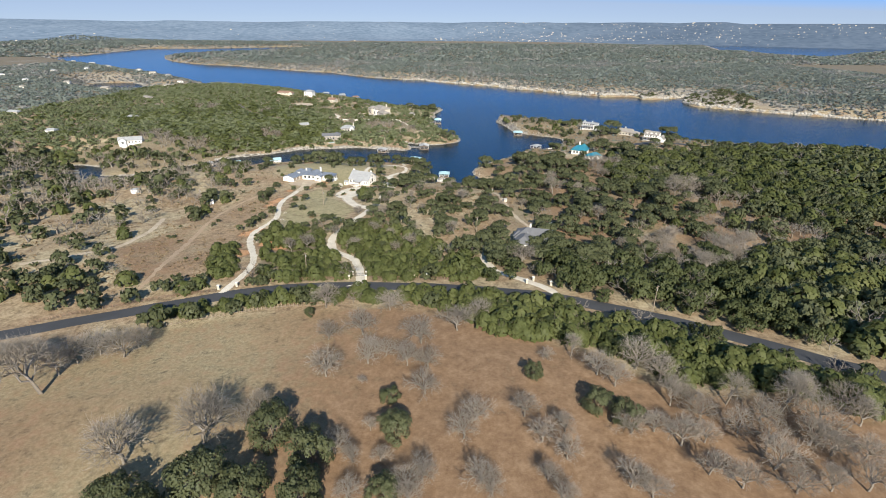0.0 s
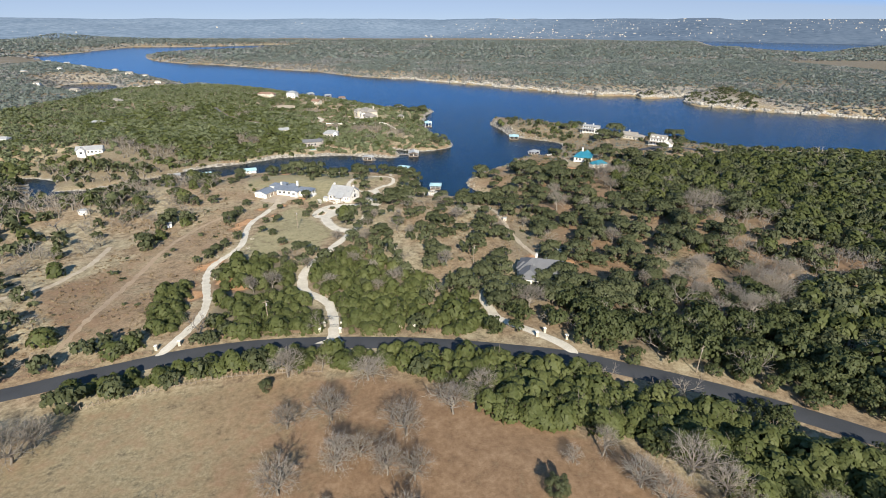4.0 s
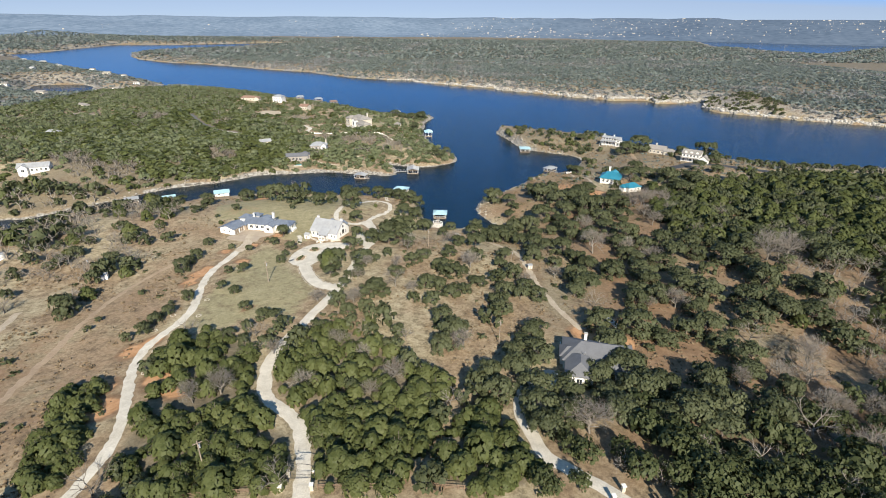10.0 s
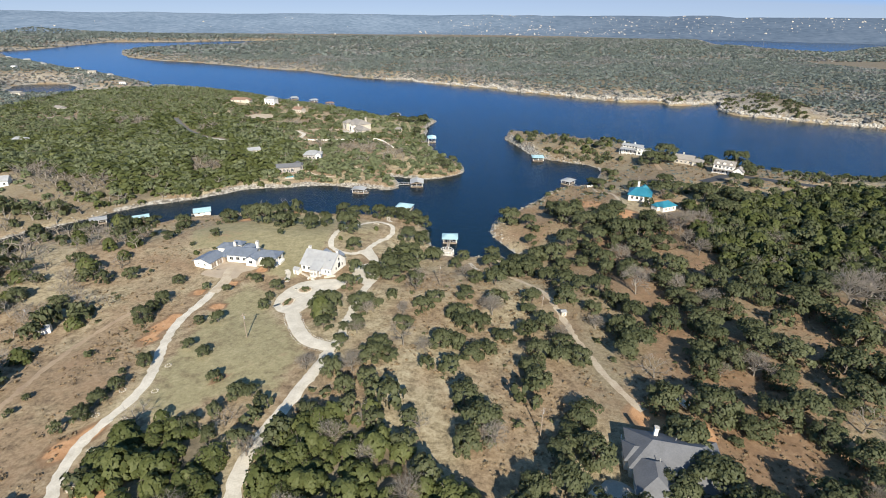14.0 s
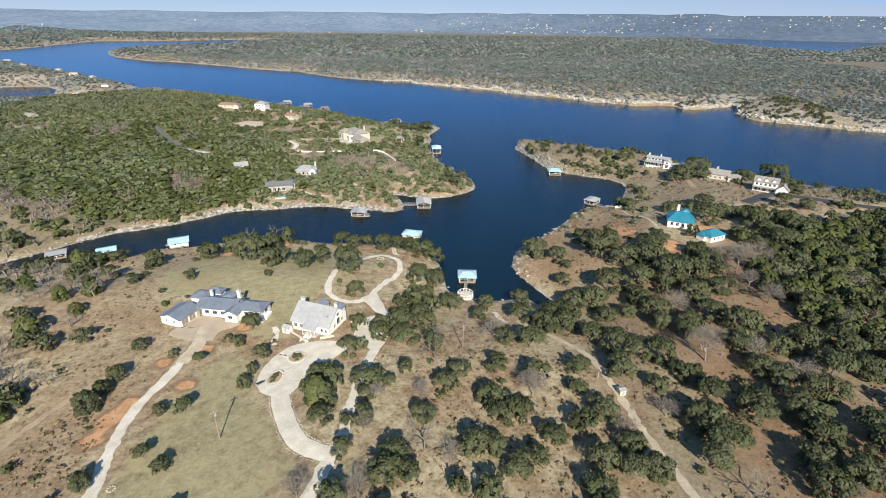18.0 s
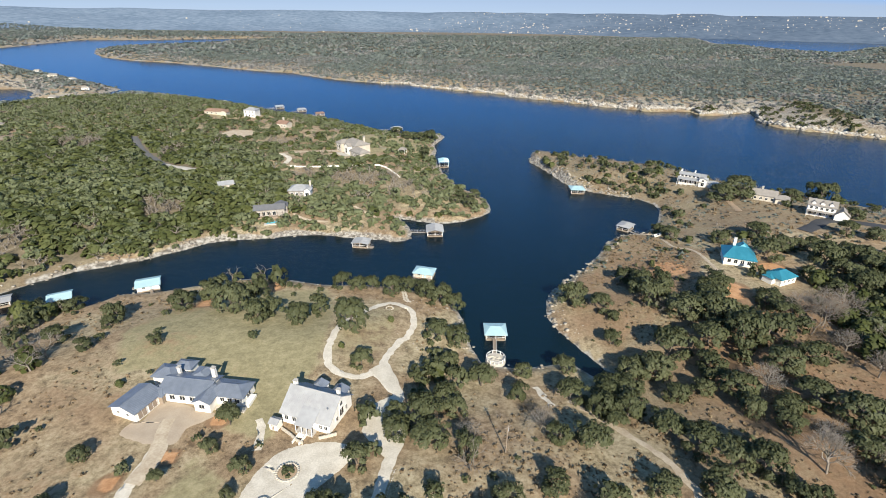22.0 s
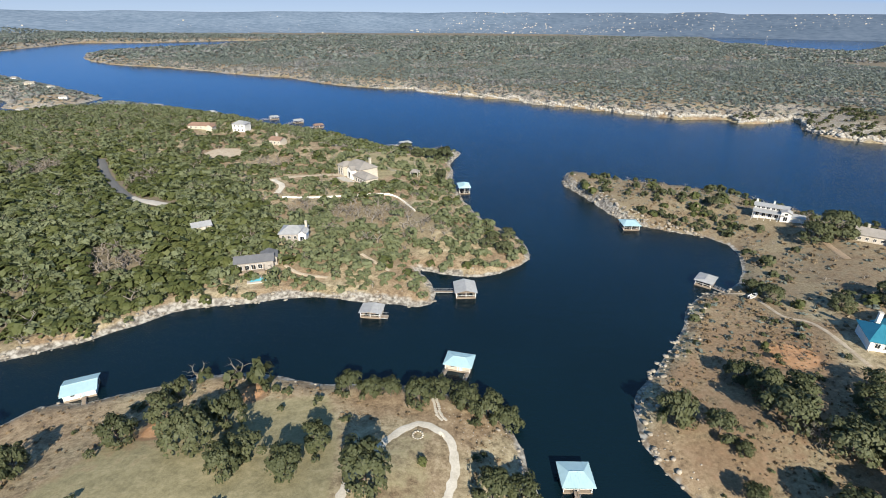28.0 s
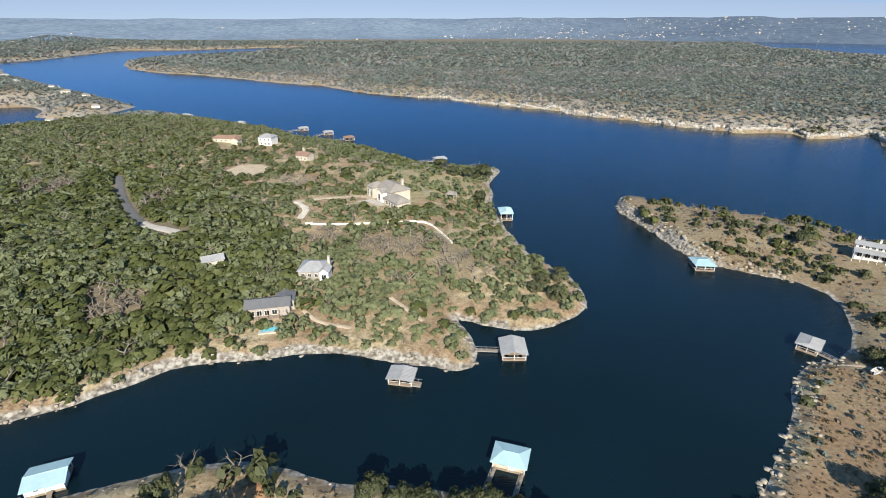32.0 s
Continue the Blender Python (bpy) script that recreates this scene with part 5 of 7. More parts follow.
share = np.where(within(x, y, [LAWN_MANSION, CLAY_YARD]), 0.24, np.where(within(x, y, [TIP_SLOPE]), 0.34 + 0.65 * patchy, share))
share = np.where(open_hill, 0.05, np.where(field, 0.0, share))
share = np.where((x > -165) & (x < -84) & (y > -45) & (y < 45), share * 0.5, share)
share = np.where(within(x, y, THICKETS + BELTS + [LAWN_COURT, LAWN_DRIVES]), 0.0, share)
share = np.where(within(x, y, [WEST_BANK]), 0.50, share)
share = np.where(within(x, y, [VALLEY]), 0.05, np.where(within(x, y, [HEADLAND]), 0.16, share))
pick = (chance < share) & (np.min(np.hypot(x[:, None] - NAMED[:, 0], y[:, None] - NAMED[:, 1]) - 0.55 * NAMED[:, 2], 1) > 2.0)
x, y, dense, scrub, open_hill, across = (a[pick] for a in (x, y, dense, scrub, open_hill, across))
kind = rng.rand(len(x)) + 0.35 * (value_noise(x, y, 60) - 0.5)
grey = np.zeros(x.shape, bool)
for px, py, r in BARE_PATCHES:
    grey |= (np.hypot(x - px, y - py) < r) & (rng.rand(len(x)) < 0.85)
grey |= (rng.rand(len(x)) < 0.42) & (within(x, y, [WEST_BANK]) | (x < -108) & (y > 20) & (y < 215))
grey |= rng.rand(len(x)) < np.where(dense, 0.06, np.where(across, 0.12, np.where((x > 30) & (y > 235), 0.55, 0.16)))
grey &= ~open_hill
cedar = (kind > np.where(dense, 0.55, 0.84)) & ~grey
size = np.where(open_hill, 0.9 + 0.9 * rng.rand(len(x)), 2.5 + 1.9 * rng.rand(len(x)) ** 1.5 + 0.4 * dense)
size = np.where(scrub, size * 1.02, size)
headland = (x > 30) & (y > 235)
size = np.where(within(x, y, [TIP_SLOPE, LAWN_MANSION]), size * 1.22, size)
size = np.where(across, size * np.where(dense, 0.84, 0.72), np.where(headland, size * 0.74, size))
size = np.where((dense & (y < 60) & (x > 0)), size * 1.14, size)
rows = np.stack([x, y, size, np.where(across, 0.68, np.where(headland, 0.85, 1.10)) + 0.42 * rng.rand(len(x))], -1)
close = (np.abs(x + 5) < 150) & (y > -120) & (y < 215) | (x > 0) & (x < 235) & (y > -60) & (y < 240)
lane = close & (x > 30) & (x < 125) & (y < 45) & ~grey
joined("roadside_oak_woods", NEAR_KINDS, rows[lane], M_ROADSIDE, "dense roadside woods of grey-green live oaks", "woods")
cedar &= ~lane
joined("oak_woods", OAK_KINDS, rows[~grey & ~cedar & close & ~lane], M_OAK_WOODS, "mixed woods of grey-green live oaks", "woods")
joined("outer_oak_woods", OAK_FAR, rows[~grey & ~cedar & ~close & ~across & ~headland], M_OAK_WOODS, "live oak woods on the outer banks", "woods")
joined("headland_oak_woods", COVE_KINDS, rows[~grey & ~cedar & headland & ~across], M_OAK_WOODS, "low grey-green oaks on the rocky headland", "woods")
joined("cove_oak_woods", COVE_KINDS, rows[~grey & ~cedar & across], M_HAZED_COVE, "olive-green oak woods across the cove, paled for haze", "woods")
spare_rows = np.concatenate([spare, 1.05 + 0.5 * np.random.RandomState(4).rand(len(spare), 1)], 1)
joined("cedar_woods", CEDAR_KINDS, np.concatenate([rows[cedar & close], spare_rows * (1, 1, 1.24, 0.95)]), M_CEDAR_WOODS, "thick dark green cedar woods", "woods")
joined("outer_cedar_woods", CEDAR_FAR, rows[cedar & ~close], M_CEDAR_WOODS, "dark green cedars across the cove and beyond", "woods")
thin = rows * np.stack([np.ones(len(x)), np.ones(len(x)), np.where(headland & ~across, 1.45, 2.5), np.full(len(x), 0.6)], -1)
joined("outer_bare_woods", BARE_FAR, thin[grey & ~close], M_TWIGS_WOODS, "pale leafless thickets across the cove", "woods", False)
joined("bare_woods", BARE_KINDS, rows[grey & close] * (1, 1, 2.1, 0.65), M_TWIGS_WOODS, "leafless grey winter trees in the woods", "woods", False)

# low dry scrub and tussocks on the open ground
x, y, chance, rng = lay_out(-180, 150, -20, 330, 1.5, 31)
hill = within(x, y, [HILLSIDE, EAST_BANK, SCRUBLAND]) | (x < -90) & (y < 130) | (x > 55) & (y > 20) & (y < 190)
lawns = within(x, y, [LAWN, LAWN_DRIVES, LAWN_EAST, LAWN_COURT])
chance = chance / np.where((x < -20) & (y > 118), 0.45, 1.0)
pick = hill & ~lawns & (chance < 0.10 + 0.75 * smooth((value_noise(x, y, 9) * 0.6 + value_noise(x, y, 31) * 0.4 - 0.40) * 5))
rows = np.stack([x, y, 0.25 + 0.55 * rng.rand(len(x)) ** 2.5, np.full(len(x), 0.8)], -1)[pick]
joined("dry_scrub", TUSSOCK_KINDS, rows, M_SCRUB, "low tussocks of dry russet bunch grass", "scrub")
green = rng.rand(pick.sum()) < 0.028
joined("green_scrub", SHRUB_KINDS, rows[green] * (1, 1, 2.6, 1), M_OAK_WOODS, "small green bushes on the hillside", "scrub")
green = rng.rand(pick.sum()) < 0.010
joined("grey_scrub", BARE_KINDS, rows[green] * (1, 1, 3.4, 1), M_TWIGS_WOODS, "small leafless grey bushes on the hillside", "scrub", False)

x, y, chance, rng = lay_out(48, 240, 232, 410, 2.7, 33, 1.5)
pick = chance < 0.15 + 0.8 * value_noise(x, y, 14)
rows = np.stack([x, y, 0.5 + 0.9 * rng.rand(len(x)) ** 1.5, np.full(len(x), 0.9)], -1)[pick]
brush = rng.rand(len(rows)) < 0.55
joined("headland_brush", TUSSOCK_KINDS, rows[brush], M_SCRUB, "dense low brown brush on the headland", "scrub")
# these bushes borrow the haze-paled leaf colour of the far woods
joined("headland_bushes", TUSSOCK_KINDS, rows[~brush], M_HAZED_WOODS, "low grey-green bushes on the headland", "scrub")

# woods of the far banks and of the hills
FAR_KINDS = [crown_shape(200 + k, 7, 0.66, 3, 0.8, 0.1) for k in range(5)]
WISP_KINDS = [crown_shape(220 + k, 6, 0.85, 3) for k in range(4)]


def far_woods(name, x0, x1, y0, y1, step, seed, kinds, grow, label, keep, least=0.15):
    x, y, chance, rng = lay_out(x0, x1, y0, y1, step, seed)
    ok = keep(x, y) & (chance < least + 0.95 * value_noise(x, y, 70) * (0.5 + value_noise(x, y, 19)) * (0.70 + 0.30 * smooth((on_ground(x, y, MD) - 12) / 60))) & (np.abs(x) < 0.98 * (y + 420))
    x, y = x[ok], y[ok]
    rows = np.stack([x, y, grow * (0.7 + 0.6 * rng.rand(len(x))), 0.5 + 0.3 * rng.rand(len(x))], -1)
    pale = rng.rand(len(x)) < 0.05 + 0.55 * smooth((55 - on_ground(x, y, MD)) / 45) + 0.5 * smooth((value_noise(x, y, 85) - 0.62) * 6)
    # both leaf materials carry the distance haze in their colour
    joined(name, kinds, rows[~pale], M_HAZED_WOODS, label, "woods")
    joined("bare_" + name, kinds, rows[pale], M_HAZED_BARE, "grey leafless thickets on the far bank", "woods")


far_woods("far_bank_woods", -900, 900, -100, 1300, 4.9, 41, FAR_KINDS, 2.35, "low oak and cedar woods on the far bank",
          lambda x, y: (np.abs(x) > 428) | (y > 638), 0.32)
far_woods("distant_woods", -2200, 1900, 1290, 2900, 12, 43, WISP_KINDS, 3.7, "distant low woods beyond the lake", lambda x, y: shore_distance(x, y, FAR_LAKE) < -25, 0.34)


# ---- houses ----
def ground_pose(x, y, yaw, lift=0.0):
    return pose(x, y, float(on_ground(x, y)) + lift, 0, 0, yaw)


def roof(parent, x0, x1, y0, y1, eave, ridge, material, axis="x", hip=0.0, over=0.45, seams=0.5, label=""):
    """A pitched roof over a rectangle: gabled, or hipped by that many metres, with raised seams."""
    x0, x1, y0, y1 = x0 - over, x1 + over, y0 - over, y1 + over
    if axis == "y":
        x0, x1, y0, y1 = y0, y1, -x1, -x0
    mid, bm = (y0 + y1) / 2, bmesh.new()
    thick = 0.16

    def put(x, y, z):
        return bm.verts.new((x, y, z) if axis == "x" else (-y, x, z))
    hx = min(hip, (x1 - x0) / 2)
    levels = []
    for dz in (0, -thick):
        levels.append([put(x0, y0, eave + dz), put(x1, y0, eave + dz), put(x1, y1, eave + dz), put(x0, y1, eave + dz),
                       put(x0 + hx, mid, ridge + dz), put(x1 - hx - 0.001, mid, ridge + dz)])
    a, b = levels
    for f in ((0, 1, 5, 4), (2, 3, 4, 5)):
        bm.faces.new([a[k] for k in f])
        bm.faces.new([b[k] for k in f[::-1]])
    for f in ((3, 0, 4), (1, 2, 5)):
        if hip:
            bm.faces.new([a[k] for k in f])
            bm.faces.new([b[k] for k in f[::-1]])
        else:
            p, q, t = f
            bm.faces.new([a[q], a[t], b[t], b[q]])
            bm.faces.new([a[t], a[p], b[p], b[t]])
    for p, q in ((0, 1), (2, 3)) + (((1, 2), (3, 0)) if hip else ()):
        bm.faces.new([a[p], b[p], b[q], a[q]])
    top = part("roof", bm, material, parent, label)
    if seams:
        bm = bmesh.new()
        n = int((x1 - x0) / seams)
        for k in range(1, n):
            x = x0 + (x1 - x0) * k / n
            reach = 1.0 if not hip else min(1.0, (x - x0) / max(hx, 0.01), (x1 - x) / max(hx, 0.01))
            for y in (y0, y1):
                foot, head = (x, y, eave), (x, y + (mid - y) * reach, eave + (ridge - eave) * reach)
                if axis == "y":
                    foot, head = (-foot[1], foot[0], foot[2]), (-head[1], head[0], head[2])
                tube(bm, (*foot[:2], foot[2] + 0.015), (*head[:2], head[2] + 0.015), 0.035, 0.035, 3)
        r0, r1 = (x0 + hx, mid, ridge + 0.02), (x1 - hx, mid, ridge + 0.02)
        if axis == "y":
            r0, r1 = (-mid, x0 + hx, ridge + 0.02), (-mid, x1 - hx, ridge + 0.02)
        if (Vector(r0) - Vector(r1)).length > 0.3:
            tube(bm, r0, r1, 0.09, 0.09, 4)
        part("roof_seam", bm, material, top)
    return top


def wall(parent, x0, x1, y0, y1, eave, material, gable=None, sink=2.2):
    """The walls of a rectangular block, with gable triangles to the ridge where gable names its axis and height."""
    bm = bmesh.new()
    add_box(bm, x0, x1, y0, y1, -sink, eave - 0.05)
    if gable:
        axis, ridge = gable
        for x in ((x0, x1) if axis == "x" else (y0, y1)):
            if axis == "x":
                tri = [(x, y0, eave - 0.06), (x, y1, eave - 0.06), (x, (y0 + y1) / 2, ridge - 0.2)]
                push = Vector((0.12 if x == x0 else -0.12, 0, 0))
            else:
                tri = [(x0, x, eave - 0.06), (x1, x, eave - 0.06), ((x0 + x1) / 2, x, ridge - 0.2)]
                push = Vector((0, 0.12 if x == y0 else -0.12, 0))
            f, g = [bm.verts.new(p) for p in tri], [bm.verts.new(Vector(p) + push) for p in tri]
            bm.faces.new(f)
            bm.faces.new(g[::-1])
            for k in range(3):
                bm.faces.new((f[k], g[k], g[(k + 1) % 3], f[(k + 1) % 3]))
    bmesh.ops.recalc_face_normals(bm, faces=bm.faces)
    return part("wall", bm, material, parent)


def window(parent, x, y, z, w, h, turn, name="window", pane=None):
    """A framed window or door standing 4 cm proud of a wall, facing along turn (0: -y, 90: +x, 180: +y, 270: -x)."""
    m = pose(x, y, z, 0, 0, turn)
    bm = bmesh.new()
    for a, b, c, d in ((-w / 2, -w / 2 + 0.1, 0, h), (w / 2 - 0.1, w / 2, 0, h), (-w / 2 + 0.1, w / 2 - 0.1, 0, 0.1), (-w / 2 + 0.1, w / 2 - 0.1, h - 0.1, h), (-0.03, 0.03, 0.1, h - 0.1)):
        add_box(bm, a, b, -0.07, 0.03, c, d)
    frame_part = part(name, bm, M_TRIM, parent, at=m)
    bm = bmesh.new()
    add_box(bm, -w / 2 + 0.1, w / 2 - 0.1, -0.035, 0.02, 0.1, h - 0.1)
    part("pane", bm, pane or M_PANE, frame_part)
    return frame_part


def windows(parent, x0, x1, y, n, z=1.0, w=1.2, h=1.4, turn=0, name="window", pane=None):
    for k in range(n):
        at = x0 + (x1 - x0) * (k + 0.5) / n
        window(parent, at if turn in (0, 180) else y, y if turn in (0, 180) else at, z, w, h, turn, name, pane)


def chimney(parent, x, y, z0, z1, w, material):
    bm = bmesh.new()
    add_box(bm, x - w / 2, x + w / 2, y - w / 2, y + w / 2, z0, z1, 0.03)
    stack = part("chimney", bm, material, parent)
    box("chimney_cap", x - w / 2 - 0.1, x + w / 2 + 0.1, y - w / 2 - 0.1, y + w / 2 + 0.1, z1 + 0.002, z1 + 0.15, M_CONCRETE, stack)


def block(parent, x0, x1, y0, y1, eave, ridge, walls, roofing, axis="x", hip=0.0, over=0.45, seams=0.5):
    wall(parent, x0, x1, y0, y1, eave, walls, None if hip else (axis, ridge))
    return roof(parent, x0, x1, y0, y1, eave, ridge, roofing, axis, hip, over, seams)


def white_house():
    h = thing("white_house", ground_pose(-40.2, 143.6, -20, 0.2), "white stucco house with a steep pale metal roof", "house")
    block(h, -6.7, 6.7, -5.8, 5.2, 2.9, 7.2, M_STUCCO, M_LIGHT_METAL)
    # the porch roof carries the slope on over the door
    bm = bmesh.new()
    corners = [(-1.6, -3.2, 5.0), (3.2, -3.2, 5.0), (3.2, -8.2, 2.6), (-1.6, -8.2, 2.6)]
    up, low = [bm.verts.new(c) for c in corners], [bm.verts.new((c[0], c[1], c[2] - 0.15)) for c in corners]
    bm.faces.new(up[::-1])
    bm.faces.new(low)
    for k in range(4):
        bm.faces.new((up[k], up[(k + 1) % 4], low[(k + 1) % 4], low[k]))
    bmesh.ops.recalc_face_normals(bm, faces=bm.faces)
    porch = part("porch_roof", bm, M_LIGHT_METAL, h, "pale metal porch roof")
    for x in (-1.4, 0.2, 1.6, 3.0):
        bm = bmesh.new()
        tube(bm, (x, -7.9, -1.2), (x, -7.9, 2.6), 0.13, 0.11, 8)
        part("post", bm, M_TRIM, porch)
    box("porch_floor", -1.6, 3.2, -8.0, -5.2, -1.5, 0.15, M_CONCRETE, h)
    stair = box("stair", -0.2, 1.4, -9.0, -8.0, -1.4, -0.05, M_STUCCO, h, "white outside stair")
    for k in range(5):
        box("step", -0.2, 1.4, -9.4 - 0.4 * k, -9.0 - 0.4 * k, -1.6, -0.23 - 0.18 * k, M_STUCCO, stair)
    for x in (-0.42, 1.4):
        box("stair_wall", x, x + 0.22, -11.2, -8.0, -1.6, 0.45, M_STUCCO, h)
    for x, w in ((-2.6, 3.2), (3.4, 3.4)):
        block(h, x - w / 2, x + w / 2, 4.0, 7.2, 3.3, 5.0, M_STUCCO, M_BLUE_METAL, "y", 0.9, 0.3)
    chimney(h, -6.1, 0.4, 4.0, 8.0, 0.9, M_STUCCO)
    chimney(h, 5.4, 1.6, 4.0, 7.5, 0.8, M_STUCCO)
    vent = bmesh.new()
    tube(vent, (5.0, -3.2, 4.2), (5.0, -3.2, 5.4), 0.22, 0.22, 8)
    part("roof_vent", vent, M_BLUE_METAL, h)
    window(h, 6.76, 0, 1.0, 1.9, 2.3, 90)
    window(h, 6.76, 0, 4.0, 1.4, 1.3, 90)
    windows(h, -4.6, 4.6, 6.76, 2, 0.9, 1.0, 1.5, 90)
    windows(h, -6.4, -2.0, -5.86, 2, 0.9, 1.2, 1.5, 0)
    windows(h, 3.6, 6.4, -5.86, 2, 0.9, 0.9, 1.3, 0)
    window(h, 0.7, -5.86, 0.15, 1.6, 2.2, 0, "door", M_TIMBER)
    window(h, -6.76, 0, 1.0, 1.4, 1.6, 270)
    w = thing("well_house", ground_pose(-49.6, 138.6, -20), "small white stone pump house with pale roof", "outbuilding")
    block(w, -1.1, 1.1, -1.1, 1.1, 2.0, 2.7, M_STUCCO, M_LIGHT_METAL, "x", 0, 0.2)
    window(w, 0, -1.16, 0.1, 0.9, 1.7, 0, "door", M_TIMBER)


def yard_walls():
    """Low walls of pale stone round the white house's garden."""
    for line in ([(-48, 137.8), (-45.4, 135.8), (-43.3, 133.8), (-41.8, 133)], [(-38.3, 134.4), (-36.3, 135), (-34.3, 135.7)], [(-30.2, 144), (-28.1, 143.5), (-26.9, 145.6), (-27.3, 147.8)]):
        w = thing("garden_wall", pose(0, 0, 0), "low curved wall of pale stone beside the house", "wall")
        p = glide(line, 1.2)
        for (ax, ay), (bx, by) in zip(p, p[1:]):
            mx, my, half = (ax + bx) / 2, (ay + by) / 2, math.hypot(bx - ax, by - ay) / 2
            bm = bmesh.new()
            add_box(bm, -half - 0.05, half + 0.05, -0.2, 0.2, -0.6, 0.75, 0.05)
            part("wall_panel", bm, M_CREAM, w, at=pose(mx, my, float(on_ground(mx, my)), 0, 0, math.degrees(math.atan2(by - ay, bx - ax))))


def long_house():
    h = thing("long_house", ground_pose(-74.5, 151.0, -9, 0.1), "long low white house with slate-grey metal roofs", "house")
    block(h, -6.8, 6.2, -4.4, 3.6, 2.9, 4.6, M_STUCCO, M_BLUE_METAL)
    block(h, -11.6, -6.0, 0.2, 5.2, 3.6, 4.9, M_STUCCO, M_BLUE_METAL, "x", 2.6)
    block(h, -8.4, -3.6, 4.6, 8.0, 3.4, 4.5, M_STUCCO, M_BLUE_METAL, "x", 1.7)
    block(h, 6.0, 15.6, -3.4, 2.6, 2.8, 4.3, M_STUCCO, M_BLUE_METAL, "x", 2.9)
    block(h, 4.2, 8.4, -6.6, -1.0, 2.8, 4.1, M_STUCCO, M_BLUE_METAL, "y")
    block(h, -1.2, 2.6, 2.0, 5.6, 3.6, 4.4, M_STUCCO, M_BLUE_METAL, "y", 1.2)
    block(h, -9.0, -5.2, -5.6, -2.0, 2.6, 3.4, M_TIMBER, M_BLUE_METAL, "x", 1.2)
    chimney(h, 5.0, 2.4, 2.5, 6.6, 1.0, M_STUCCO)
    chimney(h, -5.2, 2.6, 3.0, 5.5, 0.8, M_STUCCO)
    windows(h, -4.6, 3.8, -4.46, 3, 0.8, 1.6, 1.5)
    windows(h, 9.0, 15.0, -3.46, 3, 0.9, 1.3, 1.4)
    window(h, 6.3, -6.66, 0.9, 1.6, 1.4, 0)
    window(h, 15.66, -0.5, 0.8, 2.0, 1.6, 90)
    box("terrace", 8.6, 16.6, -5.4, -3.4, -1.6, 0.0, M_CREAM, h)
    box("terrace_wall", 15.6, 17.0, -3.4, 0.8, -1.6, 0.55, M_STUCCO, h)
    g = thing("garage", ground_pose(-86.2, 145.2, -20, 0.1), "white garage wing with slate-grey gable roof", "garage")
    block(g, -3.9, 3.9, -4.2, 4.2, 2.7, 4.1, M_STUCCO, M_BLUE_METAL, "y")
    for k in (-2.3, 0.8):
        window(g, 3.96, k, 0.0, 2.6, 2.3, 90, "garage_door", M_TIMBER)
    windows(g, -3.0, 3.0, -4.26, 2, 1.1, 0.9, 1.0)


def turquoise_houses():
    h = thing("turquoise_house", ground_pose(117.2, 230, -24, 0.2), "cream house under a bright turquoise metal roof", "house")
    block(h, -5.6, 5.6, -5.8, 5.8, 3.2, 6.2, M_STUCCO, M_TURQUOISE, "x", 4.0, 0.7)
    block(h, -2.0, 5.0, 1.0, 6.6, 3.4, 6.6, M_STUCCO, M_TURQUOISE, "y", 1.8, 0.5)
    chimney(h, -1.6, 4.4, 3, 8.0, 1.1, M_STUCCO)
    windows(h, -4.8, 4.8, -5.86, 4, 0.8, 1.4, 1.7)
    windows(h, -4.8, 4.8, -5.86, 2, 0.02, 0.2, 0.2)
    for x in (-5.4, 5.4):
        box("porch_post", x - 0.1, x + 0.1, -6.4, -6.2, -2, 3.1, M_TRIM, h)
    g = thing("guest_house", ground_pose(123.6, 211.8, 22, 0.1), "small white guest house with turquoise hip roof", "house")
    block(g, -4.3, 4.3, -3.4, 3.4, 2.8, 4.7, M_STUCCO, M_TURQUOISE, "x", 3.0, 0.5)
    block(g, -6.0, -2.6, -1.0, 3.0, 2.4, 3.3, M_STUCCO, M_TURQUOISE, "x", 1.2, 0.3)
    windows(g, -3.6, 3.6, -3.46, 3, 0.9, 1.0, 1.3)
    window(g, 4.36, 0, 0.9, 1.2, 1.2, 90)


def grey_house():
    h = thing("grey_roofed_house", ground_pose(55.8, 43.2, -13, 0.3), "cream house with a broad grey shingle roof among oaks", "house")
    block(h, -9.0, 9.6, -4.6, 6.0, 3.0, 6.2, M_STUCCO, M_SHINGLE, "x", 5.0, 0.5, 0)
    block(h, -8.2, -1.2, -11.2, -2.0, 3.0, 5.6, M_STUCCO, M_SHINGLE, "y", 3.2, 0.5, 0)
    block(h, -9.8, -5.0, -2.8, 2.2, 2.9, 4.6, M_STUCCO, M_SHINGLE, "x", 2.2, 0.45, 0)
    block(h, 1.6, 9.0, -7.6, 0, 2.9, 5.4, M_STUCCO, M_SHINGLE, "y", 3.4, 0.45, 0)
    chimney(h, -3.2, 4.2, 3.0, 6.5, 0.8, M_STUCCO)
    windows(h, -7.6, -1.8, -11.26, 3, 0.1, 1.5, 2.1, 0, "french_door")
    windows(h, -2.4, 6.0, -9.86, 3, 0.8, 1.0, 1.3, 270)
    for x, y in ((-2.0, 1.0), (0.6, 2.6), (-3.6, -4.0)):
        bm = bmesh.new()
        tube(bm, (x, y, 4.4), (x, y, 5.9), 0.09, 0.09, 6)
        part("roof_vent", bm, M_LIGHT_METAL, h)
    yard("house_court", [(37.5, 36.5), (41, 33.2), (46, 33.5), (45.5, 38), (41.5, 40)], M_CONCRETE, "pale concrete parking court", "courtyard", 0.22)


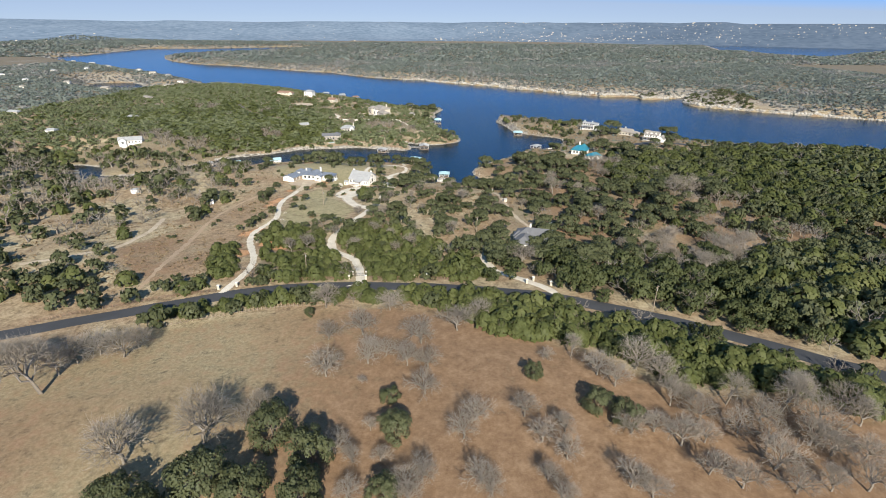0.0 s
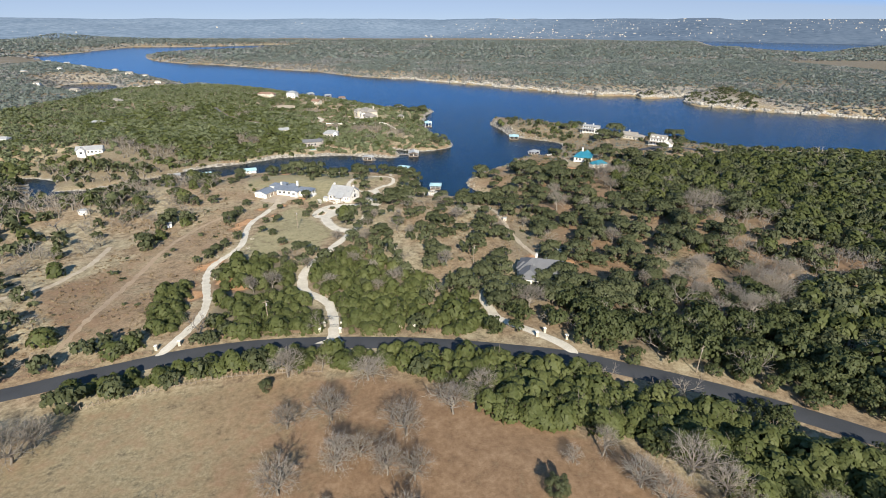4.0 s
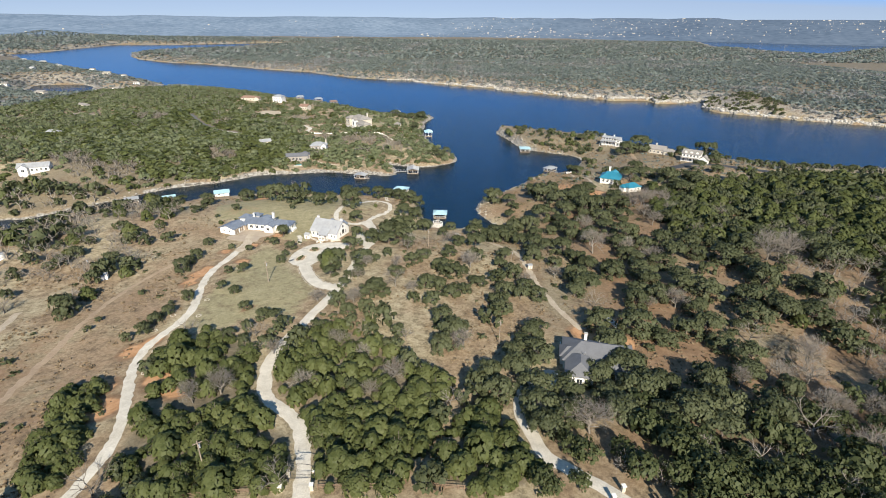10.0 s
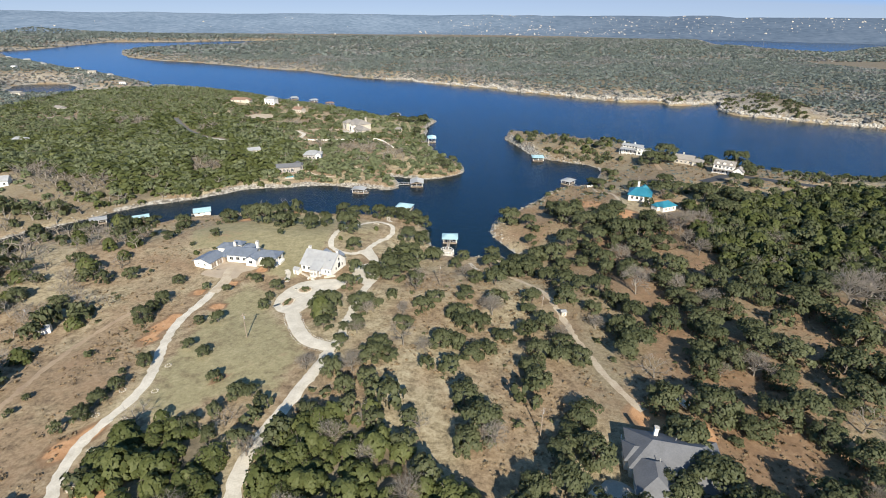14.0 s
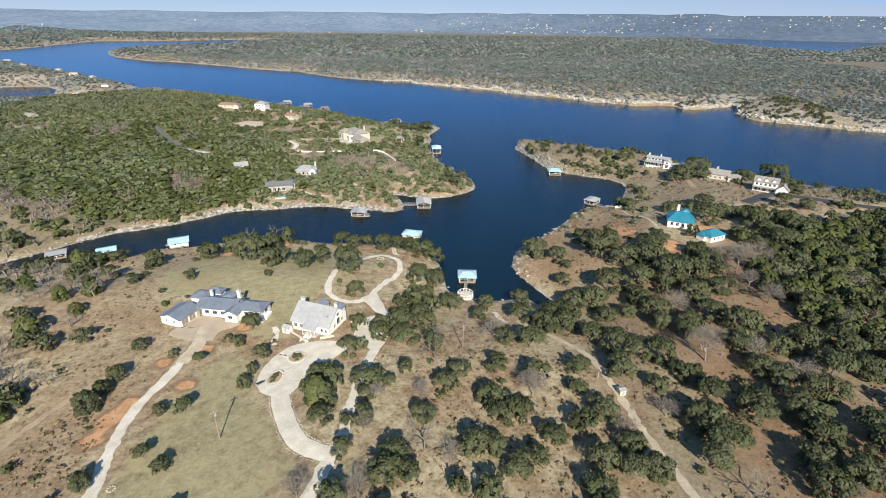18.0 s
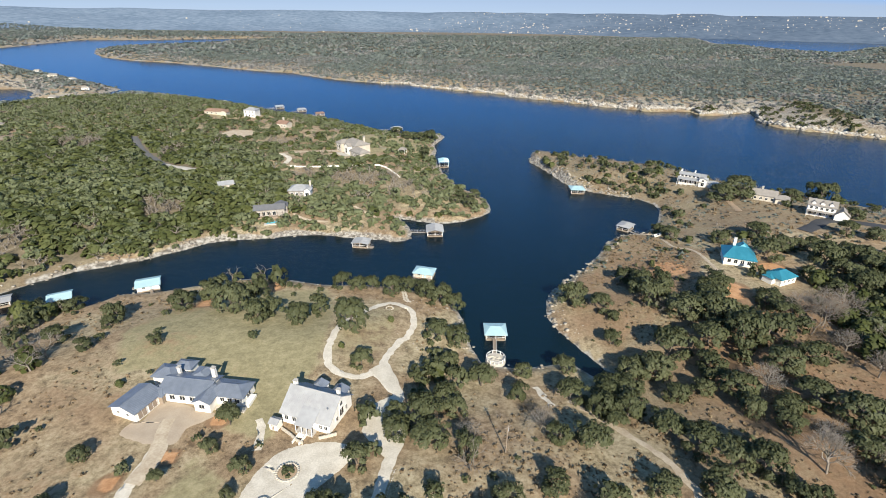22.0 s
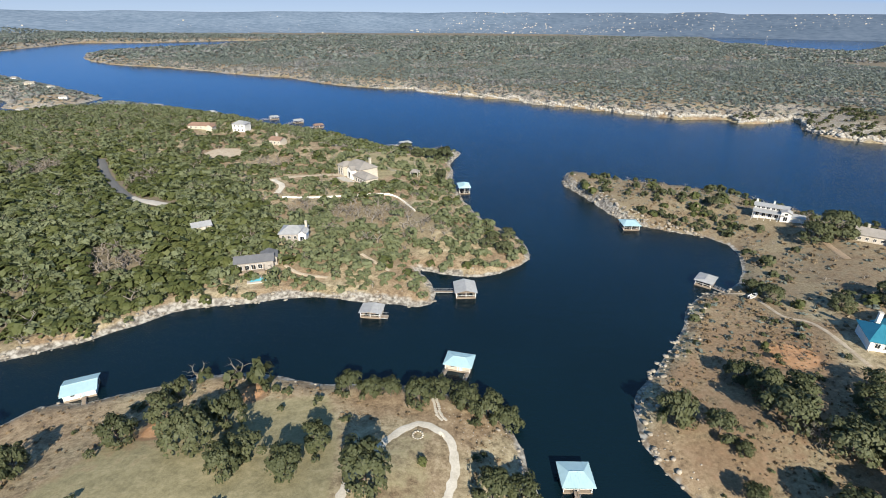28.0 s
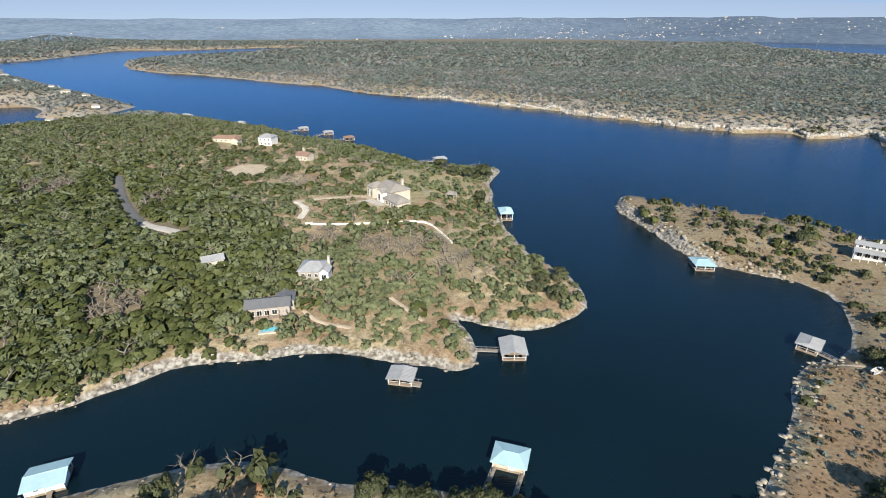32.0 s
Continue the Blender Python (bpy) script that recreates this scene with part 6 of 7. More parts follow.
def lake_houses():
    h = thing("modern_house", ground_pose(152.6, 340.6, -34, 0.3), "white two-storey lake house with pale metal roofs", "house")
    block(h, -8.5, 6.0, -0.6, 4.4, 5.0, 6.0, M_STUCCO, M_LIGHT_METAL, "x", 0, 0.7)
    wall(h, -8.5, 6.0, -2.6, -0.602, 2.7, M_STUCCO)
    bm = bmesh.new()
    add_box(bm, -9.0, 5.2, -5.2, -0.62, 2.72, 2.88)
    for v in bm.verts:
        v.co.z += 0.14 * (v.co.y + 5.2)
    part("porch_roof", bm, M_LIGHT_METAL, h, "pale metal porch roof")
    block(h, 3.4, 7.6, -4.6, -0.65, 4.4, 5.3, M_STUCCO, M_LIGHT_METAL, "y", 0, 0.5)
    block(h, 7.62, 13.4, -3.8, 1.8, 2.6, 3.4, M_STUCCO, M_LIGHT_METAL, "x", 0, 0.5)
    chimney(h, -8.0, 2.6, 3, 7.2, 0.9, M_STUCCO)
    chimney(h, -0.4, 3.8, 3, 7.0, 0.8, M_STUCCO)
    windows(h, -8.0, 3.0, -0.66, 5, 3.6, 1.5, 1.1)
    windows(h, -8.0, 3.2, -2.66, 4, 0.1, 1.9, 2.1)
    window(h, 5.5, -4.66, 0.2, 1.8, 2.2, 0)
    window(h, 5.5, -4.66, 3.0, 1.4, 1.1, 0)
    for x in (-8.8, -6.0, -3.2, -0.4, 2.4):
        box("porch_post", x - 0.1, x + 0.1, -5.1, -4.9, -2, 2.7, M_TRIM, h)
    h = thing("ranch_house", ground_pose(178.5, 308, -34, 0.2), "tan house with low shingled roofs", "house")
    block(h, -7.5, 4.5, -3.8, 3.8, 3.2, 5.8, M_CREAM, M_TAN_SHINGLE, "x", 0, 0.5, 0)
    block(h, 4.2, 10.5, -5.0, 1.8, 2.9, 4.6, M_CREAM, M_TAN_SHINGLE, "x", 2.2, 0.5, 0)
    chimney(h, -3.0, 1.5, 3, 6.8, 1.0, M_CREAM)
    windows(h, -7.0, 4.0, -3.86, 4, 0.8, 1.3, 1.4)
    h = thing("farmhouse", ground_pose(193.5, 284.5, -36, 0.2), "white two-storey farmhouse with dormers", "house")
    block(h, -7.0, 5.0, -4.0, 4.0, 5.4, 8.0, M_STUCCO, M_TAN_SHINGLE, "x", 0, 0.5, 0)
    block(h, 4.8, 11.0, -7.0, 0.0, 3.0, 5.8, M_STUCCO, M_TAN_SHINGLE, "y", 0, 0.4, 0)
    roof(h, -7.0, 5.0, -6.4, -4.0, 2.8, 3.2, M_TAN_SHINGLE, "x", 0, 0.3, 0)
    for x in (-4.8, -1.0, 2.8):
        block(h, x - 0.9, x + 0.9, -3.6, -1.4, 6.9, 7.7, M_STUCCO, M_TAN_SHINGLE, "y", 0, 0.2, 0)
    windows(h, -6.6, 4.6, -4.06, 5, 3.4, 1.2, 1.5)
    windows(h, -6.6, 4.6, -4.06, 5, 0.5, 1.2, 1.8)
    for x in (-6.8, -2.9, 1.0, 4.8):
        box("porch_post", x - 0.09, x + 0.09, -6.5, -6.3, -2, 2.8, M_TRIM, h)
    windows(h, 5.4, 10.4, -7.06, 2, 0.1, 2.0, 2.1, 0, "garage_door", M_TRIM)
    h = thing("east_shore_house", ground_pose(352, 205, -30, 0.2), "long low house with a pale metal roof", "house")
    block(h, -11, 11, -5, 5, 3.0, 5.2, M_CREAM, M_LIGHT_METAL, "x", 3)
    windows(h, -10, 10, -5.06, 5, 0.8, 1.6, 1.5)


def west_houses():
    h = thing("pool_house", ground_pose(-96, 294, 14, 0.3), "house with a weathered shingle roof above a pool", "house")
    block(h, -8.0, 7.0, -2.6, 4.2, 3.4, 5.2, M_GREY_WALL, M_SHINGLE, "x", 0, 0.6, 0)
    block(h, 2.0, 8.4, 0.5, 6.5, 3.4, 5.0, M_GREY_WALL, M_SHINGLE, "y", 0, 0.5, 0)
    box("deck", -7.6, 3.4, -5.0, -2.6, -2.4, -0.1, M_TIMBER, h, "brown timber deck")
    for x in (-7.4, -4.0, -0.6, 3.2):
        box("deck_post", x - 0.1, x + 0.1, -4.9, -4.7, -0.1, 3.2, M_TIMBER, h)
    windows(h, -7.4, 3.0, -2.66, 4, 0.1, 1.8, 2.1)
    p = thing("swimming_pool", ground_pose(-92.4, 284.6, 14, 0.05), "small turquoise swimming pool with pale surround", "pool")
    bm = bmesh.new()
    for x0, x1, y0, y1 in ((-4.4, 4.4, -2.6, -1.7), (-4.4, 4.4, 1.7, 2.6), (-4.4, -3.4, -1.7, 1.7), (3.4, 4.4, -1.7, 1.7)):
        add_box(bm, x0, x1, y0, y1, -1.8, 0.35)
    part("surround", bm, M_CONCRETE, p)
    box("pool_water", -3.4, 3.4, -1.7, 1.7, -1.5, 0.2, M_POOL, p, "clear turquoise water")
    h = thing("hip_roofed_house", ground_pose(-85.2, 320, 0, 0.3), "house with a grey metal hip roof and white gable", "house")
    block(h, -6.5, 4.5, -5.0, 5.0, 3.2, 5.4, M_GREY_WALL, M_LIGHT_METAL, "x", 4.0, 0.6)
    block(h, 2.5, 6.0, -6.6, -1.0, 3.6, 5.2, M_STUCCO, M_LIGHT_METAL, "y", 0, 0.4)
    chimney(h, 4.8, 0.4, 3, 7.4, 1.0, M_CREAM)
    windows(h, -6.0, 2.0, -5.06, 3, 0.7, 1.4, 1.5)
    window(h, 4.2, -6.66, 0.4, 2.0, 2.2, 0)
    h = thing("woodland_cabin", ground_pose(-128.6, 321, 30, 0.3), "small cabin with a pale roof in the woods", "house")
    block(h, -4.0, 4.0, -3.0, 3.0, 2.6, 4.0, M_CREAM, M_LIGHT_METAL)
    windows(h, -3.6, 3.6, -3.06, 2, 0.8, 1.2, 1.2)
    m = thing("stone_mansion", ground_pose(-66, 412, -52, 0.3), "large cream stone mansion with tan hip roofs", "house")
    block(m, -10, 8, -6.5, 6.5, 6.2, 9.4, M_CREAM, M_TAN_SHINGLE, "x", 5.0, 0.6, 0)
    block(m, -12.5, -5.5, -10, -2.0, 6.0, 8.4, M_CREAM, M_TAN_SHINGLE, "y", 3.0, 0.5, 0)
    block(m, 6.0, 20.0, -9.5, -1.0, 3.6, 6.2, M_CREAM, M_TAN_SHINGLE, "x", 3.8, 0.6, 0)
    block(m, -2.0, 4.0, -9.5, -6.0, 5.6, 7.4, M_STUCCO, M_TAN_SHINGLE, "y", 0, 0.4, 0)
    chimney(m, 2.0, 5.0, 6, 10.6, 1.3, M_CREAM)
    windows(m, -12, -6, -10.06, 2, 0.5, 1.6, 4.2)
    windows(m, 0, 2, -9.56, 1, 0.3, 2.2, 4.0)
    windows(m, 4.5, 7.5, -6.56, 2, 3.4, 1.0, 1.6)
    windows(m, 8.0, 19.0, -9.56, 4, 0.4, 1.8, 2.2)
    box("forecourt", -6.0, 16.0, -20.0, -10.2, -2.5, -0.1, M_CONCRETE, m, "pale paved forecourt")
    w = thing("pavilion", ground_pose(-33, 424, -15, 0.2), "small garden pavilion with white posts", "pavilion")
    roof(w, -2.6, 2.6, -2.6, 2.6, 2.6, 4.2, M_TAN_SHINGLE, "x", 2.3, 0.3, 0)
    for x in (-2.4, 2.4):
        for y in (-2.4, 2.4):
            box("post", x - 0.12, x + 0.12, y - 0.12, y + 0.12, -1.5, 2.5, M_TRIM, w)
    w = thing("garden_wall", pose(0, 0, 0), "long white masonry garden wall", "wall")
    line = glide([(-104.5, 368.4), (-90, 369), (-74, 370.2), (-58, 371.5), (-44, 373), (-36, 362), (-31, 352)], 4.0)
    for (ax, ay), (bx, by) in zip(line, line[1:]):
        mx, my = (ax + bx) / 2, (ay + by) / 2
        bm = bmesh.new()
        add_box(bm, -math.hypot(bx - ax, by - ay) / 2, math.hypot(bx - ax, by - ay) / 2, -0.2, 0.2, -1.2, 0.9)
        part("wall_panel", bm, M_STUCCO, w, at=pose(mx, my, float(on_ground(mx, my)), 0, 0, math.degrees(math.atan2(by - ay, bx - ax))))
    h = thing("white_villa", ground_pose(-180, 529, -10, 0.2), "white two-storey villa with hip roof", "house")
    block(h, -5.5, 5.5, -5, 5, 6.0, 8.2, M_STUCCO, M_LIGHT_METAL, "x", 4.0)
    windows(h, -5, 5, -5.06, 3, 3.6, 1.3, 1.6)
    windows(h, -5, 5, -5.06, 3, 0.5, 1.3, 1.8)
    h = thing("clay_roofed_house", ground_pose(-212, 531, -8, 0.2), "low house with reddish tiled roofs", "house")
    block(h, -12, 8, -4, 4, 3.0, 5.0, M_CREAM, M_RED_TILE, "x", 2.5, 0.5, 0)
    block(h, 6, 12, -8, -2, 3.0, 4.8, M_CREAM, M_RED_TILE, "y", 0, 0.4, 0)
    windows(h, -11, 6, -4.06, 4, 0.8, 1.4, 1.4)
    h = thing("cottage", ground_pose(-140, 491, -20, 0.2), "cream cottage with a tall chimney", "house")
    block(h, -5, 5, -4, 4, 3.4, 5.6, M_CREAM, M_RED_TILE, "x", 0, 0.5, 0)
    chimney(h, -1, 0.8, 4, 8, 1.2, M_CREAM)
    windows(h, -4.5, 4.5, -4.06, 3, 0.8, 1.2, 1.5)
    h = thing("white_barn_house", ground_pose(-247, 237.5, 20, 0.2), "long white house with a pale metal roof and one gable", "house")
    block(h, -9, 8, -3.6, 3.4, 3.1, 5.4, M_STUCCO, M_LIGHT_METAL)
    block(h, -7.6, -3.0, -6.0, -1.0, 3.3, 5.2, M_STUCCO, M_LIGHT_METAL, "y", 0, 0.3)
    window(h, -5.3, -6.06, 0.9, 1.8, 1.6, 0)
    windows(h, -2.4, 7.4, -3.66, 4, 0.8, 1.3, 1.5)


def small_buildings():
    s = thing("white_shed", ground_pose(-117.6, 97, 25), "small white metal shed on the slope", "shed")
    block(s, -1.6, 1.6, -1.2, 1.2, 1.9, 2.5, M_STUCCO, M_LIGHT_METAL, "x", 0, 0.15)
    window(s, 0.2, -1.26, 0.05, 0.9, 1.7, 0, "door", M_TRIM)
    s = thing("well_shed", ground_pose(47.8, 109.6, 10), "small pale pump shed beside the track", "shed")
    block(s, -0.9, 0.9, -0.9, 0.9, 1.6, 1.9, M_CREAM, M_LIGHT_METAL, "x", 0, 0.12)
    window(s, 0, -0.96, 0.05, 0.8, 1.4, 0, "door", M_TIMBER)
    s = thing("water_tank", ground_pose(-169, 111.7, 0), "round white water tank in the brush", "tank")
    bm = bmesh.new()
    tube(bm, (0, 0, -0.5), (0, 0, 2.2), 2.2, 2.2, 24)
    part("drum", bm, M_TRIM, s)
    bm = bmesh.new()
    tube(bm, (0, 0, 2.2), (0, 0, 2.8), 2.3, 0.25, 24)
    part("lid", bm, M_LIGHT_METAL, s)


# ---- docks and boathouses ----
def gangway(parent, x0, y0, x1, y1, w=1.2, z=0.55, rails=True):
    """A plank walkway between two places of the thing's own frame."""
    length, turn = math.hypot(x1 - x0, y1 - y0), math.degrees(math.atan2(y1 - y0, x1 - x0))
    n = max(3, int(length / 0.6))
    bm = bmesh.new()
    add_box(bm, 0, length, -w * 0.3, w * 0.3, z - 0.2, z - 0.066)
    walk_part = part("gangway", bm, M_TIMBER, parent, at=pose(x0, y0, 0, 0, 0, turn))
    bm = bmesh.new()
    add_box(bm, -length / n / 2 + 0.02, length / n / 2 - 0.02, -w / 2, w / 2, z - 0.06, z)
    first = part("plank", bm, M_TIMBER, walk_part, at=pose(length * 0.5 / n, 0, 0))
    for k in range(1, n):
        board = new("plank", first.data)
        board.parent = walk_part
        board.matrix_basis = pose(length * (k + 0.5) / n, 0, 0)
    for y in (-w / 2 - 0.05, w / 2 - 0.03):
        bm = bmesh.new()
        add_box(bm, 0, length, y, y + 0.08, z - 0.26, z - 0.065)
        if rails:
            add_box(bm, 0, length, y, y + 0.06, z + 0.95, z + 1.03)
            for k in range(int(length / 1.6) + 1):
                add_box(bm, min(k * 1.6, length - 0.07), min(k * 1.6, length - 0.07) + 0.07, y, y + 0.06, z - 0.06, z + 0.95)
        part("rail" if rails else "stringer", bm, M_LIGHT_METAL, walk_part)
    return walk_part


def boathouse(x, y, w, d, yaw, roofing, label, hip=0.0, axis="x", eave=2.6, ridge=3.6, walls=None, lower=None, name="boathouse"):
    b = thing(name, pose(x, y, 0, 0, 0, yaw), label, "boathouse", "boathouses on the cove")
    bm = bmesh.new()
    for x0, x1, y0, y1 in ((-w / 2, w / 2, d / 2 - 1.1, d / 2), (-w / 2, -w / 2 + 1.0, -d / 2, d / 2 - 1.1), (w / 2 - 1.0, w / 2, -d / 2, d / 2 - 1.1),
                           (-w / 2 + 1.0, w / 2 - 1.0, -d / 2, -d / 2 + 0.9)):
        add_box(bm, x0, x1, y0, y1, -0.3, 0.45)
    part("deck", bm, M_TIMBER, b, "weathered plank deck")
    for px in (-w / 2 + 0.15, 0, w / 2 - 0.15):
        for py in (-d / 2 + 0.15, d / 2 - 0.15):
            box("post", px - 0.1, px + 0.1, py - 0.1, py + 0.1, -3.5, eave, M_TRIM, b)
    bm = bmesh.new()
    add_box(bm, -w / 2, w / 2, -d / 2, d / 2, eave - 0.32, eave - 0.17)
    part("ceiling_frame", bm, M_TIMBER, b)
    if walls:
        for x0, x1, y0, y1 in ((-w / 2 + 0.02, w / 2 - 0.02, -d / 2 + 0.3, -d / 2 + 0.42), (-w / 2 + 0.02, -w / 2 + 0.14, -d / 2 + 0.42, d / 2 - 1.5), (w / 2 - 0.14, w / 2 - 0.02, -d / 2 + 0.42, d * 0.1)):
            box("wall", x0, x1, y0, y1, 0.45, eave - 0.33, walls, b)
        window(b, -w * 0.2, -d / 2 + 0.28, 1.3, 1.2, 1.0, 0)
        window(b, w * 0.12, -d / 2 + 0.28, 0.46, 1.0, 2.0, 0, "door", M_PALE_TURQUOISE if roofing is M_PALE_TURQUOISE else M_TIMBER)
    else:
        for y0 in (-d / 2 + 0.05, d / 2 - 0.1):
            box("railing", -w / 2 + 0.25, w / 2 - 0.25, y0, y0 + 0.06, 1.35, 1.45, M_TRIM, b)
    roof(b, -w / 2, w / 2, -d / 2, d / 2, eave, ridge, roofing, axis, hip, 0.55, 0.6)
    hull = box("boat_lift", -w * 0.22, w * 0.22, -d * 0.25, d * 0.3, 0.2, 0.9, M_DARK, b, "covered boat on a lift")
    return b


def docks():
    b = boathouse(10.8, 188.6, 6.8, 6.4, -2, M_PALE_TURQUOISE, "open boathouse with a pale aqua metal roof", 2.2)
    gangway(b, -0.4, -3.2, -1.0, -11.8, 1.1, 0.9)
    p = thing("lookout_platform", pose(9.3, 174.2, 0.5), "round white railed platform above the dock", "platform")
    bm = bmesh.new()
    bmesh.ops.create_cone(bm, cap_ends=True, segments=20, radius1=3.5, radius2=3.1, depth=2.2, matrix=Matrix.Translation((0, 0, -0.5)))
    part("floor_slab", bm, M_CONCRETE, p)
    for k in range(14):
        a = k * math.tau / 14
        box("baluster", 3.0 * math.cos(a) - 0.1, 3.0 * math.cos(a) + 0.1, 3.0 * math.sin(a) - 0.1, 3.0 * math.sin(a) + 0.1, 0.3, 1.5, M_TRIM, p)
        s = new("stone", STONE_MESHES[k % 6])
        s.parent = p
        s.matrix_basis = pose(2.3 * math.cos(a * 3.7) * (0.3 + 0.05 * k), 2.3 * math.sin(a * 3.7) * (0.3 + 0.05 * k), 0.6, 0, 0, 40 * k) @ Matrix.Diagonal((0.9, 0.7, 0.5, 1))
    bm = bmesh.new()
    for k in range(20):
        a, c = k * math.tau / 20, (k + 1) * math.tau / 20
        tube(bm, (3.0 * math.cos(a), 3.0 * math.sin(a), 1.55), (3.0 * math.cos(c), 3.0 * math.sin(c), 1.55), 0.09, 0.09, 4)
    part("handrail", bm, M_TRIM, p)
    b = boathouse(-14.1, 232.2, 8.0, 6.0, -15, M_PALE_TURQUOISE, "walled boathouse with a pale aqua roof and twin gangways", 2.6, walls=M_CREAM)
    gangway(b, -3.4, -3.4, -4.2, -12.0, 0.9, 0.7)
    gangway(b, 3.4, -3.4, 2.8, -11.4, 0.9, 0.7)
    b = boathouse(-124.4, 222.2, 8.0, 7.0, 24, M_PALE_TURQUOISE, "white-walled boathouse with faded aqua gable roof", 0, walls=M_STUCCO)
    gangway(b, -4.0, 1.0, -6.0, 1.0, 1.6, 0.5, False)
    gangway(b, 1.0, -3.5, 1.4, -7.6, 1.0, 0.8, False)
    b = boathouse(-9.4, 277.6, 7.8, 8.6, 2, M_LIGHT_METAL, "grey boathouse with pale gable roof", 0, "y", 2.8, 4.0)
    gangway(b, -3.9, 0.4, -12.4, 0.8, 1.1, 0.6)
    b = boathouse(-44.6, 262.7, 7.4, 5.8, -8, M_LIGHT_METAL, "small open dock with a low pale roof", 0, "y", 2.5, 3.1)
    gangway(b, 3.7, -1.6, 6.4, -1.6, 2.2, 0.45)
    gangway(b, 0.5, 2.9, 1.5, 7.6, 1.0, 0.6, False)
    b = boathouse(81, 344.6, 8.2, 8.4, -3, M_PALE_TURQUOISE, "open boathouse with a mint metal roof by the cliff", 2.6, "x", 2.8, 3.9)
    gangway(b, 4.1, 1.0, 12.0, 3.6, 1.1, 0.7)
    b = boathouse(90.6, 284, 6.2, 7.6, -42, M_LIGHT_METAL, "small boathouse with a white flat-pitched roof", 1.4, "y", 2.6, 3.3)
    gangway(b, 3.1, -2.0, 8.4, -3.4, 0.9, 0.5)
    boathouse(-2, 403.6, 6.6, 9.6, 4, M_PALE_TURQUOISE, "tall boathouse with mint roof off the point", 2.0, "y", 4.2, 5.4)
    boathouse(-172.7, 208.6, 7.0, 5.4, 32, M_LIGHT_METAL, "brown dock with a flat pale roof", 0, "x", 2.4, 2.9)
    boathouse(-152, 211.5, 7.0, 6.4, 30, M_PALE_TURQUOISE, "low aqua-roofed dock behind the oaks", 0, "x", 2.4, 3.4)
    for x, y, bx, by, roofing in ((-187.3, 644.3, -200, 634, M_LIGHT_METAL), (-157.5, 625.8, -168, 612, M_LIGHT_METAL), (-132.2, 602, -146, 594, M_RED_TILE), (-44, 527, -60, 521, M_LIGHT_METAL)):
        b = boathouse(x, y, 9, 7.5, 25, roofing, "river dock with a small pitched roof", 1.5, "x", 2.6, 3.8)
        m = Matrix.Rotation(radians(-25), 2) @ Vector((bx - x, by - y))
        gangway(b, -4.5, 0, m[0], m[1], 1.4, 0.6)


# ---- fences, gates, poles and stones ----
def rail_fence(line, label, bay=2.6, high=1.25, rails=3, material=None):
    f = thing("rail_fence", pose(0, 0, 0), label, "fence")
    p = glide(line, bay)
    z = on_ground(p[:, 0], p[:, 1])
    for k in range(len(p)):
        bm = bmesh.new()
        tube(bm, (p[k][0], p[k][1], z[k] - 0.4), (p[k][0], p[k][1], z[k] + high + 0.08), 0.09, 0.08, 6)
        part("fence_post", bm, material or M_CEDAR_POST, f)
        if k + 1 < len(p):
            for r in range(rails):
                h = high * (0.35 + 0.62 * r / max(rails - 1, 1))
                bm = bmesh.new()
                tube(bm, (p[k][0], p[k][1], z[k] + h), (p[k + 1][0], p[k + 1][1], z[k + 1] + h), 0.055, 0.055, 4)
                part("rail", bm, material or M_CEDAR_POST, f)


def gate_pillars():
    model = thing("gate_pillar", pose(0, 0, -60), "square pale stone gate pillar beside the drive", "gate pillar", "gate pillars")
    bm = bmesh.new()
    add_box(bm, -0.36, 0.36, -0.36, 0.36, -0.6, 1.5, 0.04)
    part("shaft", bm, M_CREAM, model)
    bm = bmesh.new()
    add_box(bm, -0.44, 0.44, -0.44, 0.44, 1.502, 1.66, 0.04)
    part("capstone", bm, M_STUCCO, model)
    for x, y in ((-63.6, -11.6), (-58.0, -9.4), (-19.2, -2.4), (-18.6, 1.2), (-13.1, -2.0), (-13.4, 1.6), (4.6, 1.4), (8.9, 0.4), (48, -2.6), (45.3, -5.0), (53.6, -6.6)):
        copy_thing(model, ground_pose(x, y, 8))


def entrance_gate():
    g = thing("entrance_gate", ground_pose(-16.1, 0.6, 3), "black metal double gate under a curved arch", "gate")
    for side in (-1, 1):
        bm = bmesh.new()
        x0, x1 = side * 0.06, side * 2.9
        for z in (0.25, 1.25):
            tube(bm, (x0, 0, z), (x1, 0, z), 0.035, 0.035, 5)
        for k in range(13):
            x = x0 + (x1 - x0) * k / 12
            tube(bm, (x, 0, 0.15), (x, 0, 1.3), 0.02, 0.02, 4)
        part("gate_leaf", bm, M_WIRE, g)
        bm = bmesh.new()
        tube(bm, (side * 3.0, 0, -0.4), (side * 3.0, 0, 3.2), 0.07, 0.06, 6)
        part("gate_post", bm, M_WIRE, g)
    bm = bmesh.new()
    for k in range(14):
        a, b = math.pi * k / 14, math.pi * (k + 1) / 14
        tube(bm, (3.0 * math.cos(a), 0, 3.2 + 1.0 * math.sin(a)), (3.0 * math.cos(b), 0, 3.2 + 1.0 * math.sin(b)), 0.06, 0.06, 5)
    part("arch", bm, M_WIRE, g)


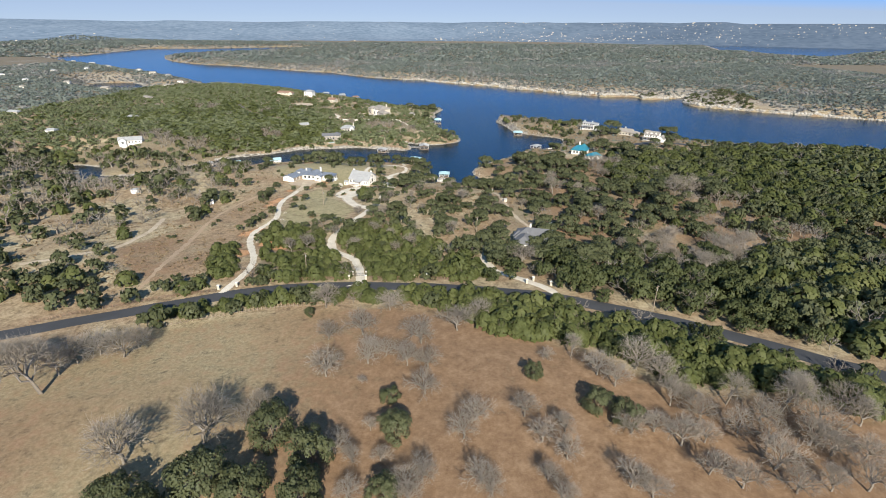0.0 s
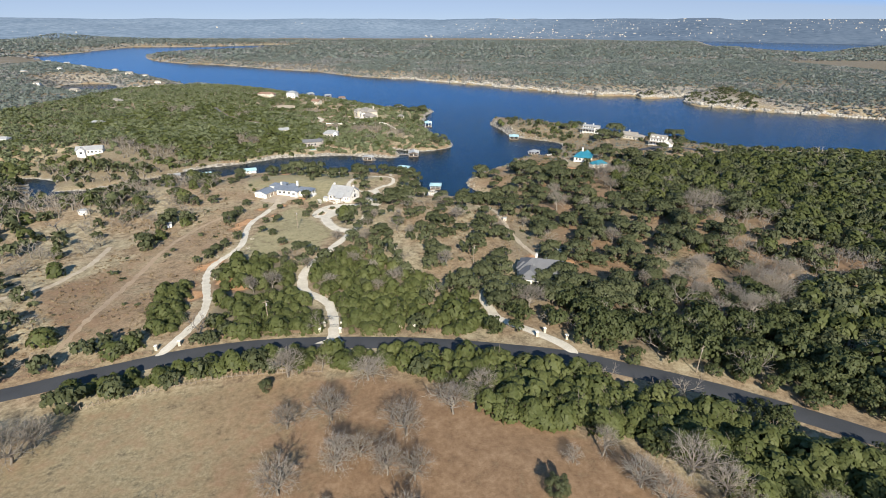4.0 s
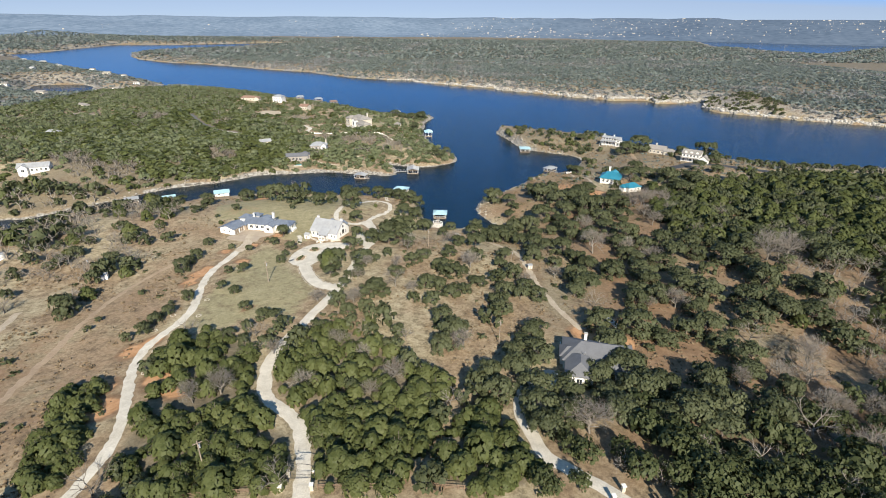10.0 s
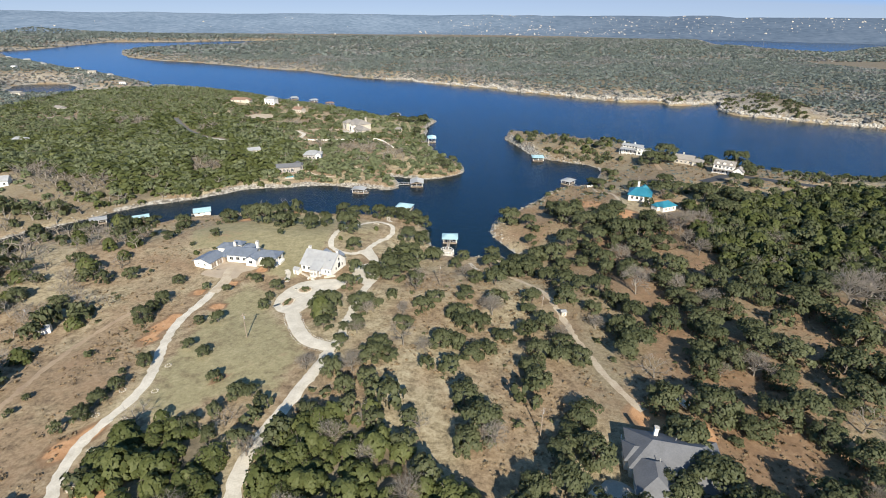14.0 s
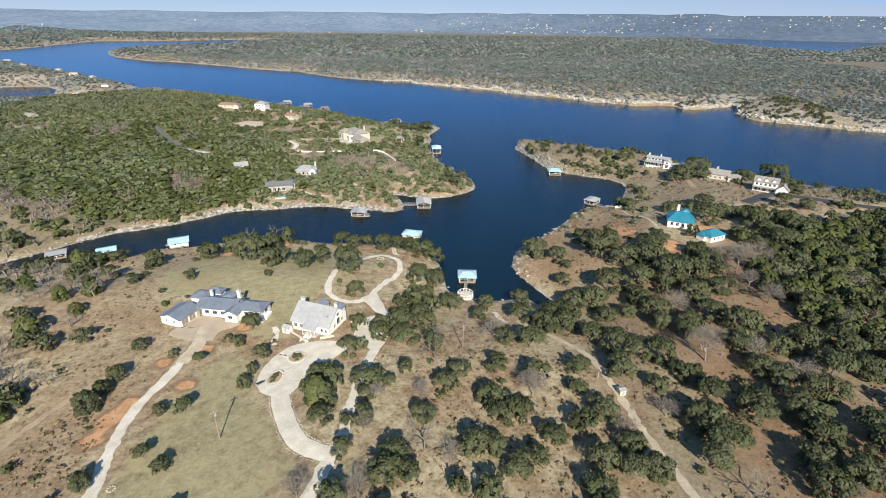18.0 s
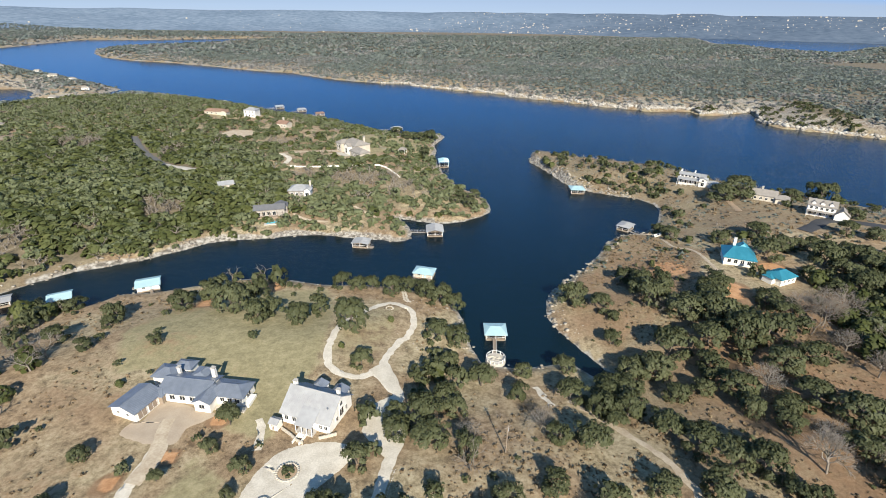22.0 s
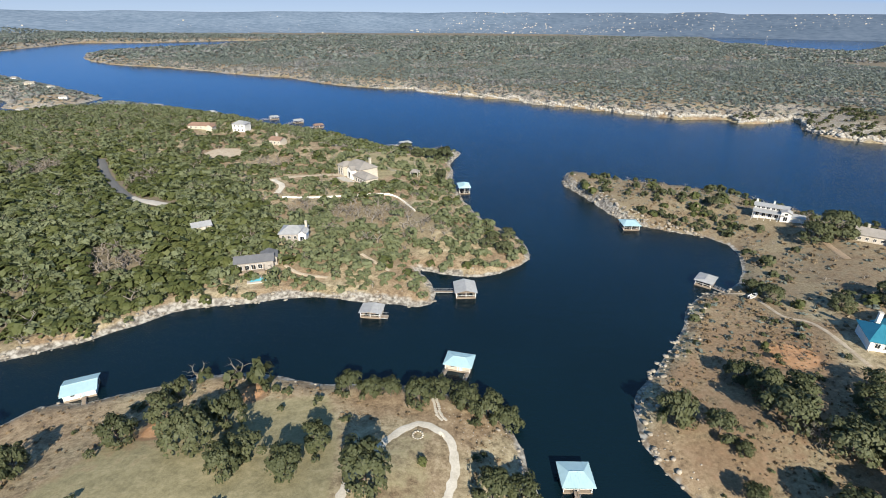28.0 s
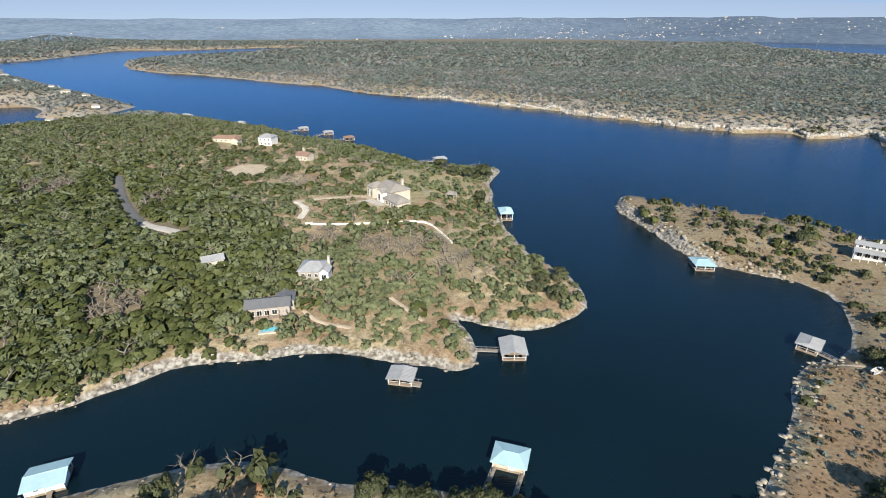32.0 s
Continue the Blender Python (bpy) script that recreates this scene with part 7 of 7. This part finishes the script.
def power_poles():
    model = thing("power_pole", pose(0, 0, -60), "tall grey timber power pole", "pole", "power poles")
    bm = bmesh.new()
    tube(bm, (0, 0, -1), (0, 0, 8.6), 0.16, 0.11, 8)
    part("pole", bm, M_TIMBER, model)
    bm = bmesh.new()
    add_box(bm, -0.9, 0.9, -0.06, 0.06, 7.9, 8.05)
    part("crossarm", bm, M_TIMBER, model)
    bm = bmesh.new()
    tube(bm, (0.25, 0.1, 6.6), (0.25, 0.1, 7.5), 0.2, 0.2, 8)
    part("transformer", bm, M_LIGHT_METAL, model)
    for x, y in ((-52.4, 91.8), (29.4, 52.0), (-123, 98), (-36, 2), (40, 108), (6, 130), (84.5, -21.3)):
        copy_thing(model, ground_pose(x, y, 35))


def stone_shape(seed):
    rng = random.Random(seed)
    bm = bmesh.new()
    bmesh.ops.create_icosphere(bm, subdivisions=1, radius=1)
    for v in bm.verts:
        v.co = Vector((max(-0.75, min(0.75, v.co.x * rng.uniform(0.8, 1.2))), max(-0.75, min(0.75, v.co.y * rng.uniform(0.8, 1.2))), max(-0.5, min(0.55, v.co.z * rng.uniform(0.6, 1.0)))))
    verts = np.array([v.co[:] for v in bm.verts])
    faces = np.array([[v.index for v in f.verts] for f in bm.faces])
    bm.free()
    return verts, faces


STONES = [stone_shape(k) for k in range(6)]
STONE_MESHES = [mesh_from("stone", *s, M_CREAM) for s in STONES]


def islands():
    """Planted islands in the turning court, each in a ring of stones."""
    rng = random.Random(9)
    for cx, cy, rx, ry, turn in ((-46.6, 114.6, 1.9, 3.2, -10), (-43.2, 124.6, 2.4, 2.4, 0)):
        t = thing("planted_island", ground_pose(cx, cy, turn, 0.12), "oval planting bed edged with pale stones", "flower bed")
        bm = bmesh.new()
        bmesh.ops.create_cone(bm, cap_ends=True, segments=24, radius1=1, radius2=0.8, depth=0.3, matrix=Matrix.Diagonal((rx, ry, 1, 1)))
        part("soil_bed", bm, M_DIRT, t)
        for k in range(26):
            a = k * math.tau / 26
            s = new("stone", STONE_MESHES[k % 6])
            s.parent = t
            s.matrix_basis = pose(rx * math.cos(a), ry * math.sin(a), 0.12, 0, 0, rng.uniform(0, 360)) @ Matrix.Diagonal((0.42, 0.34, 0.30, 1))
        shrub = new("shrub", mesh_from("shrub", *crown_shape(300 + int(rx * 10), 160, 0.2, 5, 0.6, 0.1), M_OAK))
        shrub.parent = t
        shrub.matrix_basis = Matrix.Diagonal((rx * 0.7, ry * 0.7, 1.2, 1))
    f = thing("fire_ring", ground_pose(-26.4, 200, 0), "ring of pale stones on the lawn", "fire ring")
    for k in range(12):
        a = k * math.tau / 12
        s = new("stone", STONE_MESHES[k % 6])
        s.parent = f
        s.matrix_basis = pose(1.3 * math.cos(a), 1.3 * math.sin(a), 0.1, 0, 0, rng.uniform(0, 360)) @ Matrix.Diagonal((0.36, 0.3, 0.34, 1))


def stone_rings():
    """Little rings of pale stones round saplings on the grass."""
    rng = random.Random(12)
    for x, y in ((-69.4, 78.1), (-75.8, 67.5), (-77, 58.4), (-67.2, 67), (-69, 56.5), (-70.9, 47.2), (-68, 36.7)):
        t = thing("stone_ring", ground_pose(x, y, rng.uniform(0, 360)), "small ring of pale stones round a sapling", "stone ring", "stone rings beside the drive")
        for k in range(9):
            a = k * math.tau / 9
            s = new("stone", STONE_MESHES[k % 6])
            s.parent = t
            s.matrix_basis = pose(0.75 * math.cos(a), 0.75 * math.sin(a), 0.08, 0, 0, rng.uniform(0, 360)) @ Matrix.Diagonal((0.26, 0.22, 0.22, 1))
        bm = bmesh.new()
        tube(bm, (0, 0, -0.1), (0.05, 0, 1.3), 0.03, 0.015, 5)
        for k in range(5):
            a = k * 2.4
            tube(bm, (0.04, 0, 0.6 + 0.13 * k), (0.35 * math.cos(a), 0.35 * math.sin(a), 1.0 + 0.13 * k), 0.015, 0.006, 3)
        part("sapling", bm, M_BARK, t, "bare young sapling")


def flagstone_path():
    t = thing("flagstone_path", pose(0, 0, 0), "short path of pale flagstones above the dock", "path")
    rng = random.Random(14)
    for x, y in glide([(-22.2, 216.9), (-21.4, 211.9), (-20.8, 208.4), (-19.7, 206.4)], 0.8):
        for off in (-0.55, 0.5):
            s = new("flagstone", STONE_MESHES[rng.randrange(6)])
            s.parent = t
            px, py = x + off + rng.uniform(-0.12, 0.12), y + rng.uniform(-0.15, 0.15)
            s.matrix_basis = pose(px, py, float(on_ground(px, py)) + 0.06, 0, 0, rng.uniform(0, 360)) @ Matrix.Diagonal((0.62, 0.5, 0.16, 1))


def scatter_stones(name, spots, material, label, category):
    """Stones as one mesh: rows of x, y, size, flatness."""
    rng = np.random.RandomState(len(spots))
    spots = np.asarray(spots)
    which = rng.randint(0, len(STONES), len(spots))
    allv, allf, start = [], [], 0
    for k, (v, f) in enumerate(STONES):
        s = spots[which == k]
        a = rng.rand(len(s)) * 6.283
        c, n = np.cos(a)[:, None], np.sin(a)[:, None]
        wide = 0.8 + 0.7 * rng.rand(len(s), 1)
        x = (v[None, :, 0] * c * wide - v[None, :, 1] * n) * s[:, 2:3] + s[:, 0:1]
        y = (v[None, :, 0] * n * wide + v[None, :, 1] * c) * s[:, 2:3] + s[:, 1:2]
        z = v[None, :, 2] * s[:, 2:3] * s[:, 3:4] + np.maximum(on_ground(s[:, 0], s[:, 1]), -0.3)[:, None] + 0.1 * s[:, 2:3]
        allv.append(np.stack([x, y, z], -1).reshape(-1, 3))
        allf.append((f[None] + (np.arange(len(s)) * len(v))[:, None, None]).reshape(-1, 3) + start)
        start += len(s) * len(v)
    return tagged(new(name, mesh_from(name, np.concatenate(allv), np.concatenate(allf), material)), label, category, kind="stuff")


def banks():
    rng = np.random.RandomState(77)
    rows = []
    for ring, much, big in ((SHORE_EAST[:16], 2.6, 0.85), (SHORE_EAST[19:], 3.6, 1.0), (SHORE_WEST_SOUTH, 1.6, 0.7), (SHORE_POINT[:12], 0.5, 0.5), (SHORE_POINT[16:26], 1.5, 0.7),
                            (SHORE_WEST_NORTH[8:22], 1.2, 0.6), (SHORE_RIVER_NORTH[3:28], 2.2, 1.3), (SHORE_WEST_NORTH[21:], 0.9, 0.6)):
        for (ax, ay), (bx, by) in zip(ring, ring[1:]):
            length = math.hypot(bx - ax, by - ay)
            for _ in range(int(length * much / (1 + big * 0.5))):
                k, off = rng.rand(), rng.normal(1.2, 1.6) * (1 + big * 0.5)
                nx, ny = (by - ay) / length, -(bx - ax) / length
                rows.append((ax + (bx - ax) * k + nx * off, ay + (by - ay) * k + ny * off, big * (0.25 + 1.1 * rng.rand() ** 2), 0.55 + 0.4 * rng.rand()))
    rows = np.array(rows)
    d = on_ground(rows[:, 0], rows[:, 1], MD)
    scatter_stones("bank_stones", rows[(d > -1.5) & (d < 9)], M_ROCK, "pale limestone ledges and boulders along the shore", "rocks")
    cliff = []
    for ring, much in ((SHORE_RIVER_NORTH[3:28], 1.1),):
        for (ax, ay), (bx, by) in zip(ring, ring[1:]):
            length = math.hypot(bx - ax, by - ay)
            for _ in range(int(length * much)):
                k, off = rng.rand(), rng.normal(0.8, 0.7)
                scale = 0.8 + 1.5 * rng.rand()
                cliff.append((ax + (bx - ax) * k + off * (by - ay) / length, ay + (by - ay) * k - off * (bx - ax) / length, scale, 0.9 + 0.9 * rng.rand()))
    cliff = np.array(cliff)
    d = on_ground(cliff[:, 0], cliff[:, 1], MD)
    scatter_stones("cliff", cliff[(d > -2.5) & (d < 6)], M_CLIFF, "pale broken limestone cliff at the waterline", "cliff")
    x, y, chance, r = lay_out(-22, 6, 176, 212, 1.0, 55, 1.0)
    ok = chance < 0.6 * value_noise(x, y, 6)
    scatter_stones("slope_stones", np.stack([x, y, 0.06 + 0.13 * r.rand(len(x)), 0.5 + 0.3 * r.rand(len(x))], -1)[ok], M_CONCRETE, "loose pale stones strewn over the dry slope", "stones")
    edge = []
    for line, side in ((LOOP_WEST, 2.7), (LOOP_WEST, -2.7), (LOOP_EAST[:5], 2.0)):
        p = glide(line, 0.55)
        t = np.gradient(p, axis=0)
        t /= np.linalg.norm(t, axis=1)[:, None]
        for (x, y), (tx, ty) in zip(p, t):
            edge.append((x + ty * side + rng.normal(0, 0.12), y - tx * side + rng.normal(0, 0.12), 0.10 + 0.12 * rng.rand(), 0.8))
    scatter_stones("edging_stones", edge, M_CONCRETE, "loose pale stones edging the drive", "stones")


def boats():
    for x, y, yaw, label in ((66.8, 63.5, 20, "white motorboat parked on a trailer in the grass"), (100.4, 268, -60, "white rowing boat drawn up on the bank")):
        b = thing("motorboat", ground_pose(x, y, yaw, 0.55), label, "boat")
        bm = bmesh.new()
        rings = []
        for k, (s, w, up) in enumerate(((-2.6, 0.85, 0), (-1, 1.0, 0), (1, 0.95, 0.05), (2.2, 0.55, 0.15), (2.9, 0.05, 0.3))):
            rings.append([bm.verts.new((w * c, s, z)) for c, z in ((-1, 0.75 + up), (-0.75, 0.1), (0, -0.25 + up), (0.75, 0.1), (1, 0.75 + up), (0.72, 0.72 + up), (0, 0.35 + up), (-0.72, 0.72 + up))])
        for a, c in zip(rings, rings[1:]):
            for k in range(8):
                bm.faces.new((a[k], a[(k + 1) % 8], c[(k + 1) % 8], c[k]))
        bm.faces.new(rings[0])
        bm.faces.new(rings[-1][::-1])
        bmesh.ops.recalc_face_normals(bm, faces=bm.faces)
        part("hull", bm, M_TRIM, b)
        box("windscreen", -0.6, 0.6, 0.3, 0.4, 0.6, 1.15, M_PANE, b)
        box("seat", -0.6, 0.6, -1.2, -0.6, 0.4, 0.8, M_CREAM, b)
        box("outboard_motor", -0.2, 0.2, -3.0, -2.6, -0.1, 1.0, M_DARK, b)


def far_houses():
    """Small houses strewn over the western shore and the hills."""
    rng = random.Random(31)
    models = []
    for walls, roofing, w, d in ((M_STUCCO, M_TAN_SHINGLE, 14, 9), (M_CREAM, M_LIGHT_METAL, 18, 9), (M_STUCCO, M_LIGHT_METAL, 12, 10), (M_CREAM, M_TAN_SHINGLE, 20, 10)):
        m = thing("shore_house", pose(0, 0, -80), "pale house among trees across the lake", "house", "far shore houses")
        block(m, -w / 2, w / 2, -d / 2, d / 2, 4.2, 6.8, walls, roofing, "x", 2.0, 0.5, 0)
        windows(m, -w / 2 + 1, w / 2 - 1, -d / 2 - 0.06, 3, 0.8, 1.8, 2.0)
        models.append(m)
    spots = [(-416, 607), (-358, 454), (-448, 640), (-520, 800), (-610, 860), (-700, 905), (-640, 700), (-720, 780), (-560, 640), (-800, 1000), (-600, 560), (-480, 560), (-300, 330),
             (-330, 260), (-380, 180), (-420, 330), (-620, 480), (-700, 600), (-780, 720), (-880, 900), (-520, 420), (-900, 1080), (-820, 600), (-330, 690), (-395, 705), (-255, 655),
             (-700, 840), (-560, 820), (-640, 905), (-470, 745), (-660, 640), (-740, 690)]
    for x, y in spots:
        if on_ground(x, y, MD) > 6:
            copy_thing(rng.choice(models), ground_pose(x, y, rng.uniform(-35, 35), 0.3) @ Matrix.Diagonal((0.62, 0.62, 0.6, 1)))
    rows = []
    r = np.random.RandomState(8)
    while len(rows) < 900:
        a, away = r.uniform(-0.8, 0.8), r.uniform(3250, 4400)
        if r.rand() > 0.08 + 0.92 * smooth(np.array((a + 0.12) * 4)):
            continue
        x, y = away * math.sin(a), away * math.cos(a)
        if r.rand() < 1.6 * float(value_noise(x, y, 260)) - 0.35:
            rows.append((x, y, 1.2 + 4.0 * r.rand() ** 4))
    rows = [q for q in rows if on_ground(q[0], q[1], MD) > 5]
    cube = np.array([(x, y, z) for z in (-0.4, 0.55) for x, y in ((-1, -0.5), (1, -0.5), (1, 0.5), (-1, 0.5))] + [(-1, 0, 0.9), (1, 0, 0.9)])
    tri = np.array([(0, 1, 5), (0, 5, 4), (1, 2, 6), (1, 6, 5), (2, 3, 7), (2, 7, 6), (3, 0, 4), (3, 4, 7), (4, 5, 9), (4, 9, 8), (6, 7, 8), (6, 8, 9), (7, 4, 8), (5, 6, 9)])
    v = np.concatenate([cube * q[2] + (q[0], q[1], float(on_ground(q[0], q[1]))+1) for q in rows])
    f = np.concatenate([tri + 10 * k for k in range(len(rows))])
    tagged(new("hill_town", mesh_from("hill_town", v, f, M_CREAM)), "hundreds of pale houses scattered over distant hills", "houses", kind="stuff")


white_house()
yard_walls()
long_house()
turquoise_houses()
grey_house()
lake_houses()
west_houses()
small_buildings()
docks()
rail_fence([(-112, -36), (-98, -27.5), (-86, -21.5), (-76, -17.2), (-64, -13.4)], "brown cedar rail fence along the road")
rail_fence([(-55.5, -8.4), (-47, -6), (-39.6, -4.6), (-30, -3.4), (-20.4, -2.6)], "brown cedar rail fence along the road")
rail_fence([(-12, -1.8), (-5, -1.4), (2.5, -1.2)], "short cedar rail fence beside the white drive")
rail_fence([(10.6, -1.4), (17, -2), (24, -2.6)], "short cedar rail fence under the oaks")
rail_fence([(-76, -39.5), (-64, -33), (-54, -28.8), (-48, -26.6), (-39.5, -24), (-28, -22.4), (-14, -21.6)], "old grey stock fence at the meadow's edge", 1.3, 1.2, 1, M_TIMBER)
gate_pillars()
entrance_gate()
power_poles()
islands()
stone_rings()
flagstone_path()
boats()
far_houses()
banks()
